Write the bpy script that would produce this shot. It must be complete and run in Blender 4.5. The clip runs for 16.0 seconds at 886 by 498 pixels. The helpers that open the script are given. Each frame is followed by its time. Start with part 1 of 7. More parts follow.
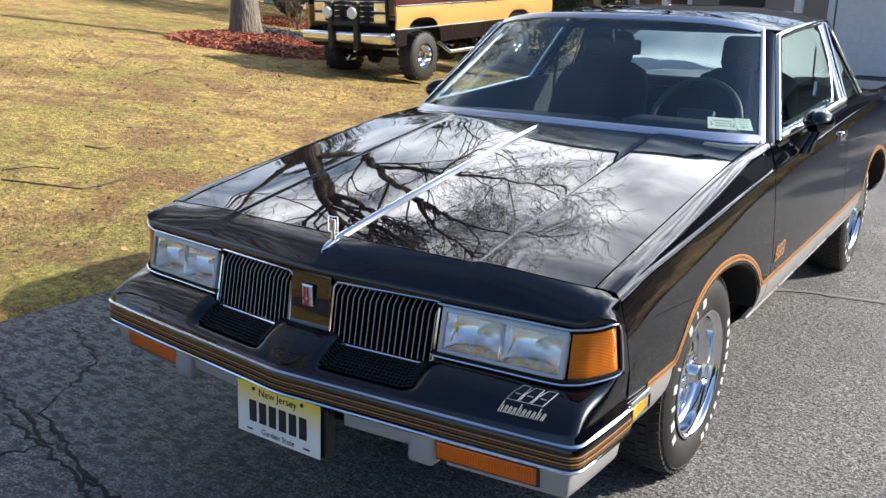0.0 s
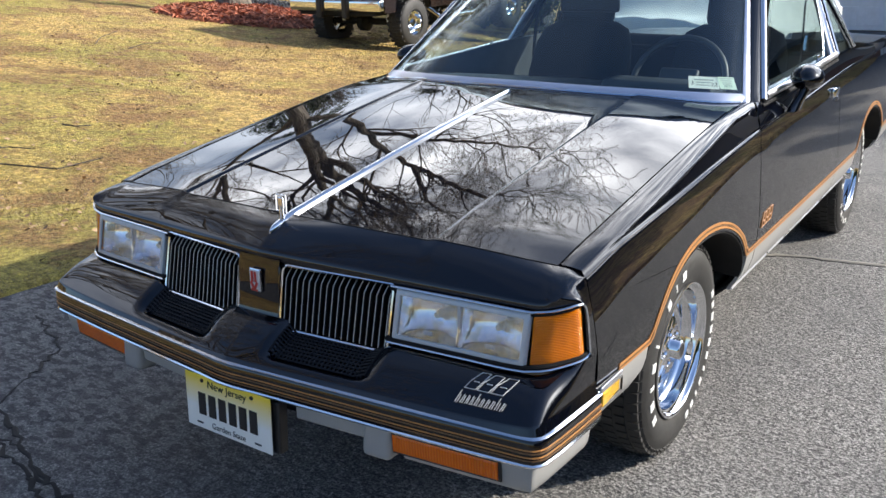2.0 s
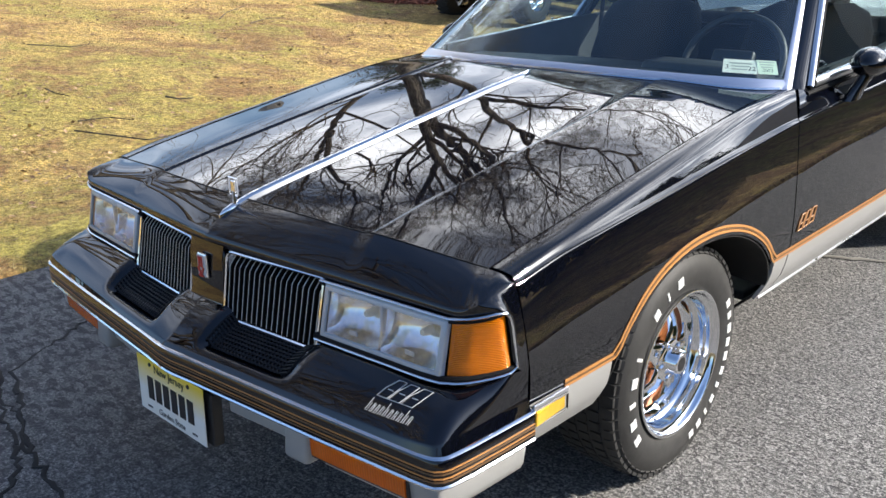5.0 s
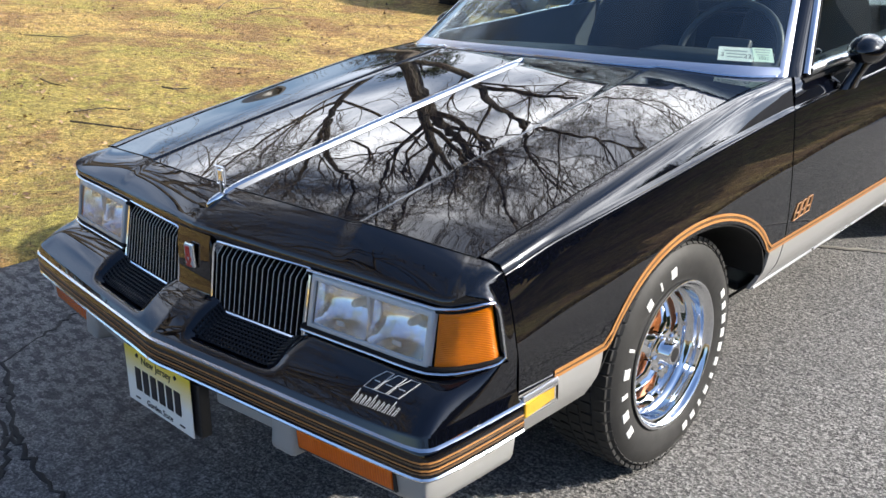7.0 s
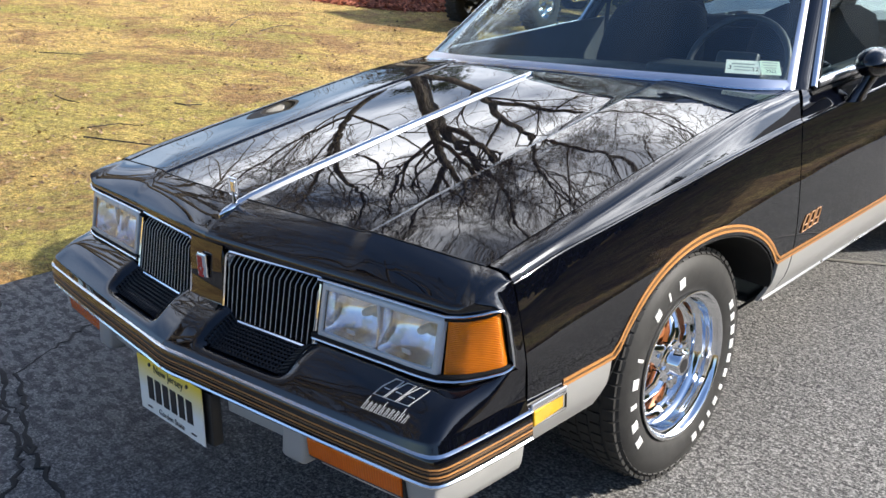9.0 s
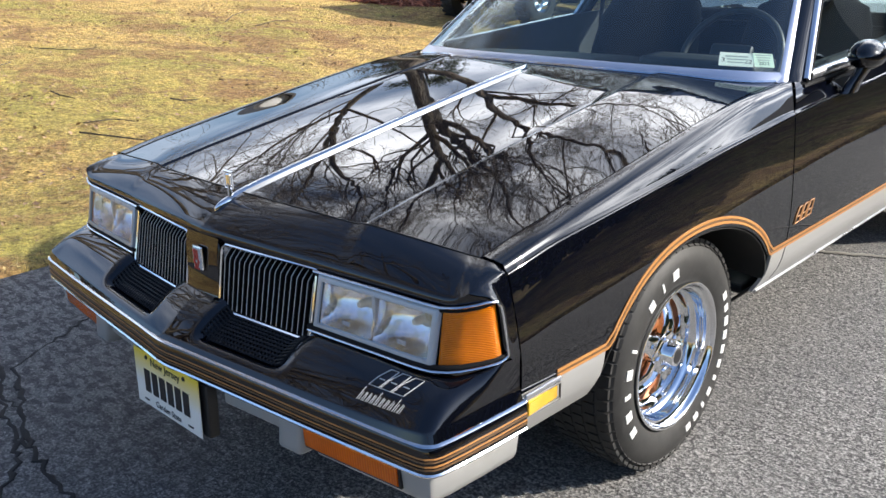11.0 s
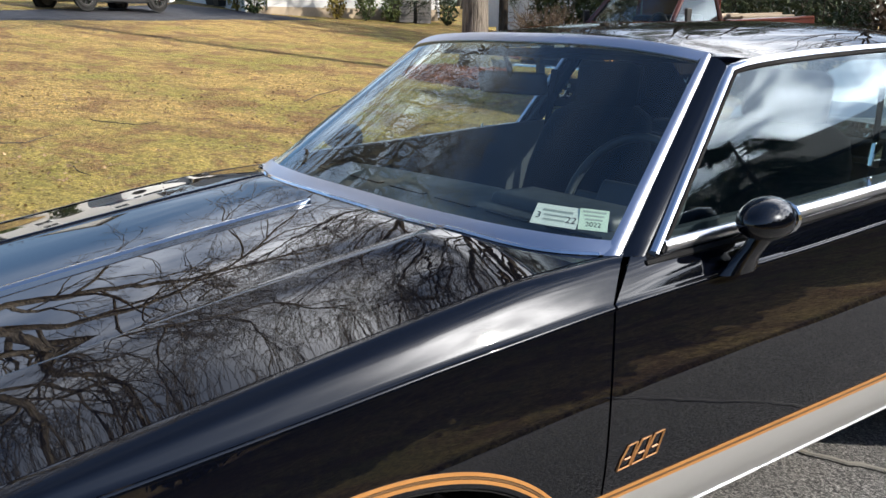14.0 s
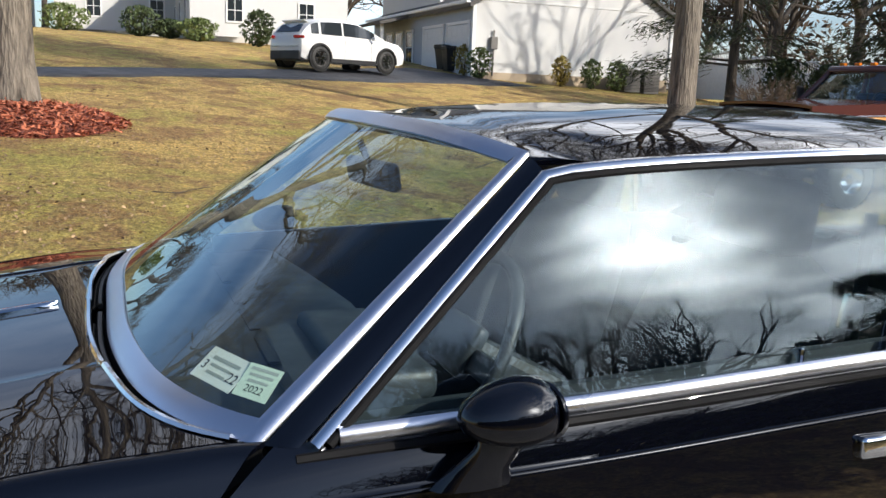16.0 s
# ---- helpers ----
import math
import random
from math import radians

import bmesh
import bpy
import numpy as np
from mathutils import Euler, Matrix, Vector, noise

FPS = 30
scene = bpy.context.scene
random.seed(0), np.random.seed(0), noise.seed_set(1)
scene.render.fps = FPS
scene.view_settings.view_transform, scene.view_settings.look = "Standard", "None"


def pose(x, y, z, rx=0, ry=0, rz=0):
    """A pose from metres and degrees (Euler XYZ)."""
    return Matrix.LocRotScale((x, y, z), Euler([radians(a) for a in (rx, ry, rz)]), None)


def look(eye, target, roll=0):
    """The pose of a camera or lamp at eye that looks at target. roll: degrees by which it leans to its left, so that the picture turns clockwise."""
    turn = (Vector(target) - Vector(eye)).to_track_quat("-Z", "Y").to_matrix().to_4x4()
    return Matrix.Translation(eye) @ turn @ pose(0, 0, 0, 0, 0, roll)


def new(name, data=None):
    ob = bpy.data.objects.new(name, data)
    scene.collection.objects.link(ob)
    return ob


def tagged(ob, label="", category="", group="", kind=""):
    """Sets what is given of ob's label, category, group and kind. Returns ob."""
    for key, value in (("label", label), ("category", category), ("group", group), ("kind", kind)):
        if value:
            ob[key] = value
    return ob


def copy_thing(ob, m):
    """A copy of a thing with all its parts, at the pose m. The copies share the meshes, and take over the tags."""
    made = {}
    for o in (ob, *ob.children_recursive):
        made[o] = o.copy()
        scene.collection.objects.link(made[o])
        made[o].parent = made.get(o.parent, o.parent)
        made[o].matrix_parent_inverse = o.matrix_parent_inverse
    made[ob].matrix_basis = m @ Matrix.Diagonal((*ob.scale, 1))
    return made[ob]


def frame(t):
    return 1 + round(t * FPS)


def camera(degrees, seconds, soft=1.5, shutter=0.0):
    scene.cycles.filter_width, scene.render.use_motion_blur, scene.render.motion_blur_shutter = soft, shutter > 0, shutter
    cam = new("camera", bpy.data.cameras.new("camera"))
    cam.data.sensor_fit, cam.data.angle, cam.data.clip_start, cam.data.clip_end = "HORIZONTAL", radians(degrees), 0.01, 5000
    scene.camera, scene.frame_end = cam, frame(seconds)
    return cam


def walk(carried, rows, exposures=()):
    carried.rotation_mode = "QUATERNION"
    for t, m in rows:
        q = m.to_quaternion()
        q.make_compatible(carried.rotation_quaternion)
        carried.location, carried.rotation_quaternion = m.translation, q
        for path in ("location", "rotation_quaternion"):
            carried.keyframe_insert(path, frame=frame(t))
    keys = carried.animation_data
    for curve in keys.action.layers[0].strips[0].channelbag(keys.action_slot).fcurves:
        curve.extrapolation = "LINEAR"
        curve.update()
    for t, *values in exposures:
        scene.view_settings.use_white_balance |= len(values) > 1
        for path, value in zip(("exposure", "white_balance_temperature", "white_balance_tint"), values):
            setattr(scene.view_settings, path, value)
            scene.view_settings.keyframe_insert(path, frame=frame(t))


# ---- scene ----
cam = camera(53.7, 16.0)
PATH = [
    (0, (1.557, -1.548, 1.481), (0.487, 0.047, 0.926), 1.0),
    (0.5, (1.555, -1.5, 1.485), (0.453, 0.063, 0.899), 0.7),
    (1, (1.566, -1.451, 1.462), (0.477, 0.105, 0.835), -0.2),
    (1.5, (1.575, -1.421, 1.468), (0.526, 0.155, 0.821), -0.6),
    (2, (1.564, -1.346, 1.456), (0.5, 0.228, 0.832), -0.6),
    (2.5, (1.468, -1.217, 1.449), (0.404, 0.351, 0.809), 0.4),
    (3, (1.469, -1.111, 1.438), (0.376, 0.424, 0.767), 0.8),
    (3.5, (1.669, -1.024, 1.431), (0.398, 0.369, 0.765), 0.0),
    (4, (1.796, -0.972, 1.433), (0.483, 0.39, 0.784), -0.7),
    (4.2, (1.812, -0.964, 1.440), (0.513, 0.410, 0.794), -0.8),
    (6.5, (1.818, -0.904, 1.426), (0.511, 0.439, 0.726), -1.4),
    (7, (1.82, -0.903, 1.424), (0.524, 0.457, 0.738), -1.1),
    (7.5, (1.817, -0.905, 1.428), (0.529, 0.47, 0.758), -0.8),
    (8, (1.824, -0.906, 1.424), (0.53, 0.468, 0.763), -1.0),
    (8.5, (1.828, -0.919, 1.418), (0.521, 0.447, 0.764), -0.9),
    (9, (1.837, -0.919, 1.416), (0.516, 0.435, 0.766), -1.3),
    (9.2, (1.851, -0.909, 1.416), (0.529, 0.448, 0.775), -1.6),
    (11.3, (1.85, -0.926, 1.412), (0.536, 0.429, 0.75), -1.4),
    (11.5, (1.848, -0.901, 1.409), (0.518, 0.45, 0.772), -1.1),
    (12, (1.799, -0.73, 1.376), (0.435, 0.599, 0.764), -0.2),
    (12.5, (1.763, -0.458, 1.395), (0.398, 0.868, 0.779), 0.0),
    (13, (1.85, -0.205, 1.411), (0.405, 1.056, 0.842), -0.5),
    (13.5, (1.948, 0.045, 1.471), (0.414, 1.217, 0.949), -0.3),
    (14, (1.924, 0.396, 1.435), (0.366, 1.552, 0.946), 0.3),
    (14.5, (1.94, 0.71, 1.478), (0.357, 1.838, 1.006), 0.2),
    (15, (1.997, 1.033, 1.505), (0.305, 1.997, 1.049), -0.2),
    (15.5, (1.958, 1.286, 1.486), (0.193, 2.118, 1.042), 1.3),
    (16, (1.901, 1.512, 1.477), (0.067, 2.224, 1.119), 2.3),
]
walk(cam, [(t, look(eye, target, roll)) for t, eye, target, roll in PATH], [(0, 0.62), (3, 0.64), (4, 0.72), (7.5, 0.73), (12.5, 0.74), (13, 0.68), (13.5, 0.41), (14.5, 0.27), (15.5, 0.24), (16, 0.05)])

# ---- world and sun ----
SUN_AZ, SUN_EL = radians(37.0), radians(29.0)  # azimuth from +x towards +y
world = bpy.data.worlds.new("world")
scene.world = world
world.use_nodes = True


def build_sky():
    nt = world.node_tree
    nt.nodes.clear()
    out = nt.nodes.new("ShaderNodeOutputWorld")
    bg = nt.nodes.new("ShaderNodeBackground")
    sky = nt.nodes.new("ShaderNodeTexSky")
    sky.sky_type = "NISHITA"
    sky.sun_disc = False
    sky.sun_elevation = SUN_EL
    sky.sun_rotation = radians(90) - SUN_AZ
    co = nt.nodes.new("ShaderNodeTexCoord")
    mp = nt.nodes.new("ShaderNodeMapping")
    mp.inputs["Scale"].default_value = (1.6, 1.1, 4.0)
    mp.inputs["Rotation"].default_value = (0.2, 0.1, 0.9)
    n1 = nt.nodes.new("ShaderNodeTexNoise")
    n1.inputs["Scale"].default_value = 2.1
    n1.inputs["Detail"].default_value = 5.0
    n1.inputs["Roughness"].default_value = 0.52
    n1.inputs["Distortion"].default_value = 0.6
    ramp = nt.nodes.new("ShaderNodeMapRange")
    ramp.interpolation_type = "SMOOTHSTEP"
    ramp.inputs[1].default_value, ramp.inputs[2].default_value = 0.30, 0.60
    n2 = nt.nodes.new("ShaderNodeTexNoise")
    n2.inputs["Scale"].default_value = 5.5
    n2.inputs["Detail"].default_value = 6.0
    ln = nt.links.new

    def calc(op, a, b=0.0):
        n = nt.nodes.new("ShaderNodeMath")
        n.operation = op
        for i, v in ((0, a), (1, b)):
            if hasattr(v, "links"):
                ln(v, n.inputs[i])
            else:
                n.inputs[i].default_value = v
        return n.outputs[0]

    def fade(value, x0, x1, y0, y1):
        n = nt.nodes.new("ShaderNodeMapRange")
        n.interpolation_type = "SMOOTHSTEP"
        for i, v in zip((1, 2, 3, 4), (x0, x1, y0, y1)):
            n.inputs[i].default_value = v
        ln(value, n.inputs[0])
        return n.outputs[0]

    # near: thin cloud is brighter the nearer it lies to the sun
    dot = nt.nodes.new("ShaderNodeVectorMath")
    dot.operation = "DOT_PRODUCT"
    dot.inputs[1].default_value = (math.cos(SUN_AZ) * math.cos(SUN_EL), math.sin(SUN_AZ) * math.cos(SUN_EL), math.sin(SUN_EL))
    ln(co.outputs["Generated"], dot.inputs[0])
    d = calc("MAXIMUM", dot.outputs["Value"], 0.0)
    # wide: bright patch set off the sun to lift the side windows' reflections
    window_glow = nt.nodes.new("ShaderNodeVectorMath")
    window_glow.operation = "DOT_PRODUCT"
    window_glow.inputs[1].default_value = (math.cos(radians(62)) * math.cos(radians(20)), math.sin(radians(62)) * math.cos(radians(20)), math.sin(radians(20)))
    ln(co.outputs["Generated"], window_glow.inputs[0])
    wide = calc("MULTIPLY", calc("POWER", calc("MAXIMUM", window_glow.outputs["Value"], 0.0), 12.0), calc("MULTIPLY", fade(n2.outputs[0], 0.40, 0.60, 0.25, 1.5), 19.0))
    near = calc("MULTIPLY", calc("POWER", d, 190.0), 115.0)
    ln(co.outputs["Generated"], mp.inputs["Vector"])
    ln(mp.outputs[0], n1.inputs["Vector"])
    ln(mp.outputs[0], n2.inputs["Vector"])
    ln(n1.outputs[0], ramp.inputs[0])
    axes = nt.nodes.new("ShaderNodeSeparateXYZ")
    ln(co.outputs["Generated"], axes.inputs[0])
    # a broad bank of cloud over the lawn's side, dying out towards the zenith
    # its place and strength are set to brighten the hood's reflections
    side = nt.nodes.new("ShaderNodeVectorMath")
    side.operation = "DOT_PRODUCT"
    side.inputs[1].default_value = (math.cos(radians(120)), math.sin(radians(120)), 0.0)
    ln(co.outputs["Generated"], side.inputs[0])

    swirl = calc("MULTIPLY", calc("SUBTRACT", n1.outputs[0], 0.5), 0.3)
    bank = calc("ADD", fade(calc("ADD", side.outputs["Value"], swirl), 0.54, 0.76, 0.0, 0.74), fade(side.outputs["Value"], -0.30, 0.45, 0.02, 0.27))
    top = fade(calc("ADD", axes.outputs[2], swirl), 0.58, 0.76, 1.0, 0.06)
    # raised with height so the mirrored sky looks even along the hood
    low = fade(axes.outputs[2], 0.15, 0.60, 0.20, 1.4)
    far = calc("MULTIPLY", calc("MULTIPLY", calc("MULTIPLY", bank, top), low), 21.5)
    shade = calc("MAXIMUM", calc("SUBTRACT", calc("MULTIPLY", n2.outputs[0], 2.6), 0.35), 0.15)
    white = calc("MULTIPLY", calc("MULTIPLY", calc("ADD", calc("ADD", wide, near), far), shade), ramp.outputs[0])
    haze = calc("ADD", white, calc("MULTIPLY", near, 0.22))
    tint = nt.nodes.new("ShaderNodeCombineColor")
    for i, k in enumerate((1.0, 0.985, 0.97)):
        ln(calc("MULTIPLY", haze, k), tint.inputs[i])
    add = nt.nodes.new("ShaderNodeMix")
    add.data_type, add.blend_type = "RGBA", "ADD"
    add.inputs[0].default_value = 1.0
    blue = nt.nodes.new("ShaderNodeMix")
    blue.data_type, blue.blend_type = "RGBA", "MULTIPLY"
    blue.inputs[0].default_value = 1.0
    blue.inputs[7].default_value = (0.84, 0.98, 1.18, 1)
    ln(sky.outputs[0], blue.inputs[6])
    ln(blue.outputs[2], add.inputs[6])
    ln(tint.outputs[0], add.inputs[7])
    ln(add.outputs[2], bg.inputs[0])
    bg.inputs[1].default_value = 0.113
    ln(bg.outputs[0], out.inputs[0])


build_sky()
sun = new("sun", bpy.data.lights.new("sun", "SUN"))
sun.data.energy = 5.0
sun.data.angle = radians(0.53)
sun.data.color = (1.0, 0.93, 0.82)
sun.matrix_world = look((0, 0, 0), (-math.cos(SUN_AZ) * math.cos(SUN_EL), -math.sin(SUN_AZ) * math.cos(SUN_EL), -math.sin(SUN_EL)))

# ---- mesh helpers ----
def empty(name, label="", category="", group="", kind="", at=(0, 0, 0)):
    ob = new(name)
    ob.location = at
    ob.empty_display_size = 0.1
    return tagged(ob, label, category, group, kind)


def mesh_of(name, verts, faces, smooth=True):
    me = bpy.data.meshes.new(name)
    me.from_pydata([tuple(v) for v in verts], [], faces)
    me.update()
    if smooth:
        for p in me.polygons:
            p.use_smooth = True
    return me


def put(name, me, mat, parent=None, label="", **tags):
    ob = new(name, me)
    if mat is not None and not me.materials:
        for m in mat if isinstance(mat, (list, tuple)) else (mat,):
            me.materials.append(m)
    if parent is not None:
        ob.parent = parent
    return tagged(ob, label, **tags)


def part(name, bm, mat, parent=None, label="", smooth=False, angle=48, **tags):
    """One mesh object from a bmesh."""
    bmesh.ops.recalc_face_normals(bm, faces=bm.faces)
    me = bpy.data.meshes.new(name)
    bm.to_mesh(me)
    bm.free()
    if smooth:
        for p in me.polygons:
            p.use_smooth = True
    if smooth and angle:
        me.set_sharp_from_angle(angle=radians(angle))
    return put(name, me, mat, parent, label, **tags)


def grid_faces(rows, cols, wrap=False):
    out = []
    for i in range(rows - 1):
        for j in range(cols if wrap else cols - 1):
            k = (j + 1) % cols
            out.append((i * cols + j, i * cols + k, (i + 1) * cols + k, (i + 1) * cols + j))
    return out


def loft(sections, wrap=False, caps=False):
    """A bmesh sheet through rows of points."""
    bm = bmesh.new()
    vs = [bm.verts.new(p) for s in sections for p in s]
    cols = len(sections[0])
    for f in grid_faces(len(sections), cols, wrap):
        q = [vs[i] for i in f]
        if len({tuple(v.co) for v in q}) > 2:
            try:
                bm.faces.new(q)
            except ValueError:
                pass
    if caps:
        bm.faces.new(vs[:cols])
        bm.faces.new(vs[-cols:])
    return bm


def thick(bm, t, ref=(0, 2.5, 0.6)):
    """Gives a sheet a thickness, on the side of the point ref."""
    bmesh.ops.recalc_face_normals(bm, faces=bm.faces)
    c = Vector(ref)
    if sum(f.normal.dot(f.calc_center_median() - c) * f.calc_area() for f in bm.faces) < 0:
        bmesh.ops.reverse_faces(bm, faces=bm.faces[:])
    bm.normal_update()
    rim = [e for e in bm.edges if len(e.link_faces) == 1]
    faces = bm.faces[:]
    inner = {v: bm.verts.new(v.co - v.normal * t) for v in bm.verts[:]}
    for f in faces:
        bm.faces.new([inner[v] for v in reversed(f.verts)])
    for e in rim:
        a, b = e.link_loops[0].vert, e.link_loops[0].link_loop_next.vert
        bm.faces.new((b, a, inner[a], inner[b]))
    return bm


def box(size, at=(0, 0, 0), bevel=0.0, seg=2, rot=(0, 0, 0), bm=None):
    b = bmesh.new()
    bmesh.ops.create_cube(b, size=1.0)
    bmesh.ops.scale(b, vec=size, verts=b.verts)
    if bevel:
        bmesh.ops.bevel(b, geom=b.edges[:], offset=bevel, segments=seg, affect="EDGES", profile=0.5)
    b.transform(pose(*at, *rot))
    return b if bm is None else join(bm, b)


def join(bm, other):
    me = bpy.data.meshes.new("tmp")
    other.to_mesh(me)
    other.free()
    bm.from_mesh(me)
    bpy.data.meshes.remove(me)
    return bm


def tube(points, r, n=8, closed=False, bm=None, flat=1.0, up=(0, 0, 1)):
    """A tube along points; r a number or one for each point."""
    pts = [Vector(p) for p in points]
    rs = r if isinstance(r, (list, tuple)) else [r] * len(pts)
    rows = []
    side = None
    for i, p in enumerate(pts):
        a = pts[i - 1] if (i or closed) else p
        b = pts[(i + 1) % len(pts)] if (i < len(pts) - 1 or closed) else p
        d = (b - a).normalized()
        if side is None:
            u = Vector(up)
            if abs(d.dot(u)) > 0.95:
                u = Vector((1, 0, 0))
            side = d.cross(u).normalized()
        else:
            side = (side - d * side.dot(d)).normalized()
        v = side.cross(d).normalized()
        rows.append([p + (side * math.cos(k * math.tau / n) + v * (flat * math.sin(k * math.tau / n))) * rs[i] for k in range(n)])
    if closed:
        rows.append(rows[0])
    b = loft(rows, wrap=True, caps=not closed)
    if closed:
        bmesh.ops.remove_doubles(b, verts=b.verts, dist=1e-5)
    return b if bm is None else join(bm, b)


def revolve(profile, n=32, axis="x", bm=None, at=(0, 0, 0), closed=False):
    """Turns (along, radius) pairs round an axis."""
    rows = []
    for a, r in profile:
        row = []
        for k in range(n):
            c, s = r * math.cos(k * math.tau / n), r * math.sin(k * math.tau / n)
            row.append({"x": (a, c, s), "y": (c, a, s), "z": (c, s, a)}[axis])
        rows.append([Vector(p) + Vector(at) for p in row])
    if closed:
        rows.append(rows[0])
    b = loft(rows, wrap=True)
    bmesh.ops.remove_doubles(b, verts=b.verts, dist=1e-5)
    return b if bm is None else join(bm, b)


def curve(table, t):
    """Monotone-ish cubic through (t, value) pairs."""
    n = len(table)
    if t <= table[0][0]:
        return table[0][1]
    if t >= table[-1][0]:
        return table[-1][1]
    i = max(k for k in range(n) if table[k][0] <= t)
    i = min(i, n - 2)
    (x0, y0), (x1, y1) = table[i], table[i + 1]
    d = (y1 - y0) / (x1 - x0)
    m0 = d if i == 0 else 0.5 * (d + (y0 - table[i - 1][1]) / (x0 - table[i - 1][0]))
    m1 = d if i == n - 2 else 0.5 * (d + (table[i + 2][1] - y1) / (table[i + 2][0] - x1))
    h = x1 - x0
    u = (t - x0) / h
    return (2 * u**3 - 3 * u**2 + 1) * y0 + (u**3 - 2 * u**2 + u) * h * m0 + (-2 * u**3 + 3 * u**2) * y1 + (u**3 - u**2) * h * m1


def steps(a, b, n):
    return [a + (b - a) * k / n for k in range(n + 1)]


def smooth01(x):
    x = min(1.0, max(0.0, x))
    return x * x * (3 - 2 * x)


# ---- materials ----
class Mat:
    """A node material in the making."""

    def __init__(self, name):
        self.m = bpy.data.materials.new(name)
        self.m.use_nodes = True
        self.nt = self.m.node_tree
        self.b = self.nt.nodes["Principled BSDF"]
        self.co = None

    def set(self, **k):
        for key, v in k.items():
            key = {"base": "Base Color", "rough": "Roughness", "metal": "Metallic", "ior": "IOR", "coat": "Coat Weight", "coatrough": "Coat Roughness", "spec": "Specular IOR Level", "trans": "Transmission Weight", "sheen": "Sheen Weight", "sss": "Subsurface Weight"}[key]
            self.b.inputs[key].default_value = (*v, 1) if isinstance(v, tuple) else v
        return self

    def node(self, kind, **inputs):
        n = self.nt.nodes.new("ShaderNode" + kind)
        for k, v in inputs.items():
            n.inputs[k.replace("_", " ")].default_value = v
        return n

    def link(self, a, b):
        self.nt.links.new(a, b)

    def coords(self, which="Object", scale=(1, 1, 1), rot=(0, 0, 0)):
        if self.co is None:
            self.co = self.nt.nodes.new("ShaderNodeTexCoord")
        mp = self.nt.nodes.new("ShaderNodeMapping")
        mp.inputs["Scale"].default_value = scale
        mp.inputs["Rotation"].default_value = rot
        self.link(self.co.outputs[which], mp.inputs[0])
        return mp.outputs[0]

    def noise(self, scale, detail=4.0, rough=0.55, vec=None, distortion=0.0):
        n = self.node("TexNoise", Scale=scale, Detail=detail, Roughness=rough, Distortion=distortion)
        self.link(vec if vec is not None else self.coords(), n.inputs["Vector"])
        return n.outputs[0]

    def voronoi(self, scale, vec=None, feature="F1", out="Distance"):
        n = self.node("TexVoronoi", Scale=scale)
        n.feature = feature
        self.link(vec if vec is not None else self.coords(), n.inputs["Vector"])
        return n.outputs[out]

    def ramp(self, fac, *stops):
        n = self.nt.nodes.new("ShaderNodeValToRGB")
        el = n.color_ramp.elements
        while len(el) < len(stops):
            el.new(0.5)
        for e, (p, c) in zip(el, stops):
            e.position = p
            e.color = (*c, 1) if isinstance(c, tuple) else (c, c, c, 1)
        self.link(fac, n.inputs[0])
        return n.outputs[0]

    def mix(self, fac, a, b, blend="MIX"):
        n = self.nt.nodes.new("ShaderNodeMix")
        n.data_type = "RGBA"
        n.blend_type = blend
        for i, v in ((0, fac), (6, a), (7, b)):
            if hasattr(v, "links"):
                self.link(v, n.inputs[i])
            else:
                n.inputs[i].default_value = (*v, 1) if isinstance(v, tuple) else v
        return n.outputs[2]

    def math(self, op, a, b=0.0):
        n = self.nt.nodes.new("ShaderNodeMath")
        n.operation = op
        for i, v in ((0, a), (1, b)):
            if hasattr(v, "links"):
                self.link(v, n.inputs[i])
            else:
                n.inputs[i].default_value = v
        return n.outputs[0]

    def base(self, sock):
        self.link(sock, self.b.inputs["Base Color"])
        return self

    def rough(self, sock):
        self.link(sock, self.b.inputs["Roughness"])
        return self

    def bump(self, height, strength=0.3, distance=0.01):
        n = self.node("Bump", Strength=strength, Distance=distance)
        self.link(height, n.inputs["Height"])
        self.link(n.outputs[0], self.b.inputs["Normal"])
        return self


def plain(name, base, rough=0.5, metal=0.0, bump=0.0, bscale=80.0, vary=0.12, **k):
    """A painted or moulded surface with slight mottling."""
    m = Mat(name).set(rough=rough, metal=metal, **k)
    n = m.noise(bscale * 0.12, 5)
    lo = tuple(c * (1 - vary) for c in base)
    hi = tuple(min(1, c * (1 + vary)) for c in base)
    m.base(m.mix(n, lo, hi))
    m.rough(m.ramp(m.noise(bscale * 0.05, 3), (0.3, max(0.02, rough * 0.85)), (0.7, min(1, rough * 1.15))))
    if bump:
        m.bump(m.noise(bscale, 3), bump, 0.002)
    return m.m


def paint(name, base, rough=0.012, dusty=0.0022):
    """Polished car lacquer with fine dust and the slightest waviness."""
    m = Mat(name).set(base=base, rough=0.5, coat=1.0, coatrough=rough, spec=0.0)
    m.b.inputs["Coat IOR"].default_value = 1.6
    dust = m.ramp(m.noise(420, 2, 0.7), (0.66, 0.0), (0.8, 1.0))
    m.base(m.mix(m.math("MULTIPLY", dust, dusty), base, (0.5, 0.47, 0.42)))
    n = m.node("Bump", Strength=0.02, Distance=0.003)
    m.link(m.noise(3.5, 2, 0.4), n.inputs["Height"])
    m.link(n.outputs[0], m.b.inputs["Coat Normal"])
    return m.m


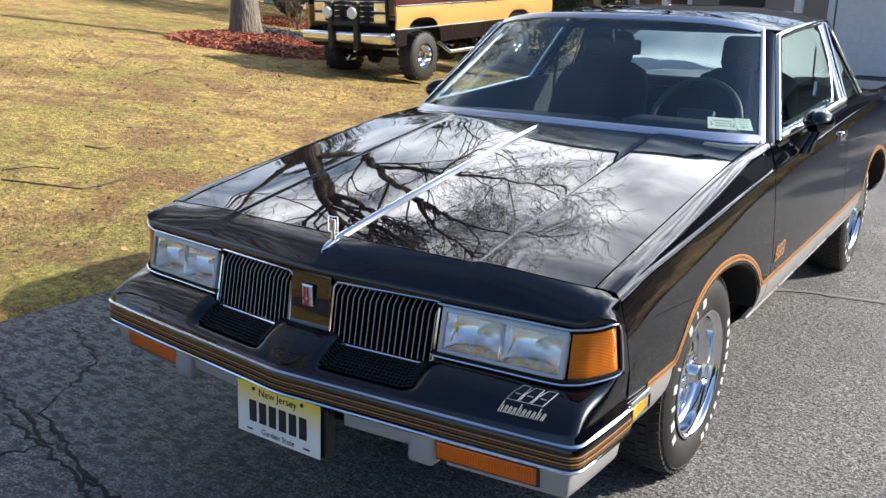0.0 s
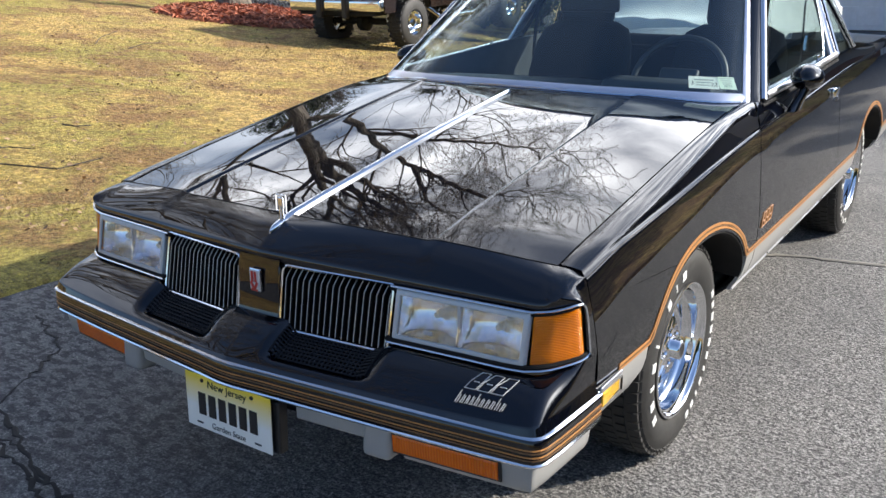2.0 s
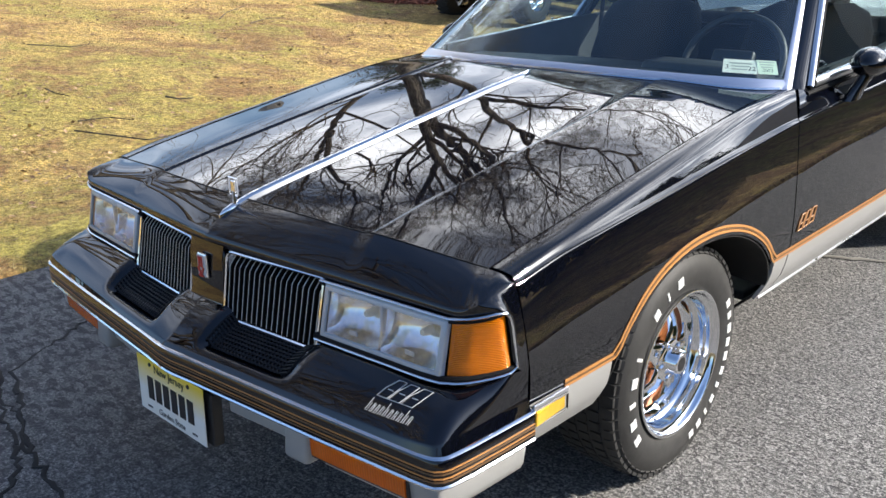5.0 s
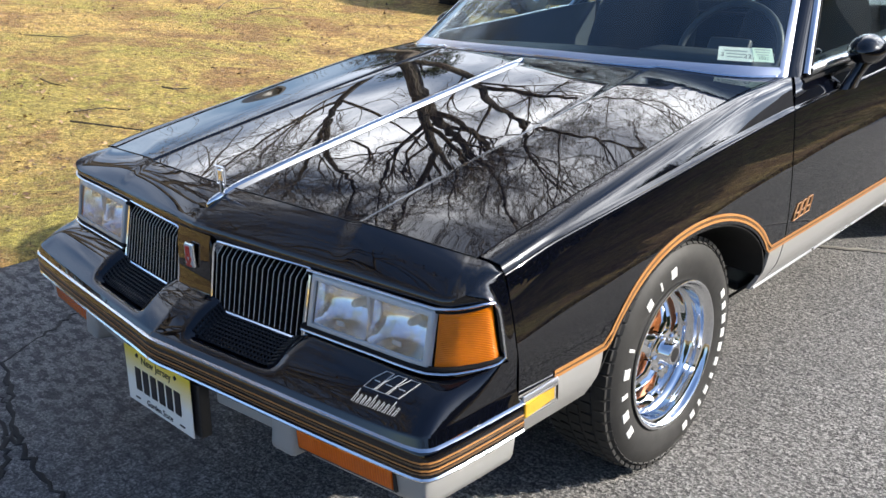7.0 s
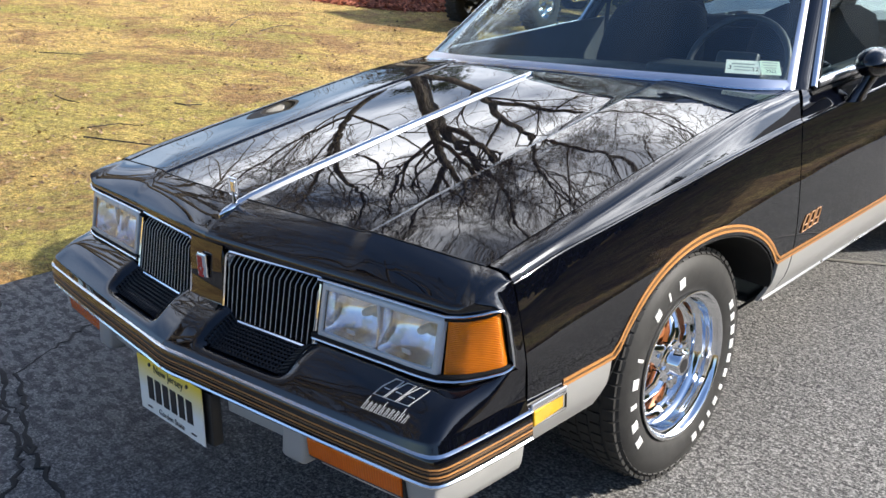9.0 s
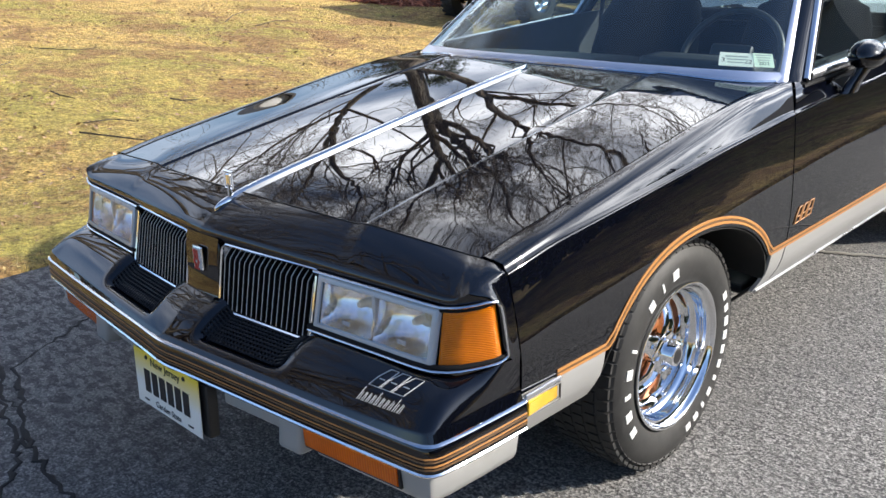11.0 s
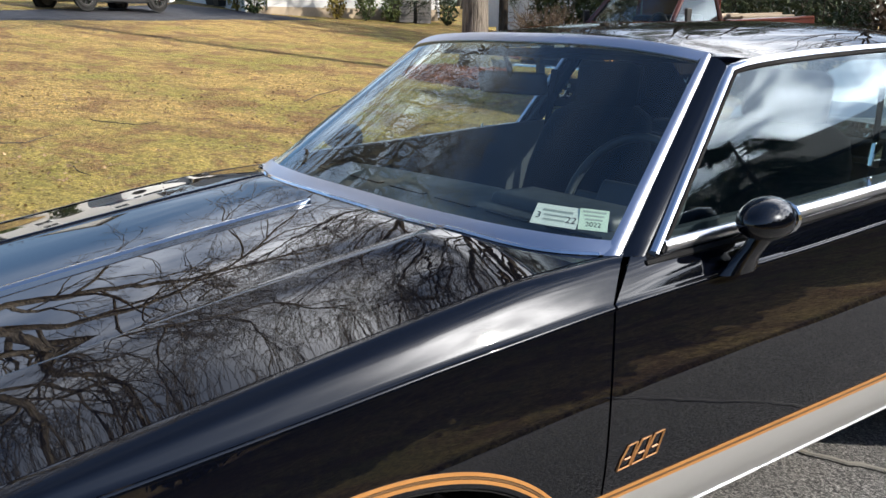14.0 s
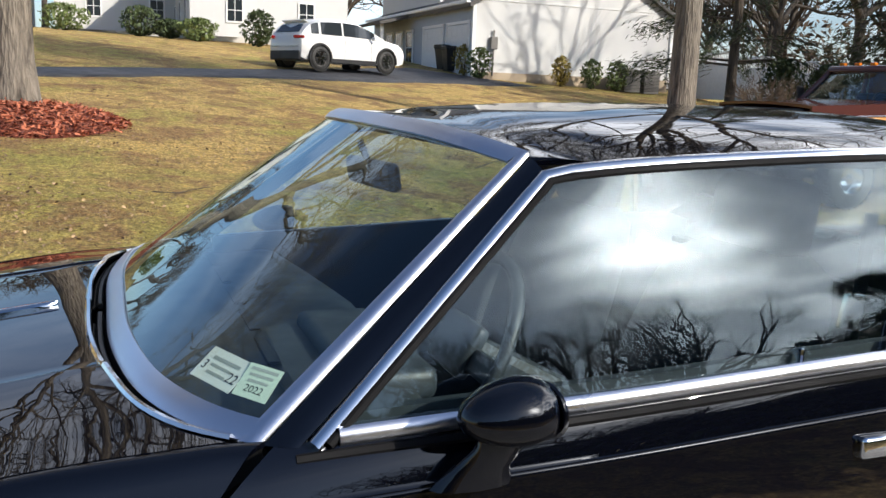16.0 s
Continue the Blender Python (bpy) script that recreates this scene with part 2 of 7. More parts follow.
def pane(name, tint, ior=1.5):
    """Thin clear glass: see-through with a mirror layer."""
    m = Mat(name)
    nt = m.nt
    nt.nodes.remove(m.b)
    out = [n for n in nt.nodes if n.type == "OUTPUT_MATERIAL"][0]
    tr = m.node("BsdfTransparent", Color=(*tint, 1))
    gl = m.node("BsdfGlossy", Roughness=0.0, Color=(0.84, 0.96, 1.0, 1))
    fr = m.node("LayerWeight", Blend=0.5)
    mx = nt.nodes.new("ShaderNodeMixShader")
    gain = m.math("ADD", m.math("MULTIPLY", m.math("POWER", fr.outputs["Facing"], 3.4), 0.90), 0.082)
    m.link(gain, mx.inputs[0])
    m.link(tr.outputs[0], mx.inputs[1])
    m.link(gl.outputs[0], mx.inputs[2])
    m.link(mx.outputs[0], out.inputs[0])
    return m.m


def lens(name, base, rough=0.12, along="Z", scale=84.0):
    """Moulded plastic lens with fine ribs."""
    m = Mat(name).set(rough=rough, trans=0.10, sss=0.0, coat=0.35, coatrough=0.08, spec=0.3)
    w = m.node("TexWave", Scale=scale, Distortion=0.0)
    w.wave_type, w.bands_direction = "BANDS", along
    m.link(m.coords(), w.inputs["Vector"])
    tone = m.mix(m.noise(22, 4), tuple(c * 0.62 for c in base), base)
    # groove shade between the ribs is put into the colour too
    m.base(m.mix(m.ramp(w.outputs[0], (0.1, 0.26), (0.6, 0.0)), tone, tuple(c * c * 0.7 for c in base)))
    return m.bump(w.outputs[0], 0.8, 0.002).m


black_paint = paint("black_lacquer", (0.0016, 0.002, 0.0042))
silver_paint = paint("silver_lacquer", (0.29, 0.29, 0.283), 0.32)
gold = plain("gold_stripe", (0.42, 0.19, 0.055), 0.4, 0.0)
gold_dim = plain("bronze_stripe", (0.13, 0.07, 0.03), 0.4)
chrome = Mat("chrome").set(base=(0.82, 0.83, 0.85), rough=0.06, metal=1.0).m
bright_trim = plain("bright_trim", (0.74, 0.76, 0.83), 0.30, 1.0, vary=0.04)
rubber = plain("black_rubber", (0.009, 0.009, 0.010), 0.75, bump=0.05, spec=0.15)
dark_plastic = plain("dark_plastic", (0.010, 0.010, 0.011), 0.5, bump=0.1)
flat_black = plain("flat_black", (0.004, 0.004, 0.004), 0.8)
mesh_black = plain("black_mesh", (0.005, 0.005, 0.007), 0.6, spec=0.25)
grille_black = plain("grille_black", (0.004, 0.004, 0.005), 0.55, spec=0.15)
edge_silver = plain("pale_silver_edge", (0.50, 0.48, 0.44), 0.35, spec=0.5)
windshield_glass = pane("tinted_windshield", (0.74, 0.84, 0.84))
side_glass = pane("tinted_side_glass", (0.72, 0.84, 0.84))
amber = lens("amber_lens", (1.0, 0.28, 0.004))
amber_deep = lens("deep_amber_lens", (0.95, 0.20, 0.004), along="X", scale=45.0)
yellow_lens = lens("yellow_lens", (0.95, 0.58, 0.03))
red_lens = lens("red_lens", (0.45, 0.015, 0.01))
interior_cloth = plain("dark_blue_velour", (0.014, 0.018, 0.023), 0.95, bump=0.0, bscale=300, spec=0.1)
interior_plastic = plain("dark_blue_vinyl", (0.026, 0.034, 0.040), 0.5, bump=0.2, bscale=250)
white_paint = plain("white_paint", (0.8, 0.8, 0.78), 0.4)
paper = plain("paper", (0.78, 0.83, 0.74), 0.7)
paper_green = plain("pale_green_paper", (0.55, 0.68, 0.56), 0.7)
ink = plain("black_ink", (0.01, 0.01, 0.012), 0.5)
faint_ink = plain("faint_ink", (0.35, 0.40, 0.36), 0.7)
white_letter = plain("white_rubber", (0.72, 0.72, 0.70), 0.6)
silver_letter = plain("silver_decal", (0.55, 0.55, 0.55), 0.35)
brake_rust = plain("rusty_brake", (0.42, 0.15, 0.05), 0.45, 0.4, bump=0.3, bscale=120, vary=0.4)
red_enamel = plain("red_enamel", (0.45, 0.03, 0.02), 0.3)


def make_tyre():
    m = Mat("tyre_rubber").set(rough=0.62)
    m.base(m.ramp(m.noise(30, 5), (0.3, (0.016, 0.016, 0.016)), (0.75, (0.030, 0.029, 0.028))))
    return m.bump(m.noise(220, 3), 0.15, 0.002).m


tyre_rubber = make_tyre()


def make_asphalt():
    m = Mat("asphalt").set(rough=0.8)
    fine = m.noise(120.0, 4, 0.72)
    stones = m.voronoi(135.0, None, "F1", "Color")
    big = m.noise(0.8, 5, 0.6)
    mid = m.noise(5.0, 6, 0.7)
    col = m.ramp(fine, (0.42, (0.025, 0.025, 0.025)), (0.50, (0.14, 0.138, 0.132)), (0.59, (0.58, 0.56, 0.53)))
    grey = m.math("MULTIPLY", m.separate(stones), 1.0)
    col = m.mix(0.45, col, m.ramp(grey, (0.0, (0.03, 0.03, 0.03)), (0.6, (0.14, 0.137, 0.13)), (1.0, (0.55, 0.53, 0.50))))
    pits = m.ramp(m.noise(48.0, 4, 0.62, m.coords("Object", (1, 1.5, 1))), (0.41, 1.0), (0.46, 0.0))
    col = m.mix(m.math("MULTIPLY", pits, 0.8), col, (0.022, 0.022, 0.024))
    col = m.mix(m.ramp(big, (0.42, 0.0), (0.72, 0.4)), col, (0.10, 0.098, 0.098))
    col = m.mix(m.ramp(mid, (0.5, 0.0), (0.75, 0.35)), col, (0.22, 0.21, 0.195))
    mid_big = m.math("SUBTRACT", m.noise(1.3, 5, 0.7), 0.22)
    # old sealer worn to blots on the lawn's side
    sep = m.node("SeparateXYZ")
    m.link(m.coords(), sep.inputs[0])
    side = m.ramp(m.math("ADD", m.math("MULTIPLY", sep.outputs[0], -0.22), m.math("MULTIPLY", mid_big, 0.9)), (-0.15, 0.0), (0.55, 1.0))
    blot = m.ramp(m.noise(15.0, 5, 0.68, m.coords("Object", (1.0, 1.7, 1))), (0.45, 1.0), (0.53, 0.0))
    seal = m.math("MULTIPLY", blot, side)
    # blue-grey of the shaded side, put into the colour
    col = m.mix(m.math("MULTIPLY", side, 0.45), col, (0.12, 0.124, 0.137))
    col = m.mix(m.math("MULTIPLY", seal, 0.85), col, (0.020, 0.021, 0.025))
    m.base(col)
    m.rough(m.ramp(m.noise(40, 3), (0.3, 0.62), (0.7, 0.92)))
    h = m.math("SUBTRACT", m.math("ADD", fine, m.math("MULTIPLY", grey, 0.4)), m.math("MULTIPLY", pits, 0.8))
    return m.bump(m.math("ADD", h, m.math("MULTIPLY", seal, 0.5)), 0.8, 0.007).m


def separate(self, sock):
    n = self.node("SeparateColor")
    self.link(sock, n.inputs[0])
    return n.outputs[0]


Mat.separate = separate


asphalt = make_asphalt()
# shade over the neighbouring strip is put into this darker base colour
dark_asphalt = plain("dark_asphalt", (0.035, 0.036, 0.042), 0.7, bump=0.4, bscale=60)


def make_lawn():
    m = Mat("winter_lawn").set(rough=0.95)
    big = m.noise(0.28, 6, 0.62, distortion=0.4)
    mid = m.noise(1.1, 7, 0.7, distortion=0.6)
    fine = m.noise(30, 6, 0.85)
    small = m.noise(3.6, 7, 0.75, distortion=0.8)
    col = m.ramp(fine, (0.36, (0.10, 0.066, 0.022)), (0.5, (0.50, 0.36, 0.125)), (0.64, (0.92, 0.73, 0.34)))
    green = m.ramp(fine, (0.36, (0.07, 0.075, 0.012)), (0.64, (0.52, 0.50, 0.12)))
    brown = m.ramp(fine, (0.36, (0.055, 0.030, 0.014)), (0.64, (0.46, 0.27, 0.125)))
    col = m.mix(m.ramp(big, (0.47, 0.0), (0.61, 0.8)), col, green)
    col = m.mix(m.ramp(m.noise(1.7, 6, 0.7), (0.56, 0.0), (0.65, 0.75)), col, green)
    col = m.mix(m.ramp(mid, (0.48, 0.0), (0.58, 0.85)), col, brown)
    col = m.mix(m.ramp(small, (0.52, 0.0), (0.62, 0.7)), col, brown)
    col = m.mix(1.0, col, m.ramp(m.noise(9, 6, 0.8), (0.36, 0.42), (0.62, 1.0)), "MULTIPLY")
    col = m.mix(1.0, col, (1.68, 1.55, 1.27), "MULTIPLY")
    m.base(col)
    return m.bump(m.math("ADD", fine, m.noise(110, 3, 0.8)), 1.0, 0.04).m


lawn_mat = make_lawn()


def make_mulch():
    m = Mat("red_mulch").set(rough=0.95)
    m.base(m.ramp(m.noise(28, 5, 0.7, distortion=1.2), (0.40, (0.02, 0.006, 0.004)), (0.5, (0.15, 0.030, 0.016)), (0.60, (0.36, 0.10, 0.05))))
    return m.bump(m.noise(30, 4, 0.7), 1.0, 0.03).m


mulch_mat = make_mulch()


def make_bark(name, lo, hi):
    m = Mat(name).set(rough=0.92)
    v = m.coords("Object", (9, 9, 1.6))
    n = m.noise(1.5, 6, 0.65, v, 0.5)
    r = m.voronoi(3.0, v)
    m.base(m.mix(m.ramp(m.noise(1.2, 3), (0.4, 0.0), (0.7, 0.5)), m.ramp(n, (0.35, lo), (0.65, hi)), tuple(c * 0.7 + 0.03 for c in hi)))
    return m.bump(m.math("ADD", n, r), 0.9, 0.03).m


bark = make_bark("grey_bark", (0.055, 0.045, 0.035), (0.26, 0.22, 0.175))
bark_dark = make_bark("dark_bark", (0.025, 0.02, 0.016), (0.10, 0.08, 0.062))


def siding(name, base):
    m = Mat(name).set(rough=0.6)
    n = m.noise(1.3, 4)
    m.base(m.mix(n, tuple(c * 0.9 for c in base), base))
    return m.bump(m.noise(30, 3), 0.1, 0.003).m


white_siding = siding("white_siding", (0.60, 0.60, 0.595))
grey_siding = siding("blue_grey_siding", (0.40, 0.44, 0.50))
tan_siding = siding("taupe_siding", (0.30, 0.27, 0.24))
roof_shingle = plain("grey_shingle", (0.10, 0.095, 0.09), 0.9, bump=0.5, bscale=40)
brick_mat = plain("brown_brick", (0.20, 0.11, 0.075), 0.85, bump=0.4, bscale=40)
window_dark = Mat("house_window").set(base=(0.02, 0.025, 0.03), rough=0.05).m
door_white = plain("white_door", (0.70, 0.71, 0.72), 0.45)
cream_paint = plain("tan_foundation", (0.45, 0.36, 0.26), 0.8)
trim_white = plain("white_trim", (0.80, 0.80, 0.79), 0.45)
vinyl_white = plain("white_vinyl", (0.74, 0.76, 0.80), 0.4)
suv_white = paint("white_lacquer", (0.78, 0.78, 0.77), 0.05)
truck_orange = paint("orange_gold_lacquer", (0.66, 0.33, 0.11), 0.2)
truck_brown = paint("maroon_brown_lacquer", (0.085, 0.028, 0.02), 0.08)
truck_dark = paint("dark_brown_lacquer", (0.022, 0.015, 0.012), 0.12)
bin_plastic = plain("black_bin_plastic", (0.012, 0.012, 0.014), 0.45)
ac_metal = plain("grey_metal", (0.16, 0.15, 0.14), 0.6)
cover_cloth = plain("silver_white_cloth", (0.70, 0.71, 0.70), 0.75, bump=0.4, bscale=14)


def leaf(name, lo, hi):
    m = Mat(name).set(rough=0.7)
    info = m.node("NewGeometry")
    m.base(m.mix(info.outputs["Random Per Island"], lo, hi))
    return m.m


needles = leaf("evergreen_needles", (0.018, 0.032, 0.012), (0.075, 0.095, 0.035))
arbor = leaf("arborvitae", (0.02, 0.035, 0.012), (0.06, 0.085, 0.025))
shrub_leaf = leaf("shrub_leaves", (0.06, 0.09, 0.025), (0.16, 0.20, 0.06))
shrub_yellow = leaf("yellow_shrub_leaves", (0.20, 0.15, 0.03), (0.42, 0.33, 0.08))
twig_brown = leaf("brown_twigs", (0.06, 0.04, 0.025), (0.16, 0.11, 0.07))
dead_leaf = leaf("dead_leaves", (0.05, 0.022, 0.010), (0.55, 0.36, 0.19))
grass_blade = leaf("grass_blades", (0.06, 0.052, 0.014), (0.62, 0.49, 0.20))

chip_red = leaf("mulch_chips", (0.13, 0.028, 0.016), (0.62, 0.20, 0.10))
pebble_grey = leaf("grey_pebbles", (0.03, 0.03, 0.032), (0.30, 0.29, 0.28))

# ---- ground ----
EDGE = -2.27  # where the driveway meets the lawn
RIGHT = 3.0  # and its other edge


def land(x, y):
    """Height of the ground: level drive, lawn rising away from it."""
    w = smooth01((EDGE - x) / 2.6)
    rise = 0.093 * (-x - 3.0) - 0.041 * y
    rise = 6.0 * math.tanh(rise / 6.0) if rise > 3 else rise
    return w * max(-0.9, rise)


def bumpy(x, y):
    return 0.018 * noise.noise((x * 0.9, y * 0.9, 0)) + 0.03 * noise.noise((x * 0.25, y * 0.25, 3))


def build_ground():
    xs = [-900, -400, -200, -120, -90, -70, -60, -52, -46, -41, -37] + steps(-34, -12, 44) + steps(-11.7, -2.6, 46) + [-2.42, -2.29, -2.2, -2.0, -1.5, 0, 2, 2.8, 2.94, 2.97, 3.1, 3.4, 4, 5, 6, 7.5, 9, 11, 14, 18, 24, 34, 50, 80, 150, 400, 900]
    ys = [-900, -400, -200, -100, -60, -40, -30, -24, -19, -15, -12] + steps(-10, 22, 128) + steps(22.5, 40, 35) + [45, 52, 60, 75, 100, 150, 300, 900]
    rows = []
    for x in xs:
        row = []
        for y in ys:
            z = land(x, y)
            if x < EDGE - 0.01:
                z += 0.02 * smooth01((EDGE - x) / 0.25) + bumpy(x, y) * smooth01((EDGE - x) / 0.6)
            elif x < 2.95:
                z -= 0.06
            else:
                z += bumpy(x, y)
            row.append((x, y, z))
        rows.append(row)
    me = mesh_of("ground", [p for r in rows for p in r], grid_faces(len(rows), len(ys)))
    put("ground", me, lawn_mat, label="patchy winter lawn, straw-coloured with green and bare brown patches", category="lawn", kind="structure")


build_ground()


def build_drive():
    ys = [-60, -40, -25, -15, -10] + steps(-8, 20, 160)
    xs = steps(0.0, 1.0, 24)
    rows = []
    for y in ys:
        left = EDGE + 0.05 * noise.noise((0.3, y * 1.1, 0)) + 0.02 * noise.noise((5, y * 5, 0))
        rows.append([(left + (RIGHT + 0.04 * noise.noise((8, y * 1.3, 0)) - left) * u, y, 0.004 * noise.noise((left + 7.5 * u, y, 2)) - (0.05 if u in (0.0, 1.0) else 0.0)) for u in [0.0, 0.002] + xs[1:]])
    me = mesh_of("driveway", [p for r in rows for p in r], grid_faces(len(rows), len(rows[0])))
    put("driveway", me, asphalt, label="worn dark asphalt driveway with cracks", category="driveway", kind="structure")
    # strip from the road to the garage next door
    line = [(-6.0, -60.0), (-9.0, -25.0), (-14.0, -8.0), (-18.7, -0.2), (-21.4, 2.8), (-23.2, 5.4), (-26.2, 9.3), (-29.0, 12.6), (-30.4, 14.4), (-31.0, 15.2)]
    wide = [1.6, 1.6, 1.2, 0.75, 0.85, 1.1, 1.7, 2.4, 2.8, 3.0]
    length = [0.0]
    for a, b in zip(line, line[1:]):
        length.append(length[-1] + math.dist(a, b))
    rows = []
    for d in steps(0, length[-1], 120):
        x, y = (float(np.interp(d, length, [q[k] for q in line])) for k in (0, 1))
        w = float(np.interp(d, length, wide))
        x2, y2 = (float(np.interp(d + 0.5, length, [q[k] for q in line])) for k in (0, 1))
        x1, y1 = (float(np.interp(d - 0.5, length, [q[k] for q in line])) for k in (0, 1))
        t = Vector((x2 - x1, y2 - y1)).normalized()
        row = []
        for k, o in ((-1.0, 0.1), (-0.98, 0), (-0.5, 0), (0, 0), (0.5, 0), (0.98, 0), (1.0, 0.1)):
            px, py = x + t.y * w * k, y - t.x * w * k
            row.append((px, py, land(px, py) + 0.05 - o))
        rows.append(row)
    me = mesh_of("neighbour_driveway", [p for r in rows for p in r], grid_faces(len(rows), 7))
    put("neighbour_driveway", me, dark_asphalt, label="dark asphalt driveway of the neighbouring house", category="driveway", kind="structure")


build_drive()


# ---- bare trees ----
def grow(start, heading, r, length, depth, rng, V, F, bend=0.16, split=(2, 3), shrink=0.68, lift=0.08, tip=0.006):
    """A limb of tapered pieces that divides into limbs."""
    n = 9 if r > 0.15 else 6 if r > 0.05 else 4 if r > 0.015 else 3
    k = 6 if r > 0.08 else 4 if r > 0.02 else 3
    p, d = Vector(start), Vector(heading).normalized()
    r1 = max(tip, r * (0.72 if depth > 0 else 0.25))
    base = len(V)
    kids = []
    for i in range(k + 1):
        u = i / k
        rr = r + (r1 - r) * u
        a = d.cross(Vector((0.31, 0.5, 0.8))).normalized()
        b = d.cross(a)
        for j in range(n):
            t = j * math.tau / n
            V.append(p + (a * math.cos(t) + b * math.sin(t)) * rr)
        if i:
            o = base + (i - 1) * n
            F.extend((o + j, o + (j + 1) % n, o + n + (j + 1) % n, o + n + j) for j in range(n))
        if i == k:
            break
        if depth > 0 and 0.3 < u and rng.random() < 0.5:
            kids.append((p.copy(), d.copy(), rr))
        d = (d + Vector((rng.gauss(0, bend), rng.gauss(0, bend), rng.gauss(0, bend) + lift * 0.5))).normalized()
        p = p + d * (length / k)
    if depth <= 0:
        return
    for _ in range(rng.randint(*split)):
        kids.append((p.copy(), d.copy(), r1 * 1.02))
    for q, h, rr in kids:
        a = h.cross(Vector((rng.gauss(0, 1), rng.gauss(0, 1), rng.gauss(0, 1)))).normalized()
        turn = rng.uniform(0.35, 0.85)
        h2 = h * math.cos(turn) + a * math.sin(turn) + Vector((0, 0, lift))
        grow(q, h2, rr * rng.uniform(0.55, 0.85), length * rng.uniform(shrink - 0.12, shrink + 0.14), depth - 1, rng, V, F, bend, split, shrink, lift, tip)


def bough(line, r0, r1, rng, V, F, depth=4, first=0.22, twig_length=1.6, every=0.56):
    """A main limb along a bent line, with branches and twigs all along its outer part."""
    pts = [Vector(p) for p in line]
    seg = [0.0]
    for a, b in zip(pts, pts[1:]):
        seg.append(seg[-1] + (b - a).length)
    total = seg[-1]
    rows, n, k = [], 8, max(8, int(total / 0.25))
    path = []
    for i in range(k + 1):
        d = total * i / k
        p = Vector([curve(list(zip(seg, [q[j] for q in pts])), d) for j in range(3)])
        if 0 < i < k:
            p += Vector((rng.gauss(0, 0.035), rng.gauss(0, 0.035), rng.gauss(0, 0.035)))
        path.append(p)
    base = len(V)
    for i, p in enumerate(path):
        d = (path[min(k, i + 1)] - path[max(0, i - 1)]).normalized()
        a = d.cross(Vector((0.31, 0.5, 0.8))).normalized()
        b = d.cross(a)
        rr = r0 + (r1 - r0) * (i / k) ** 0.8
        for j in range(n):
            t = j * math.tau / n
            V.append(p + (a * math.cos(t) + b * math.sin(t)) * rr)
        if i:
            o = base + (i - 1) * n
            F.extend((o + j, o + (j + 1) % n, o + n + (j + 1) % n, o + n + j) for j in range(n))
    d, turn = first * total, rng.uniform(0, math.tau)
    while d < total:
        i = min(k - 1, int(d / total * k))
        h = (path[i + 1] - path[i]).normalized()
        a = h.cross(Vector((0.2, 0.9, 0.3))).normalized()
        a = a * math.cos(turn) + h.cross(a) * math.sin(turn)
        rr = r0 + (r1 - r0) * (d / total) ** 0.8
        grow(path[i], h * 0.75 + a * rng.uniform(0.5, 1.0) + Vector((0, 0, 0.25)), rr * rng.uniform(0.35, 0.6), twig_length * rng.uniform(0.6, 1.25), depth, rng, V, F, bend=0.2, shrink=0.70, tip=0.005)
        turn += 2.4 + rng.uniform(-0.4, 0.4)
        d += every * rng.uniform(0.6, 1.5)
    h = (path[-1] - path[-2]).normalized()
    for _ in range(3):
        grow(path[-1], h + Vector((rng.gauss(0, 0.4), rng.gauss(0, 0.4), rng.gauss(0.1, 0.3))), r1, twig_length, depth, rng, V, F, bend=0.2, tip=0.005)


def bare_tree(name, x, y, r, height, depth, seed, mat, label, fork=0.4, lean=(0, 0), spread=0.75, limbs=4, group="", boughs=()):
    """A leafless tree: flared trunk, main limbs, twigs."""
    rng = random.Random(seed)
    root = empty(name, label, "tree", group, at=(x, y, land(x, y)))
    rows = []
    top = height * fork
    n = 18
    cx = cy = 0.0
    for i in range(13):
        u = i / 12
        z = -0.25 + (top + 0.25) * u
        flare = 1 + 0.75 * math.exp(-max(0, z) / 0.28)
        rr = r * flare * (1 - 0.30 * u)
        cx, cy = lean[0] * u * u * top, lean[1] * u * u * top
        row = []
        for j in range(n):
            t = j * math.tau / n
            w = 1 + 0.045 * math.sin(3 * t + seed) + 0.10 * math.exp(-max(0, z) / 0.35) * math.sin(5 * t + seed * 2)
            row.append((cx + rr * w * math.cos(t), cy + rr * w * math.sin(t), z))
        rows.append(row)
    part("trunk", loft(rows, wrap=True, caps=True), mat, root, smooth=True)
    V, F = [], []
    for k in range(limbs):
        t = (k + rng.uniform(-0.25, 0.25)) * math.tau / limbs + seed
        tilt = spread * rng.uniform(0.55, 1.1) if k else 0.12
        h = (math.cos(t) * math.sin(tilt), math.sin(t) * math.sin(tilt), math.cos(tilt))
        z = top * (1 - 0.16 * rng.random() * (k > 0))
        grow((cx, cy, z - 0.1), h, r * rng.uniform(0.42, 0.6), (height - top) * 0.36, depth, rng, V, F)
    for line, r0, r1 in boughs:
        bough(line, r0, r1, rng, V, F)
    put("crown", mesh_of("crown", V, F), mat, root, "leafless branches and twigs")
    return root


def fan(turn, *limbs):
    """Limbs given as (aside, up, along) points in a frame turned by so many degrees."""
    c, d = math.cos(radians(turn)), math.sin(radians(turn))
    return [([(-d * a + c * w, c * a + d * w, z) for a, z, w in line], r0, r1) for line, r0, r1 in limbs]


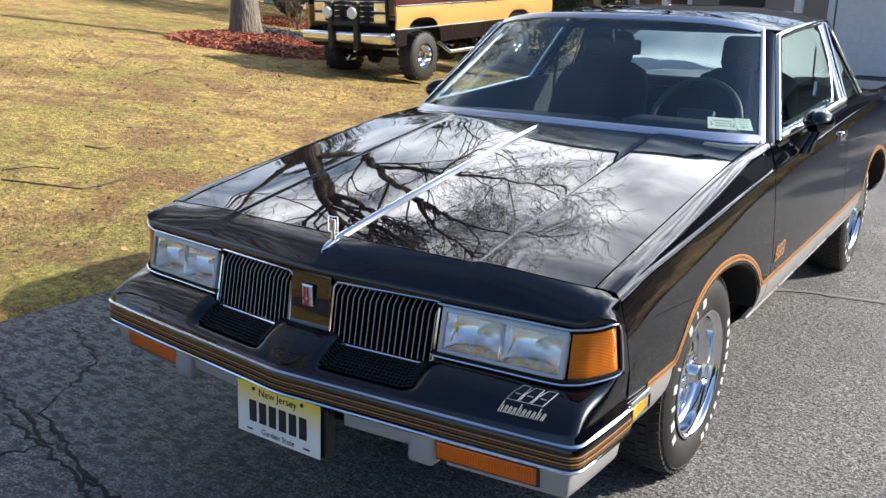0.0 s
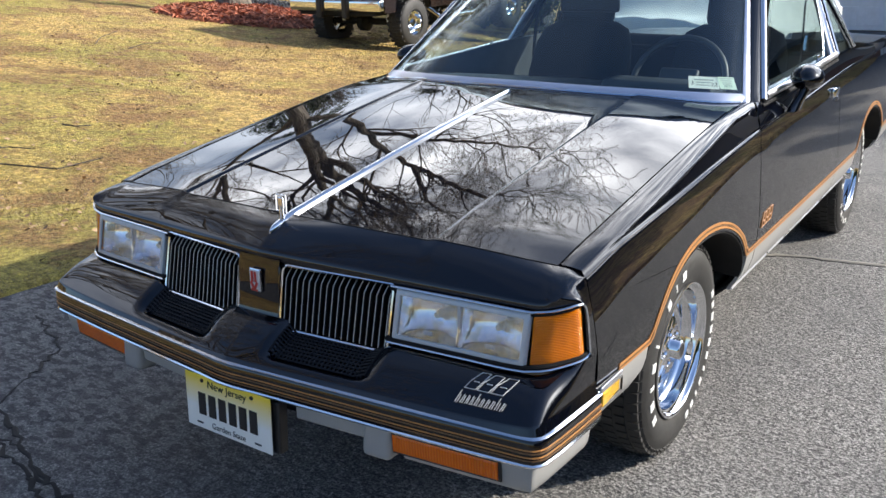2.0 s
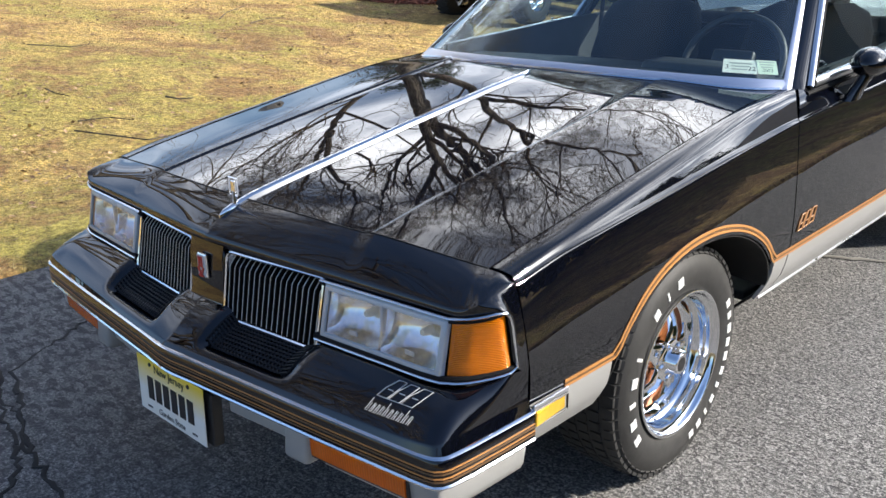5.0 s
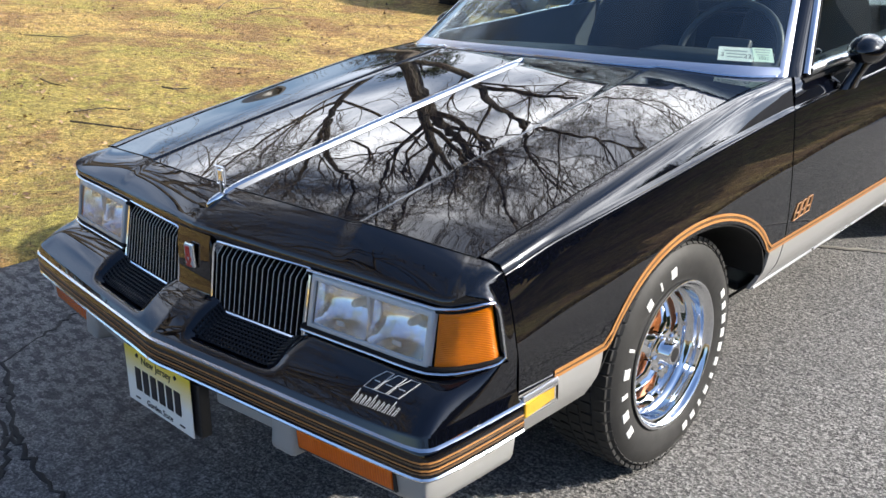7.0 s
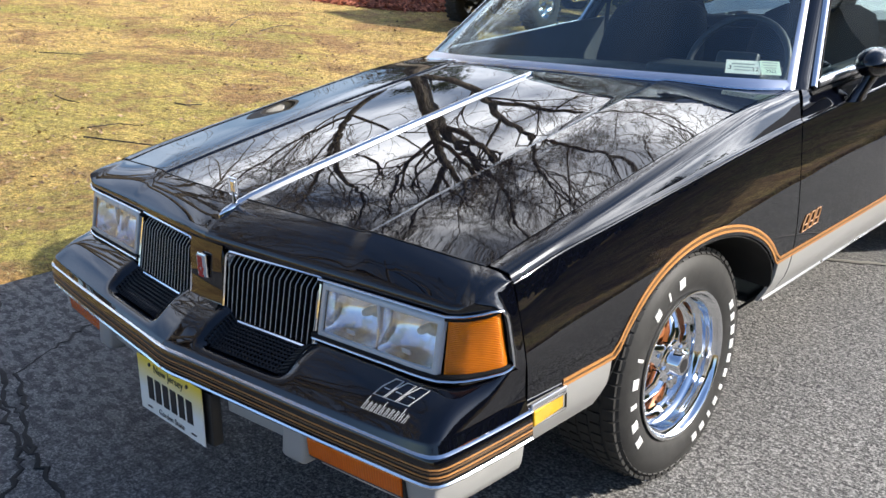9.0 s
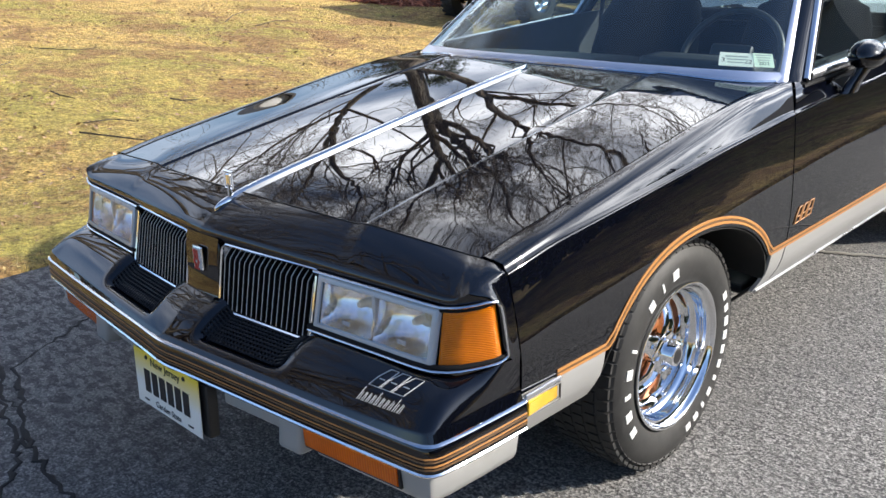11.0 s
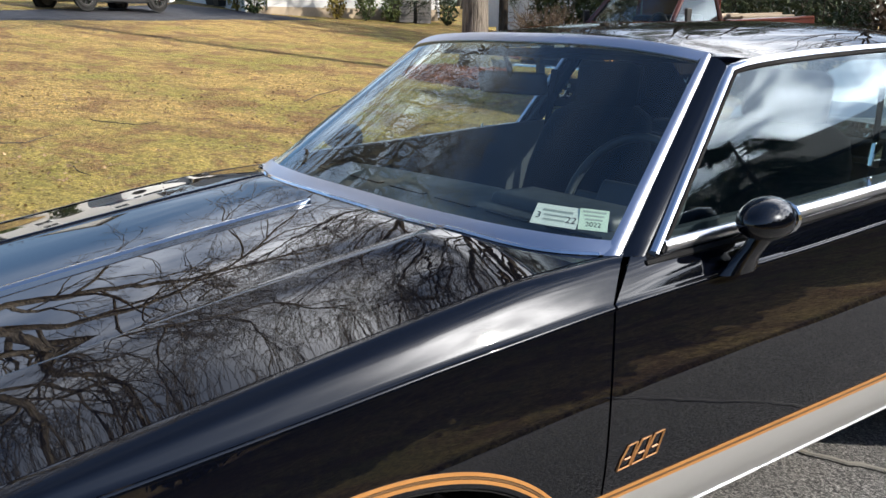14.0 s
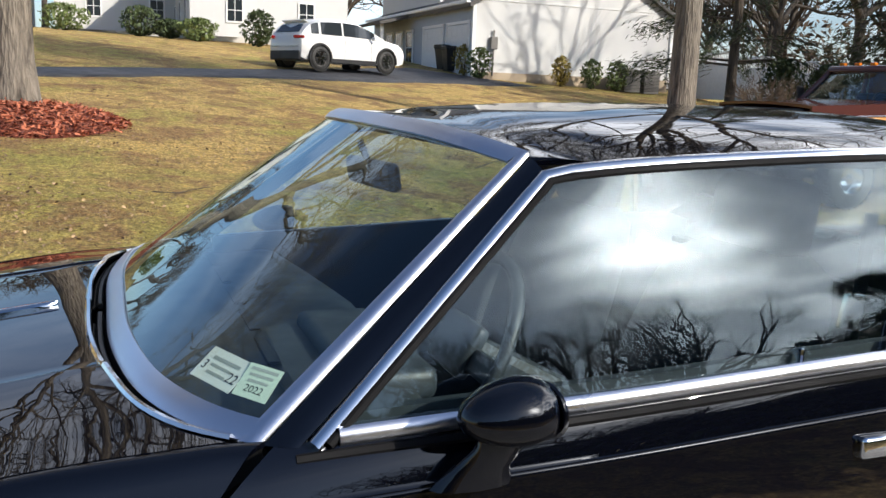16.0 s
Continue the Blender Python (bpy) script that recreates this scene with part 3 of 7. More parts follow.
OAK_BOUGHS = fan(
    139,
    ([(0.0, 4.6, 0.0), (0.9, 5.3, 0.1), (1.8, 6.2, 0.2), (2.4, 7.4, 0.0), (2.6, 8.8, -0.2), (2.3, 10.8, 0.2), (2.9, 13.0, 0.5)], 0.155, 0.035),
    ([(2.3, 7.2, 0.0), (3.0, 8.6, 0.4), (4.0, 10.2, 0.3), (5.2, 11.8, 0.4)], 0.10, 0.03),
    ([(1.8, 6.2, 0.2), (3.2, 6.9, 0.8), (4.8, 7.8, 1.0), (6.4, 8.8, 0.8)], 0.09, 0.025),
    ([(0.0, 4.8, 0.0), (-0.8, 5.9, -0.2), (-1.4, 7.2, -0.3), (-1.8, 8.6, 0.0), (-2.5, 9.9, 0.3), (-3.2, 10.9, 0.1), (-4.6, 12.3, -0.2), (-6.0, 13.2, -0.1)], 0.165, 0.035),
    ([(-1.5, 7.6, 0.0), (-2.9, 8.5, -0.6), (-4.2, 9.2, -0.9), (-5.8, 10.3, -0.8)], 0.10, 0.03),
    ([(-2.6, 10.0, 0.2), (-2.9, 11.6, -0.4), (-3.6, 13.4, -0.6)], 0.09, 0.03),
    ([(0.0, 7.0, 0.0), (-0.3, 8.6, 0.2), (-0.8, 10.0, 0.3), (-1.4, 11.6, 0.2), (-2.1, 13.6, 0.4), (-2.6, 15.6, 0.2)], 0.20, 0.045),
    ([(-0.3, 8.4, 0.2), (-1.2, 9.6, -0.3), (-1.9, 11.2, -0.4), (-2.9, 12.4, -0.3)], 0.11, 0.03),
    ([(0.0, 7.0, 0.0), (0.0, 8.4, -0.3), (-0.1, 10.0, -0.4), (0.4, 11.6, -0.2), (1.1, 13.4, 0.0), (1.3, 15.4, 0.3)], 0.18, 0.045),
    ([(0.0, 8.6, -0.3), (0.9, 9.8, 0.2), (1.5, 11.4, 0.5), (2.0, 13.2, 0.4)], 0.10, 0.03),
    ([(-0.1, 10.0, -0.4), (-0.7, 11.6, -0.7), (-0.6, 13.6, -0.9)], 0.09, 0.03),
)
SIDE_BOUGHS = fan(
    180,
    ([(0.0, 4.0, 0.0), (-0.6, 4.9, 0.0), (-1.1, 6.0, 0.2), (-1.0, 7.6, 0.0), (-1.8, 9.2, 0.3), (-2.2, 11.2, 0.3)], 0.19, 0.04),
    ([(0.0, 4.4, 0.0), (0.9, 5.4, -0.2), (1.6, 6.8, 0.0), (2.8, 8.3, 0.2), (3.4, 10.2, 0.0)], 0.16, 0.035),
    ([(0.0, 5.8, 0.0), (0.1, 7.4, 0.2), (-0.3, 9.4, 0.0), (0.4, 11.6, 0.2)], 0.19, 0.04),
    ([(-1.1, 6.0, 0.2), (-2.4, 6.8, -0.3), (-3.8, 7.9, -0.4), (-5.2, 8.6, -0.2)], 0.11, 0.03),
    ([(0.1, 7.2, 0.2), (-0.9, 8.6, 0.5), (-1.3, 10.4, 0.8)], 0.10, 0.03),
    ([(0.0, 3.9, 0.0), (-1.2, 4.5, 0.2), (-2.6, 5.2, 0.3), (-4.2, 6.0, 0.2), (-5.8, 6.3, 0.0)], 0.13, 0.03),
    ([(-0.6, 4.9, 0.0), (-1.8, 5.6, -0.4), (-3.2, 5.9, -0.5), (-4.8, 5.6, -0.4)], 0.10, 0.03),
    ([(0.0, 5.5, 0.0), (-1.6, 6.6, 0.3), (-3.4, 7.4, 0.6), (-5.2, 7.4, 0.7), (-6.6, 7.9, 0.6)], 0.11, 0.03),
)
bare_tree("oak_tree", -12.9, 12.2, 0.285, 19.0, 6, 4, bark, "tall bare oak with grey furrowed bark in a red mulch bed", 0.38, limbs=0, boughs=OAK_BOUGHS)
bare_tree("oak_tree", -12.4, 0.3, 0.28, 17.0, 6, 11, bark, "bare tree with pale grey bark in a red mulch bed", 0.36, limbs=0, boughs=SIDE_BOUGHS)
bare_tree("oak_tree", -11.5, -6.0, 0.26, 15.5, 5, 21, bark, "bare tree with pale grey bark on the lawn", 0.38)
for k, (x, y, h) in enumerate([(26, 24, 9), (33, 17, 10), (37, 33, 12), (24, 38, 10), (44, 22, 12), (30, 48, 12), (48, 40, 13), (20, -20, 12), (27.5, 16.2, 14.0), (24, 9.5, 11.5), (31, 22, 17), (29, 12, 13), (-30, 34, 15), (-22, 40, 14), (-40, 38, 15), (-13.5, 31, 20)]):
    bare_tree("bare_tree", x, y, 0.2 + 0.008 * h, h, 3 if 2 < k < 8 else 4, 30 + k, bark_dark, "distant leafless tree with dark branches", 0.3, group="distant bare trees")


def scatter(bed, name, x, y, rx, ry, h, seed, n, size, mat):
    """Chips lying criss-cross over a bed."""
    rng = random.Random(seed)
    V, F = [], []
    for _ in range(n):
        u, t = rng.random() ** 0.5, rng.uniform(0, math.tau)
        px, py = x + rx * u * 1.04 * math.cos(t), y + ry * u * 1.04 * math.sin(t)
        p = Vector((px, py, land(px, py) + 0.045 + h * max(0.0, 1 - u**2.2)))
        a = Vector((rng.gauss(0, 1), rng.gauss(0, 1), rng.gauss(0, 0.35))).normalized() * size * rng.uniform(0.4, 1.4)
        b = a.cross(Vector((rng.gauss(0, 0.4), rng.gauss(0, 0.4), 1))).normalized() * size * 0.28
        o = len(V)
        V += [p - a - b, p + a - b, p + a + b, p - a + b]
        F.append((o, o + 1, o + 2, o + 3))
    put(name, mesh_of(name, V, F, False), mat, bed, kind="stuff")


def mulch_bed(x, y, rx, ry, h, seed):
    rows = []
    for i in range(15):
        u = i / 14
        row = []
        for j in range(40):
            t = j * math.tau / 40
            w = 1 + 0.10 * noise.noise((math.cos(t) * 1.5, math.sin(t) * 1.5, seed))
            px, py = x + rx * u * w * math.cos(t), y + ry * u * w * math.sin(t)
            z = land(px, py) + 0.03 + h * (1 - u**2.2) - 0.06 * (u > 0.98) + 0.03 * noise.noise((px * 6, py * 6, seed)) * (u < 0.95)
            row.append((px, py, z))
        rows.append(row)
    bed = part("mulch_bed", loft(rows, wrap=True), mulch_mat, None, "mound of red wood mulch round a tree", smooth=True, category="mulch", kind="stuff")
    scatter(bed, "wood_chip_cover", x, y, rx, ry, h, seed, 3600, 0.05, chip_red)


mulch_bed(-12.3, 12.0, 1.9, 1.8, 0.22, 1)
mulch_bed(-11.9, 0.3, 1.6, 1.5, 0.20, 2)
mulch_bed(-17.2, 17.8, 1.6, 1.0, 0.12, 3)


def gravel_bed(x, y, rx, ry):
    rows = []
    for i in range(8):
        u = i / 7
        rows.append([(x + rx * u * math.cos(t), y + ry * u * math.sin(t), land(x + rx * u * math.cos(t), y + ry * u * math.sin(t)) + 0.05 - 0.05 * (u > 0.98)) for t in steps(0, math.tau * 31 / 32, 31)])
    bed = part("gravel_bed", loft(rows, wrap=True), dark_asphalt, None, "bed of dark grey pebbles behind the oak", smooth=True, category="gravel", kind="stuff")
    scatter(bed, "pebble_cover", x, y, rx, ry, 0.02, 9, 2600, 0.05, pebble_grey)


gravel_bed(-14.4, 15.2, 1.9, 0.9)
for k, (x, y) in enumerate([(-16.4, 17.2), (-15.7, 16.8)]):
    bare_tree("bush", x, y, 0.035, 2.0, 3, 60 + k, twig_brown, "thin leafless bush with brown upright stems", 0.12, spread=0.4, limbs=7, group="thin bushes")


# ---- houses ----
def lap_wall(length, height, lap=0.115):
    """Overlapping boards on the plane x-z, facing -y, from the origin."""
    rows = []
    n = int(height / lap)
    lap = height / n
    for k in range(n):
        rows.append([(0, -0.022, k * lap), (length, -0.022, k * lap)])
        rows.append([(0, -0.004, (k + 1) * lap), (length, -0.004, (k + 1) * lap)])
    rows = [[(0, 0.15, 0), (length, 0.15, 0)]] + rows + [[(0, 0.15, height), (length, 0.15, height)]]
    b = loft(rows)
    for x in (0, length):
        b.faces.new([b.verts.new((x, 0.15, 0)), b.verts.new((x, -0.012, 0)), b.verts.new((x, -0.012, height)), b.verts.new((x, 0.15, height))])
    return b


def panel_door(parent, name, w, h, at, rz, mat, rows=4, cols=4):
    ob = part(name, box((w, 0.05, h), (0, 0, h / 2), 0.006), mat, parent)
    ob.matrix_basis = pose(*at, 0, 0, rz)
    for i in range(rows):
        for j in range(cols):
            pw, ph = w / cols, h / rows
            part("panel", box((pw * 0.78, 0.03, ph * 0.68), (-w / 2 + pw * (j + 0.5), -0.022, ph * (i + 0.5)), 0.012), mat, ob)
    return ob


def window(parent, w, h, at, rz, shutters=None):
    root = part("window", box((w + 0.16, 0.06, h + 0.16), (0, 0, h / 2), 0.01), trim_white, parent)
    root.matrix_basis = pose(*at, 0, 0, rz)
    for i in range(2):
        for j in range(2):
            part("pane", box((w / 2 - 0.04, 0.02, h / 2 - 0.04), (w / 4 * (2 * i - 1), -0.028, h / 4 + j * h / 2)), window_dark, root)
    if shutters:
        for s in (-1, 1):
            part("shutter", box((0.38, 0.04, h + 0.1), (s * (w / 2 + 0.3), -0.01, h / 2), 0.008), shutters, root)
    return root


def gable_roof(parent, x0, x1, y0, y1, z, rise, mat, over=0.35, along="x"):
    """A ridge roof with thickness over a rectangle."""
    mid = (y0 + y1) / 2 if along == "x" else (x0 + x1) / 2
    b = bmesh.new()
    half = ((y1 - y0) if along == "x" else (x1 - x0)) / 2
    k = rise / half
    prof = [(-half - over, z - k * over), (0, z + rise), (half + over, z - k * over), (half + over, z - k * over - 0.16), (0, z + rise - 0.16), (-half - over, z - k * over - 0.16)]
    if along == "x":
        rows = [[(x, mid + a, c) for a, c in prof] for x in (x0 - over, x1 + over)]
    else:
        rows = [[(mid + a, y, c) for a, c in prof] for y in (y0 - over, y1 + over)]
    return part("roof", loft(rows, wrap=True, caps=True), mat, parent)


def gable_fill(parent, mat, p0, p1, z, rise):
    """The triangle of boards under a gable from p0 to p1."""
    a, c = Vector((*p0, 0)), Vector((*p1, 0))
    out = (c - a).cross(Vector((0, 0, 1))).normalized()
    n = max(4, int(rise / 0.115))
    rows = []
    for k in range(n):
        for j, o in ((0, 0.022), (1, 0.004)):
            u = (k + j) / n * 0.5
            rows.append([a + (c - a) * u + out * o + Vector((0, 0, z + rise * (k + j) / n)), a + (c - a) * (1 - u) + out * o + Vector((0, 0, z + rise * (k + j) / n))])
    return part("gable", thick(loft(rows), 0.02), mat, parent)


def neighbour_house():
    root = empty("house", "white-sided two-storey house with two garage doors", "house")
    x1, y0, y1 = -31.2, 15.3, 24.6
    z = land(x1, y0) - 0.1
    x0 = x1 - 14.0
    H = 3.15
    wall = part("wall", lap_wall(14.0, H), grey_siding, root)
    wall.location = (x0, y0, z)
    wall = part("wall", lap_wall(y1 - y0, H), white_siding, root)
    wall.matrix_basis = pose(x1, y0, z, 0, 0, 90)
    part("foundation", box((0.06, y1 - y0, 0.5), (x1 + 0.045, (y0 + y1) / 2, z + 0.1)), cream_paint, root)
    part("corner_board", box((0.14, 0.14, H + 0.2), (x1 + 0.02, y0 - 0.02, z + H / 2 + 0.1), 0.01), trim_white, root)
    part("corner_board", box((0.14, 0.14, H), (x1 + 0.02, y1, z + H / 2), 0.01), trim_white, root)
    part("downspout", tube([(x1 + 0.14, y0 - 0.1, z), (x1 + 0.14, y0 - 0.1, z + H - 0.2), (x1 - 0.1, y0 - 0.4, z + H)], 0.045, 6), trim_white, root)
    gable_roof(root, x0, x1, y0, y1, z + H, 2.6, roof_shingle, 0.3)
    gable_fill(root, white_siding, (x1 + 0.0, y0), (x1 + 0.0, y1), z + H, 2.6)
    part("gutter", box((14.5, 0.12, 0.12), (x1 - 7, y0 - 0.4, z + H - 0.1), 0.01), trim_white, root)
    for k in range(2):
        panel_door(root, "garage_door", 2.45, 2.15, (x1 - 1.6 - 3.0 * k, y0 - 0.03, z + 0.08), 0, door_white)
        f = bmesh.new()
        for s in (-1, 1):
            box((0.12, 0.06, 2.3), (x1 - 1.6 - 3.0 * k + s * 1.3, y0 - 0.04, z + 1.2), 0.005, bm=f)
        box((2.75, 0.06, 0.12), (x1 - 1.6 - 3.0 * k, y0 - 0.04, z + 2.32), 0.005, bm=f)
        part("door_frame", f, trim_white, root)
    # porch roof and upper storey beyond the garage
    part("porch_roof", box((5.5, 1.6, 0.16), (x1 - 10.2, y0 - 0.9, z + 2.75), 0.03, rot=(14, 0, 0)), roof_shingle, root)
    for k in range(2):
        part("porch_post", box((0.14, 0.14, 2.6), (x1 - 8.0 - 4.2 * k, y0 - 1.4, z + 1.3), 0.01), trim_white, root)
    for k in range(3):
        window(root, 0.9, 1.5, (x1 - 7.8 - 1.6 * k, y0 - 0.06, z + 0.75), 0)
    part("upper_storey", lap_wall(9.0, 2.8), white_siding, root).location = (x1 - 14.5, y0 + 0.6, z + H - 0.2)
    part("electric_meter", box((0.16, 0.3, 0.5), (x1 + 0.12, y0 + 0.85, z + 1.5), 0.03), ac_metal, root)
    part("conduit", tube([(x1 + 0.1, y0 + 0.85, z + 0.2), (x1 + 0.1, y0 + 0.85, z + 2.0)], 0.04, 6), ac_metal, root)


neighbour_house()


def far_house(x, y, w, d, h, label, mat, seed, porch=False):
    rng = random.Random(seed)
    root = empty("house", label, "house", "distant houses")
    z = land(x, y) - 0.3
    part("wall", lap_wall(w, h), mat, root).location = (x, y, z)
    side = part("wall", lap_wall(d, h), mat, root)
    side.matrix_basis = pose(x + w, y, z, 0, 0, 90)
    back = part("wall", lap_wall(d, h), mat, root)
    back.matrix_basis = pose(x, y + d, z, 0, 0, -90)
    gable_roof(root, x, x + w, y, y + d, z + h, 2.4, roof_shingle)
    for c in (x + w, x):
        gable_fill(root, mat, (c, y) if c > x else (c, y + d), (c, y + d) if c > x else (c, y), z + h, 2.4)
    for s in range(2):
        for k in range(3):
            window(root, 1.0, 1.4, (x + w * (k + 0.6) / 3.2, y - 0.05, z + 0.9 + s * 2.8), 0, bin_plastic if s else None)
        for k in range(2):
            window(root, 0.9, 1.3, (x + w + 0.05, y + d * (k + 0.6) / 2.2, z + 0.9 + s * 2.8), 90)
    if porch:
        part("porch_roof", box((w * 0.6, 2.2, 0.2), (x + w * 0.35, y - 1.1, z + 3.0), 0.03), roof_shingle, root)
        for k in range(4):
            part("porch_column", revolve([(0, 0.12), (2.9, 0.1)], 10, "z", at=(x + w * (0.08 + 0.18 * k), y - 2.0, z)), trim_white, root)
    return root


far_house(-76, -1.5, 12, 9, 5.6, "white two-storey house with a columned porch", white_siding, 1, True)
far_house(-66, 6.3, 13, 9.5, 5.8, "large white house with small dark windows", white_siding, 2)


def own_house():
    root = empty("house", "taupe-sided house with white garage door and brick base", "house")
    y0, x0, x1 = 19.0, -7.0, 6.5
    b = part("wall", lap_wall(x1 - x0, 3.0), tan_siding, root)
    b.location = (x0, y0, -0.02)
    part("wall", lap_wall(9, 3.0), tan_siding, root).matrix_basis = pose(x1, y0, 0, 0, 0, 90)
    part("wall", lap_wall(9, 3.0), tan_siding, root).matrix_basis = pose(x0, y0 + 9, 0, 0, 0, -90)
    gable_roof(root, x0, x1, y0, y0 + 9, 3.0, 2.5, roof_shingle, 0.5)
    panel_door(root, "garage_door", 4.9, 2.25, (0.15, y0 - 0.05, 0.02), 0, vinyl_white, 4, 8)
    f = bmesh.new()
    for s in (-1, 1):
        box((0.14, 0.08, 2.4), (0.15 + s * 2.55, y0 - 0.06, 1.2), 0.006, bm=f)
    box((5.3, 0.08, 0.16), (0.15, y0 - 0.06, 2.36), 0.006, bm=f)
    part("door_frame", f, trim_white, root)
    for a, w in ((-2.85, 0.75), (4.6, 3.6)):
        bk = part("brick_base", box((w, 0.08, 1.0), (a, y0 - 0.05, 0.5), 0.005), brick_mat, root)
    # black panel paints the shade of the recessed entry
    part("dark_entry", box((1.0, 0.05, 2.1), (-4.3, y0 - 0.03, 1.07), 0.01), bin_plastic, root)
    for s in (-0.75, 0.75):
        part("porch_post", box((0.16, 0.16, 2.7), (-4.3 + s * 1.9, y0 - 0.9, 1.35), 0.01), trim_white, root)
    window(root, 1.2, 1.4, (-6.1, y0 - 0.06, 0.9), 0)
    # two-storey wing
    wx0, wx1, wy = 7.2, 25.0, 18.0
    part("wall", lap_wall(wx1 - wx0, 5.6), tan_siding, root).location = (wx0, wy, -0.02)
    part("wall", lap_wall(10, 5.6), tan_siding, root).matrix_basis = pose(wx0, wy + 10, 0, 0, 0, -90)
    part("wall", lap_wall(10, 5.6), tan_siding, root).matrix_basis = pose(wx1, wy, 0, 0, 0, 90)
    gable_roof(root, wx0, wx1, wy, wy + 10, 5.6, 2.6, roof_shingle, 0.5)
    return root


own_house()


def vinyl_fence():
    y, x = 26.0, -31.0
    root = empty("fence", "white vinyl privacy fence with a lattice top", "fence", at=(0, 0, 0))
    while x < -15:
        z = land(x, y) - 0.1
        part("post", box((0.13, 0.13, 2.15), (x, y, z + 1.07), 0.008), vinyl_white, root)
        b = box((2.3, 0.05, 1.45), (x + 1.2, y, z + 0.8), 0.004)
        part("board_panel", b, vinyl_white, root)
        part("rail", box((2.3, 0.07, 0.1), (x + 1.2, y, z + 1.57), 0.005), vinyl_white, root)
        part("top_rail", box((2.3, 0.07, 0.08), (x + 1.2, y, z + 2.02), 0.005), vinyl_white, root)
        b = bmesh.new()
        for k in range(18):
            box((0.05, 0.02, 0.42), (x + 0.15 + k * 0.125, y, z + 1.8), bm=b)
        part("lattice", b, vinyl_white, root)
        x += 2.42


vinyl_fence()


# ---- shrubs and evergreens ----
def clump(n, rng, shape, size, flat=1.0):
    """Many small leaves scattered through a shape."""
    V, F = [], []
    for _ in range(n):
        p = shape(rng)
        a = Vector((rng.gauss(0, 1), rng.gauss(0, 1), rng.gauss(0, 1))).normalized()
        b = a.cross(Vector((rng.gauss(0, 1), rng.gauss(0, 1), rng.gauss(0, 1)))).normalized()
        s = size * rng.uniform(0.5, 1.3)
        o = len(V)
        V += [p + a * s, p + b * s * 0.45, p - a * s, p - b * s * 0.45]
        F.append((o, o + 1, o + 2, o + 3))
    return V, F


def shrub(x, y, r, h, mat, seed, label, n=900, size=0.06, category="shrub", group="", cone=False):
    rng = random.Random(seed)
    root = empty("shrub", label, category, group, at=(x, y, land(x, y)))

    def shape(g):
        t, u = g.uniform(0, math.tau), g.random() ** 0.6
        z = g.random()
        rr = r * u * (math.sqrt(max(0.02, 1 - (2 * z - 1) ** 2)) if not cone else max(0.06, (1 - z) ** 0.7 * (0.6 + 0.4 * min(1, z * 6))))
        rr *= 1 + 0.35 * noise.noise((math.cos(t) * 1.5, math.sin(t) * 1.5, z * 3 + seed))
        return Vector((rr * math.cos(t), rr * math.sin(t), 0.08 + z * h))

    V, F = clump(n, rng, shape, size)
    put("foliage", mesh_of("foliage", V, F, False), mat, root)
    b = bmesh.new()
    for k in range(5):
        t = k * 1.3 + seed
        tube([(0, 0, -0.05), (r * 0.3 * math.cos(t), r * 0.3 * math.sin(t), h * 0.4), (r * 0.6 * math.cos(t), r * 0.6 * math.sin(t), h * 0.75)], [0.03, 0.02, 0.008], 5, bm=b)
    part("woody_base", b, bark_dark, root)


for k, (y, m, s) in enumerate([(15.2, shrub_yellow, 0.5), (15.2, shrub_leaf, 0.55), (18.8, shrub_yellow, 0.45), (20.2, shrub_leaf, 0.5), (21.4, shrub_leaf, 0.55), (24.4, arbor, 0.5)]):
    shrub(-30.2 if k else -31.8, y, s, 1.15, m, 50 + k, "small leafy shrub in a bed along a house wall", 500, 0.09, group="foundation shrubs")
for k, (x, y) in enumerate([(-19.6, 20.6), (-18.4, 21.3), (-17.0, 21.6), (-16.2, 22.0), (-15.2, 22.4)]):
    shrub(x, y, 0.75, 2.0, arbor, 60 + k, "dense dark green arborvitae with bare lower stem", 1400, 0.10, group="arborvitae row")
for k, (x, y, r, h) in enumerate([(-52, 3.5, 1.3, 1.6), (-50, 6.5, 1.2, 1.2), (-48, 9.5, 1.0, 1.9), (-53, -0.5, 1.5, 1.4), (-54, -3.5, 1.1, 3.6), (-55, -8, 1.4, 1.3), (-51.5, 5.0, 1.0, 1.0)]):
    shrub(x, y, r, h, shrub_leaf if k % 2 else arbor, 70 + k, "clipped garden shrub before distant houses", 900, 0.14, group="distant shrubs")


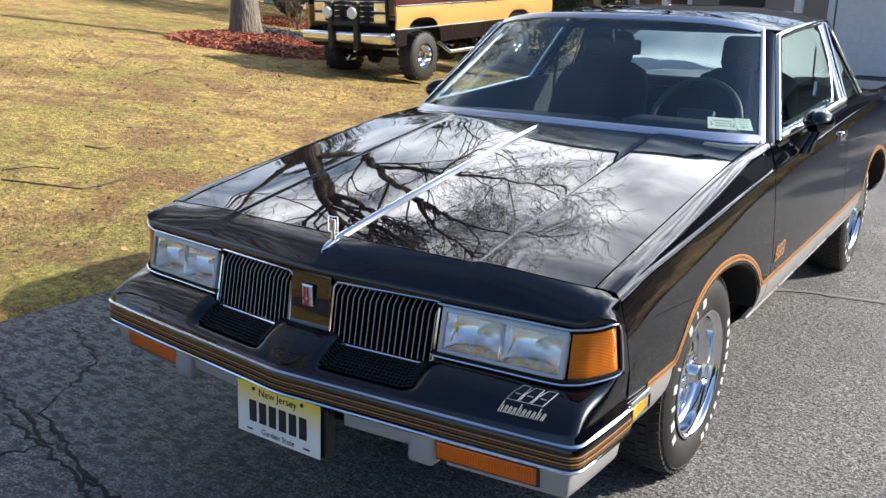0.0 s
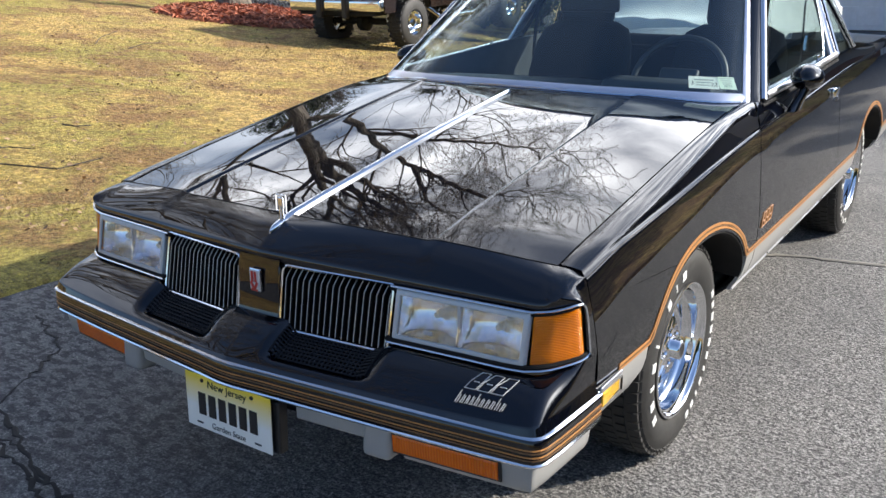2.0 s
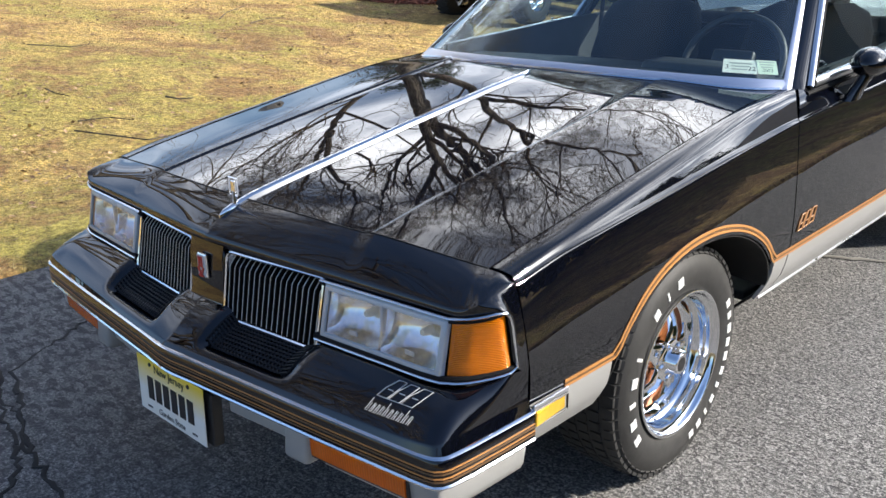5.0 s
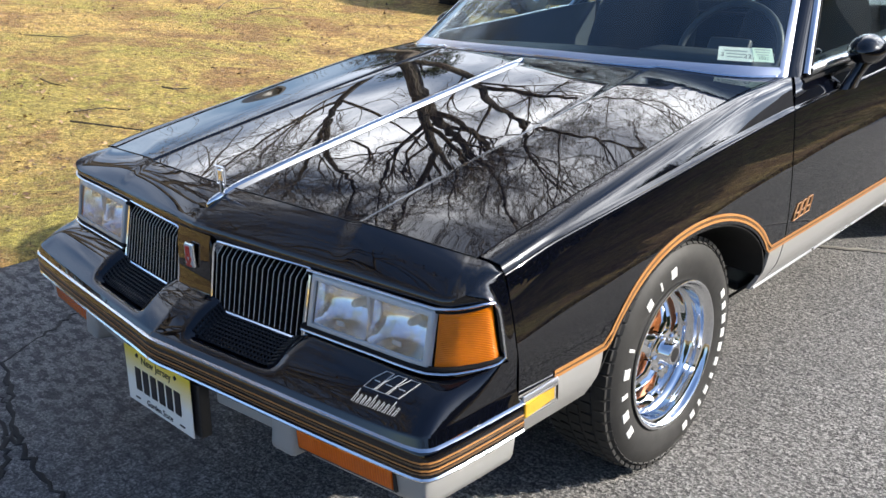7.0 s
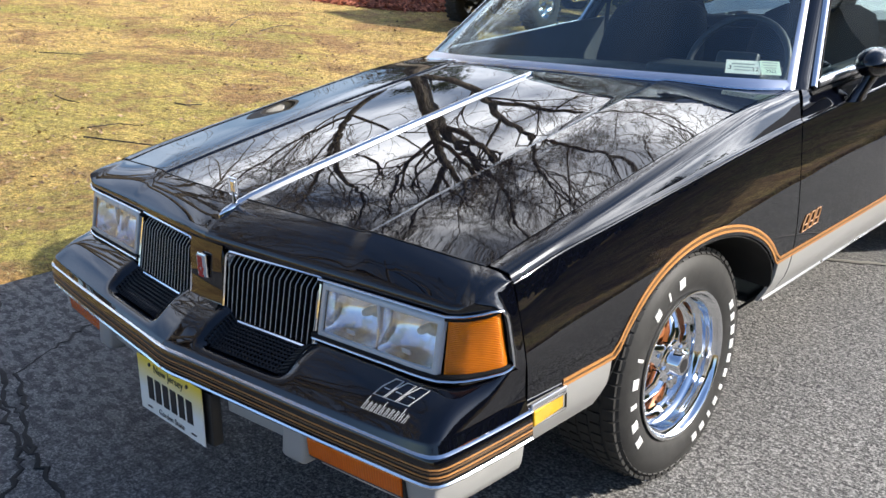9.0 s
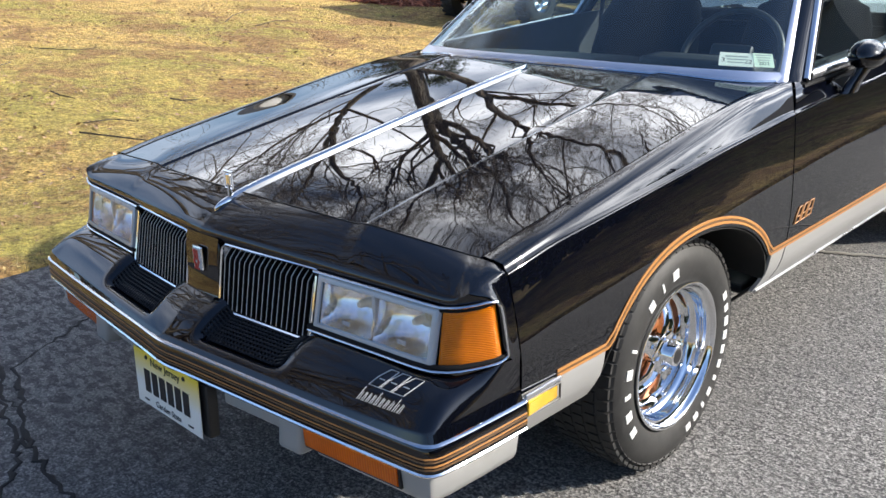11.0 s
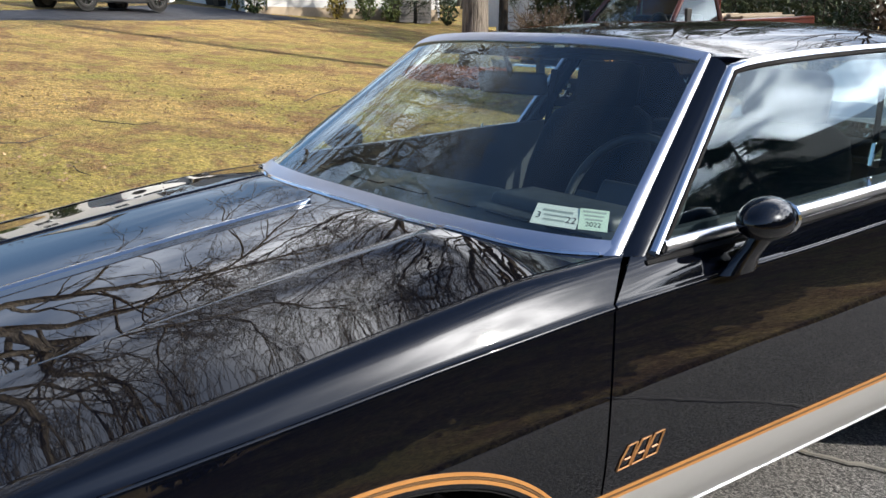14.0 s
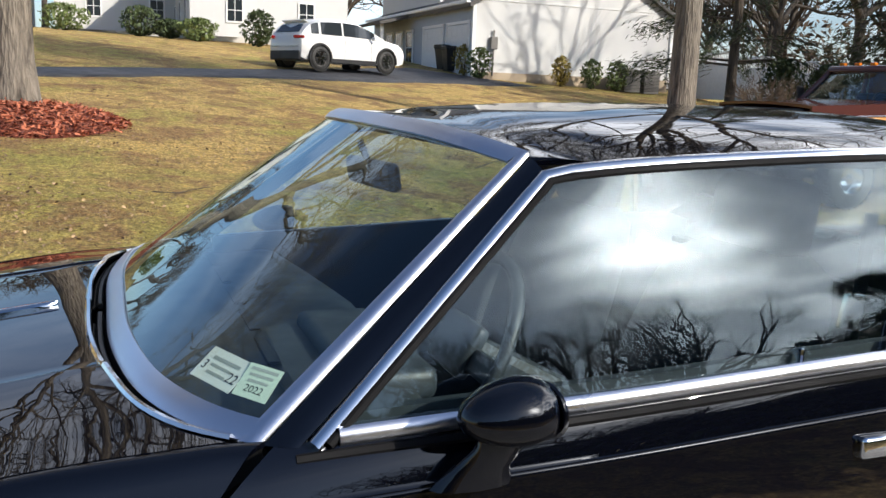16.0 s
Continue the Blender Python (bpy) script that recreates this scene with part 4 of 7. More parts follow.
def pine(x, y, h, seed, label):
    rng = random.Random(seed)
    root = empty("pine_tree", label, "tree", "evergreens", at=(x, y, land(x, y)))
    part("trunk", tube([(0, 0, -0.2), (0.05, 0, h * 0.4), (0, 0.05, h * 0.75), (0, 0, h)], [0.17, 0.14, 0.09, 0.02], 9), bark_dark, root, smooth=True)
    V, F, b = [], [], bmesh.new()
    for k in range(46):
        z = h * rng.uniform(0.17, 0.97)
        L = (h - z) * 0.28 + 1.3
        t = rng.uniform(0, math.tau)
        pts = [Vector((0, 0, z)), Vector((math.cos(t) * L * 0.5, math.sin(t) * L * 0.5, z + 0.15)), Vector((math.cos(t) * L, math.sin(t) * L, z - 0.35 * L * rng.random()))]
        tube(pts, [0.04, 0.025, 0.008], 4, bm=b)
        for _ in range(420):
            u = rng.uniform(0.25, 1.0)
            p = pts[0].lerp(pts[1], u * 2) if u < 0.5 else pts[1].lerp(pts[2], u * 2 - 1)
            p = p + Vector((rng.gauss(0, 0.16), rng.gauss(0, 0.16), rng.gauss(-0.12, 0.16)))
            d = Vector((math.cos(t) + rng.gauss(0, 0.6), math.sin(t) + rng.gauss(0, 0.6), -0.5 + rng.gauss(0, 0.3))).normalized() * 0.15
            s = d.cross(Vector((rng.gauss(0, 1), rng.gauss(0, 1), rng.gauss(0, 1)))).normalized() * 0.016
            o = len(V)
            V += [p + s, p + d, p - s, p - d * 0.5]
            F.append((o, o + 1, o + 2, o + 3))
    part("branchwork", b, bark_dark, root)
    put("foliage", mesh_of("foliage", V, F, False), needles, root)


pine(-21.2, 20.0, 10.0, 81, "tall evergreen with drooping olive-green needles")
pine(-17.5, 24.5, 11.0, 82, "dense dark evergreen behind a fence")
pine(-13.5, 22.5, 9.0, 83, "dense dark evergreen beside a house")
pine(10.5, 15.2, 7.2, 84, "dense dark evergreen before a house wall")
pine(14.5, 15.6, 6.2, 85, "dense dark evergreen before a house wall")

# unseen hedge added to darken the doors' reflections and shade the lawn there
for k in range(16):
    shrub(7.4 + 0.25 * (k % 3), -5.75 + 1.35 * k, 1.15, 2.6, arbor, 100 + k, "dense dark evergreen hedge plant added out of view beside the driveway", 4200, 0.11, group="evergreen hedge")
for k, (x, y) in enumerate([(-9.6, 17.0), (-10.8, 17.6), (-8.4, 17.8)]):
    shrub(x, y, 0.9, 3.4, arbor, 120 + k, "tall dark evergreen beside a house", 5000, 0.055, group="evergreens by the house")
woods = clump(26000, random.Random(77), lambda g: Vector((g.uniform(-60, 8), 52 + g.gauss(0, 2.5), abs(g.gauss(0, 3.2)))), 0.30)
put("woods", mesh_of("woods", *woods, False), twig_brown, None, "brown leafless undergrowth and distant woods", category="woods", kind="stuff")
far = bare_tree("bare_tree", -92, -30, 0.3, 15, 3, 200, bark_dark, "distant leafless tree with dark branches", 0.25, group="distant bare trees", limbs=5)
for k in range(26):
    x, y = -92 + 9 * math.sin(k * 2.1), -34 + k * 4.4
    copy_thing(far, pose(x, y, land(x, y), 0, 0, 77 * k))
for k in range(16):
    x, y = -58 + k * 4.1, 47 + 4 * math.sin(k * 1.7)
    copy_thing(far, pose(x, y, land(x, y), 0, 0, 53 * k))

# ---- the black coupe ----
car = empty("car", "polished black two-door coupe with silver lower body and gold pinstripes", "car")
AXLE_F, AXLE_R = 1.05, 3.796
GAP_D, GAP_Q = 1.57, 2.872  # door's front and rear gaps

HALF = [(0.10, 0.832), (0.30, 0.846), (0.45, 0.852), (0.9, 0.862), (1.6, 0.866), (3.0, 0.868), (4.2, 0.862), (4.8, 0.845), (5.08, 0.815)]
CREASE_Z = [(0.25, 0.783), (0.327, 0.791), (0.47, 0.817), (0.61, 0.831), (0.77, 0.846), (0.94, 0.862), (1.2, 0.887), (1.36, 0.900), (1.6, 0.918), (1.8, 0.928), (2.25, 0.943), (2.68, 0.963), (3.4, 0.983), (4.9, 0.955), (5.08, 0.94)]
CREASE_IN = [(0.30, 0.036), (0.6, 0.036), (1.6, 0.033), (5.0, 0.034)]
HOOD_X = [(0.28, 0.743), (0.322, 0.745), (1.0, 0.752), (1.67, 0.756)]
HOOD_EDGE_Z = [(0.26, 0.801), (0.322, 0.811), (0.43, 0.834), (0.53, 0.851), (0.63, 0.868), (0.75, 0.887), (0.86, 0.904), (1.05, 0.934), (1.36, 0.978), (1.45, 0.987), (1.56, 0.993), (1.65, 0.997)]
HOOD_MID_Z = [(0.24, 0.829), (0.262, 0.834), (0.6, 0.893), (1.0, 0.957), (1.38, 1.012), (1.41, 1.0155), (1.47, 1.0190), (1.65, 1.027)]


def half(y):
    return curve(HALF, y)


def crease(y):
    return Vector((half(y) - curve(CREASE_IN, y), y, curve(CREASE_Z, y)))


def side_x(y, z):
    """Half-width of the body side at a height below the crease."""
    w, c = half(y), crease(y)
    if z >= 0.60:
        return w + 0.001 - (w + 0.001 - c.x) * min(1.0, (z - 0.60) / (c.z - 0.60)) ** 1.35
    return curve([(0.27, w - 0.11), (0.40, w - 0.045), (0.46, w - 0.012), (0.53, w), (0.60, w + 0.001)], z)


def lean(y, z):
    """The door's front gap leans back with height."""
    return 0.13 * (z - 0.54) * math.exp(-(((y - GAP_D) / 0.12) ** 2))


def arch_z(y, axle, w=0.425, h=0.277):
    d = abs(y - axle) / w
    return 0.42 + h * (max(0.0, 1 - d**2.05)) ** (1 / 2.05) if d < 1 else None


def arch_columns(axle, w=0.425, n=26):
    return [axle - w * math.cos(math.pi * k / n) for k in range(n + 1)]


def side_panel(name, ys, s, axle=None, low=0.532, label=""):
    """Black side sheet between gaps, cut by the wheel arch."""
    rows = []
    for y in ys:
        z0 = low
        if axle:
            a = arch_z(y, axle)
            if a:
                z0 = max(low, a)
        zt = crease(y).z
        row = []
        for k in range(15):
            u = k / 14
            z = z0 + (zt - z0) * u**0.9
            row.append((s * side_x(y, z), y + lean(y, z), z))
        rows.append(row)
    return part(name, thick(loft(rows), 0.012), black_paint, car, label, smooth=True)


def lower_panel(ys, s, name="rocker_panel"):
    """Silver lower sheet, tucked under at the bottom."""
    rows = [[(s * side_x(y, z), y + lean(y, z), z) for z in (0.397, 0.405, 0.43, 0.46, 0.49, 0.515, 0.528)] for y in ys]
    b = thick(loft(rows), 0.01)
    # shadow below the sill, put into the colour as flat black
    under = [[(s * (side_x(y, z) - 0.012 - (0.40 - z) * 0.5), y + lean(y, z), z) for z in (0.27, 0.34, 0.41)] for y in ys]
    part("sill_underside", thick(loft(under), 0.008), flat_black, car, smooth=True)
    return part(name, b, silver_paint, car, "silver lower body panel", smooth=True)


def bevel_z(u, run, rise):
    """Height over the crease: a steep facet that eases to the flat."""
    u1 = min(0.6, 0.72 * rise / (1.70 * run))
    if u < u1:
        w = u / u1
        return 0.72 * rise * (w + 0.05 * w * (1 - w))
    return 0.72 * rise + 0.28 * rise * (1 - (1 - (u - u1) / (1 - u1)) ** 2.2)


def top_strip(name, ys, s, inner, label="", bevel=False):
    """Sheet from the crease up and in to a given line."""
    rows = []
    for y in ys:
        c = crease(y)
        q = inner(y)
        a = Vector((c.x - 0.004, c.y, c.z + 0.001))
        row = []
        for k in range(15):
            u = k / 14
            if bevel:
                p = a.lerp(q, u)
                p.z = a.z + bevel_z(u, a.x - q.x, q.z - a.z)
            else:
                p = a.lerp(q, u)
                p.z += 0.004 * math.sin(math.pi * u)
                p.x += 0.003 * math.sin(math.pi * u)
            row.append((s * p.x, p.y, p.z))
        lead = [Vector((side_x(y, c.z - 0.010) + 0.0012, y, c.z - 0.010)), Vector((c.x + 0.0025, y, c.z - 0.005)), Vector((c.x, y, c.z - 0.001))]
        rows.append([(s * p.x, p.y, p.z) for p in lead] + row)
    return part(name, thick(loft(rows), 0.008), black_paint, car, label, smooth=True)


def hood_z(x, y, fold=1.0):
    xe = curve(HOOD_X, y)
    e, m = curve(HOOD_EDGE_Z, y), curve(HOOD_MID_Z, y)
    u = min(1.0, abs(x) / xe)
    z = e + (m - e) * (1 - u**2.2)
    # raised middle with a soft crease
    ya = curve([(0, 1.385), (0.39, 1.365), (0.6, 1.335), (0.75, 1.25)], abs(x))
    z += 0.006 * (1 - 0.75 * smooth01((abs(x) - 0.42) / 0.32)) * smooth01((y - ya) / 0.13)
    z += fold * 0.0055 * smooth01((abs(x) - 0.430) / 0.013) * (1 - smooth01((abs(x) - 0.446) / 0.30)) - 0.002
    return z


def hood_front(x):
    return 0.258 + 0.064 * (abs(x) / 0.745) ** 2


def hood_rear(x):
    return curve([(0, 1.464), (0.3, 1.474), (0.5, 1.508), (0.62, 1.548), (0.70, 1.603), (0.754, 1.668)], abs(x))


def build_hood():
    xs = steps(0, 0.424, 15) + [0.428, 0.431, 0.434, 0.437, 0.440, 0.443, 0.447, 0.452] + steps(0.46, 0.72, 10) + [0.733, 0.742]
    xs = [-x for x in reversed(xs[1:])] + xs
    rows = []
    for v in steps(0, 1, 44):
        row = []
        for x in xs:
            y0, y1 = hood_front(x) + 0.003, hood_rear(x)
            y = y0 + (y1 - y0) * v
            xx = x / 0.742 * (curve(HOOD_X, y) - 0.003)
            z = hood_z(xx, y) - 0.002
            row.append((xx, y, z))
        rows.append(row)
    part("hood", thick(loft(rows), 0.012), black_paint, car, smooth=True)
    pts = [(x, hood_front(x) + 0.0005, hood_z(min(0.742, abs(x)), hood_front(x)) + 0.0006) for x in steps(-0.744, 0.744, 60)]
    part("hood_gap", tube(pts, 0.0016, 6), flat_black, car)
    # bright edge along the hood's rear lip
    pts = [(x, hood_rear(x) + 0.004, hood_z(min(0.75, abs(x)), hood_rear(x)) - 0.001) for x in steps(-0.745, 0.745, 60)]
    part("hood_edge_trim", tube(pts, 0.006, 6), chrome, car)
    # centre moulding from the nose to the rear
    rows = []
    for y in [0.178, 0.19] + steps(0.21, 1.39, 40) + [1.402, 1.41]:
        w = 0.011 * min(1, (y - 0.172) / 0.03) if y < 0.3 else 0.011 * min(1, max(0.1, (1.412 - y) / 0.02))
        z = hood_z(0, max(y, 0.262)) - 0.30 * max(0, 0.262 - y) - 1.4 * max(0, 0.20 - y) ** 2 * 10
        rows.append([(-w, y, z - 0.004), (-w, y, z + 0.004), (-w * 0.4, y, z + 0.009), (w * 0.4, y, z + 0.009), (w, y, z + 0.004), (w, y, z - 0.004)])
    part("hood_moulding", loft(rows, caps=True), chrome, car, "bright strip down the middle of the hood", smooth=True)


build_hood()


def build_ornament():
    z = hood_z(0, 0.262)
    root = part("hood_ornament", tube([(0, 0.225, z - 0.01), (0, 0.225, z + 0.028)], [0.008, 0.004], 8), chrome, car, "upright chrome hood ornament")
    w, h, zb = 0.017, 0.044, z + 0.016
    part("ornament_frame", tube([(-w, 0.225, zb), (w, 0.225, zb), (w, 0.225, zb + h), (-w, 0.225, zb + h)], 0.0025, 6, closed=True), chrome, root)
    part("ornament_badge", box((0.017, 0.006, 0.030), (0, 0.225, zb + h / 2), 0.002), chrome, root)


build_ornament()

# --- sides ---
front_ys = steps(0.331, 0.62, 12) + arch_columns(AXLE_F) + steps(1.48, GAP_D - 0.003, 8)
door_ys = steps(GAP_D + 0.003, 1.75, 12) + steps(1.80, GAP_Q - 0.003, 16)
rear_ys = steps(GAP_Q + 0.003, 3.36, 8) + arch_columns(AXLE_R) + steps(4.23, 5.06, 12)


def fender_inner(y):
    yy = y + 0.085 * smooth01((y - 1.35) / 0.265)
    if yy <= 1.64:
        return Vector((curve(HOOD_X, yy) + 0.003, yy, curve(HOOD_EDGE_Z, yy) - 0.002))
    return Vector((0.757 + 0.25 * (yy - 1.64), yy, 0.9945 + 0.05 * (yy - 1.64)))


def door_inner(y):
    return belt(y + 0.088 * (1 - smooth01((y - 1.62) / 0.4)))


def belt(y):
    """The door's upper edge at the glass."""
    return Vector((curve([(1.5, 0.770), (1.7, 0.782), (2.2, 0.800), (2.8, 0.806), (3.6, 0.80)], y), y, curve([(1.5, 0.975), (1.7, 0.992), (2.25, 1.018), (2.8, 1.045), (3.3, 1.05), (3.8, 1.03)], y)))


for s in (1, -1):
    side_panel("fender", front_ys, s, AXLE_F)
    side_panel("door", door_ys, s)
    side_panel("quarter_panel", rear_ys, s, AXLE_R)
    top_strip("fender_top", steps(0.330, 1.30, 24) + steps(1.33, 1.617, 10), s, fender_inner, bevel=True)
    top_strip("door_top", steps(1.624, 2.0, 12) + steps(2.05, GAP_Q - 0.003, 16), s, door_inner)
    top_strip("quarter_top", steps(GAP_Q + 0.003, 3.85, 14), s, belt)
    lower_panel(steps(0.33, AXLE_F - 0.425, 6), s, "front_lower_panel")
    lower_panel(steps(AXLE_F + 0.425, GAP_D - 0.004, 4), s, "front_lower_panel")
    lower_panel(steps(GAP_D + 0.004, GAP_Q, 20), s)
    lower_panel(steps(GAP_Q + 0.004, AXLE_R - 0.425, 8), s, "rear_lower_panel")
    lower_panel(steps(AXLE_R + 0.425, 5.0, 8), s, "rear_lower_panel")


def pinstripes(s):
    """Gold double line along the colour break and round the arches."""
    def line(z_off, width, mat, name):
        rows = []

        def add(y, z, ny, nz):
            a = (y - ny * width / 2, z - nz * width / 2)
            b = (y + ny * width / 2, z + nz * width / 2)
            rows.append([(s * (side_x(*q) + o), q[0] + lean(*q), q[1]) for q, o in ((a, 0.0005), (a, 0.0022), (b, 0.0022), (b, 0.0005))])

        def run(y0, y1, n):
            for y in steps(y0, y1, n):
                add(y, 0.530 + z_off, 0, 1)

        def round_arch(axle):
            pts = [(y, arch_z(y, axle)) for y in arch_columns(axle, n=60)]
            pts = [p for p in pts if p[1] and p[1] > 0.533 + z_off * 0.3]
            for i, (y, z) in enumerate(pts):
                a, b = pts[max(0, i - 1)], pts[min(len(pts) - 1, i + 1)]
                d = Vector((b[0] - a[0], b[1] - a[1])).normalized()
                ny, nz = -d.y, d.x
                add(y + ny * (z_off + 0.012), z + nz * (z_off + 0.012), ny, nz)

        run(0.445, AXLE_F - 0.415 - z_off, 6)
        round_arch(AXLE_F)
        run(AXLE_F + 0.415 + z_off, AXLE_R - 0.415 - z_off, 40)
        round_arch(AXLE_R)
        run(AXLE_R + 0.415 + z_off, 4.9, 10)
        part(name, loft(rows), mat, car, smooth=True)

    line(0.013, 0.0065, gold, "pinstripe")
    line(0.0065, 0.004, gold_dim, "pinstripe")
    line(0.0, 0.0065, gold, "pinstripe")


for s in (1, -1):
    pinstripes(s)


def wheel_well(axle, s):
    rows = []
    for y in arch_columns(axle, 0.423, 20):
        z = arch_z(y, axle) or 0.42
        rows.append([(s * (side_x(y, max(0.42, z)) - 0.004), y, z - 0.002), (s * 0.60, y, z + 0.02), (s * 0.45, y, z)])
    part("wheel_well", thick(loft(rows), 0.004), flat_black, car, smooth=True)
    part("wheel_well_back", box((0.02, 0.9, 0.5), (s * 0.45, axle, 0.5)), flat_black, car)


for a in (AXLE_F, AXLE_R):
    for s in (1, -1):
        wheel_well(a, s)
part("underbody", box((1.2, 4.3, 0.12), (0, 2.55, 0.31), 0.02), flat_black, car)
part("cabin_floor", box((1.5, 2.1, 0.03), (0, 2.6, 0.36), 0.01), interior_plastic, car)

# --- front end ---
BUMPER = [(0, -0.012), (0.03, -0.011), (0.1, -0.003), (0.2, 0.006), (0.3, 0.015), (0.4, 0.024), (0.5, 0.033), (0.6, 0.043), (0.7, 0.054), (0.78, 0.063), (0.808, 0.067), (0.824, 0.072), (0.834, 0.082), (0.840, 0.098), (0.846, 0.15), (0.852, 0.24), (0.856, 0.335)]
PLAN = [(-x, y) for x, y in reversed(BUMPER[1:])] + BUMPER


def sweep(profile, plan=PLAN, keep=None, wrap=False, caps=False):
    """A profile of (outward, z) carried along a plan line."""
    rows = []
    n = len(plan)
    for i, (x, y) in enumerate(plan):
        a, b = plan[max(0, i - 1)], plan[min(n - 1, i + 1)]
        d = Vector((b[0] - a[0], b[1] - a[1])).normalized()
        nx, ny = d.y, -d.x
        if keep and not keep(x, y):
            continue
        rows.append([(x + nx * o, y + ny * o, z) for o, z in profile])
    return loft(rows, wrap=wrap, caps=caps)


def build_bumper():
    root = part("bumper", sweep([(-0.03, 0.452), (0.0, 0.452), (0.004, 0.460), (0.004, 0.508), (0.0, 0.514), (-0.03, 0.514)], wrap=True, caps=True), black_paint, car, "black front bumper with gold stripes", smooth=True, angle=40)
    part("bumper_bead", sweep([(-0.01, 0.514), (0.003, 0.5150), (0.0062, 0.518), (0.003, 0.521), (-0.010, 0.523)], wrap=True, caps=True), chrome, root, "bright bead along the bumper", smooth=True)
    part("lower_bead", sweep([(-0.01, 0.450), (0.004, 0.451), (0.006, 0.455), (0.003, 0.459), (-0.01, 0.46)], wrap=True, caps=True), chrome, root, smooth=True)
    for z, mat in ((0.4675, gold_dim), (0.4745, gold), (0.4840, gold_dim), (0.4910, gold)):
        part("bumper_stripe", sweep([(0.0035, z), (0.0056, z), (0.0056, z + 0.0032), (0.0035, z + 0.0032)], wrap=True, caps=True), mat, root)
    # silver lower bumper
    full = [(-x, y) for x, y in reversed(BUMPER[1:])] + BUMPER
    for s in (1, -1):
        prof = [(-0.05, 0.452), (-0.022, 0.452), (-0.018, 0.44), (-0.026, 0.385), (-0.034, 0.368), (-0.05, 0.358), (-0.08, 0.354)]
        part("lower_bumper", sweep(prof, keep=lambda x, y: s * x > 0.42), silver_paint, root, "silver lower bumper skirt", smooth=True, angle=35)
        part("lower_bumper_bar", sweep([(-0.06, 0.445), (-0.030, 0.445), (-0.024, 0.438), (-0.024, 0.402), (-0.030, 0.395), (-0.06, 0.395)], keep=lambda x, y: 0.15 < s * x < 0.45, wrap=True, caps=True), silver_paint, root, "silver lower bumper bar", smooth=True, angle=35)
        part("bumper_guard", box((0.078, 0.07, 0.105), (s * 0.436, 0.068, 0.415), 0.014, 3, rot=(-6, 0, s * 4)), silver_paint, root, "silver bumper guard", smooth=True, angle=40)
        # turn lamp with a dark surround
        lamp_plan = [(x, curve(BUMPER, x)) for x in steps(0.474, 0.748, 12)]
        if s < 0:
            lamp_plan = [(-x, y) for x, y in reversed(lamp_plan)]
        fr = part("turn_lamp_frame", sweep([(-0.034, 0.384), (-0.0185, 0.386), (-0.0150, 0.440), (-0.034, 0.442)], plan=lamp_plan, wrap=True, caps=True), dark_plastic, root)
        lens_plan = [(x, curve(BUMPER, abs(x))) for x in steps(0.480, 0.742, 12)]
        if s < 0:
            lens_plan = [(-x, y) for x, y in reversed(lens_plan)]
        part("turn_lamp", sweep([(-0.034, 0.390), (-0.0165, 0.391), (-0.0150, 0.395), (-0.0125, 0.431), (-0.014, 0.435), (-0.034, 0.436)], plan=lens_plan, wrap=True, caps=True), amber_deep, fr, "deep amber lamp")
    part("bumper_backing", sweep([(-0.085, 0.375), (-0.07, 0.45)]), flat_black, root)
    return root


bumper = build_bumper()

# lines of the nose, centre to side: x, y, z at matching stations
LOW_LINE = [(0, 0.115, 0.606), (0.10, 0.120, 0.606), (0.40, 0.147, 0.606), (0.60, 0.164, 0.605), (0.735, 0.178, 0.603), (0.768, 0.190, 0.602), (0.790, 0.210, 0.604), (0.815, 0.243, 0.611), (0.836, 0.274, 0.618), (0.842, 0.298, 0.619), (0.846, 0.327, 0.617)]
TOP_LINE = [(0, 0.135, 0.746), (0.10, 0.144, 0.744), (0.40, 0.178, 0.738), (0.60, 0.196, 0.738), (0.735, 0.208, 0.738), (0.768, 0.214, 0.740), (0.790, 0.223, 0.746), (0.815, 0.240, 0.757), (0.830, 0.255, 0.761), (0.837, 0.268, 0.756), (0.840, 0.279, 0.735), (0.846, 0.292, 0.634), (0.847, 0.327, 0.617)]
LIP_LINE = [(0, 0.138, 0.772), (0.10, 0.146, 0.770), (0.40, 0.182, 0.764), (0.60, 0.199, 0.762), (0.730, 0.207, 0.760), (0.770, 0.212, 0.762), (0.790, 0.216, 0.768), (0.802, 0.224, 0.776), (0.807, 0.240, 0.782), (0.8085, 0.260, 0.785), (0.8095, 0.276, 0.7865), (0.810, 0.294, 0.788), (0.811, 0.327, 0.791)]
SHELF_LINE = [(0, -0.005, 0.531), (0.10, 0.003, 0.531), (0.40, 0.031, 0.532), (0.60, 0.050, 0.534), (0.735, 0.064, 0.537), (0.800, 0.073, 0.541), (0.823, 0.086, 0.543), (0.831, 0.112, 0.544), (0.836, 0.18, 0.546), (0.841, 0.25, 0.549), (0.845, 0.327, 0.552)]
LAMP_LOW = [(p[0], p[1]) for p in LOW_LINE]
LAMP_TOP = [(0, 0.135), (0.10, 0.144), (0.40, 0.178), (0.60, 0.196), (0.735, 0.208), (0.768, 0.214), (0.790, 0.223), (0.815, 0.243), (0.832, 0.268), (0.838, 0.290), (0.846, 0.327)]


def line_point(line, u):
    """Point at a share u of the stations of a nose line."""
    n = len(line) - 1
    t = [(k / n, p) for k, p in enumerate(line)]
    return Vector([curve([(k, p[i]) for k, p in t], u) for i in range(3)])


def mirrored(half_row):
    return [Vector((-p.x, p.y, p.z)) for p in reversed(half_row[1:])] + half_row


def scoop(x, v):
    """Hollow below each grille."""
    a = smooth01((abs(x) - 0.095) / 0.03) * smooth01((0.415 - abs(x)) / 0.05)
    return a * smooth01((0.80 - v) / 0.25)


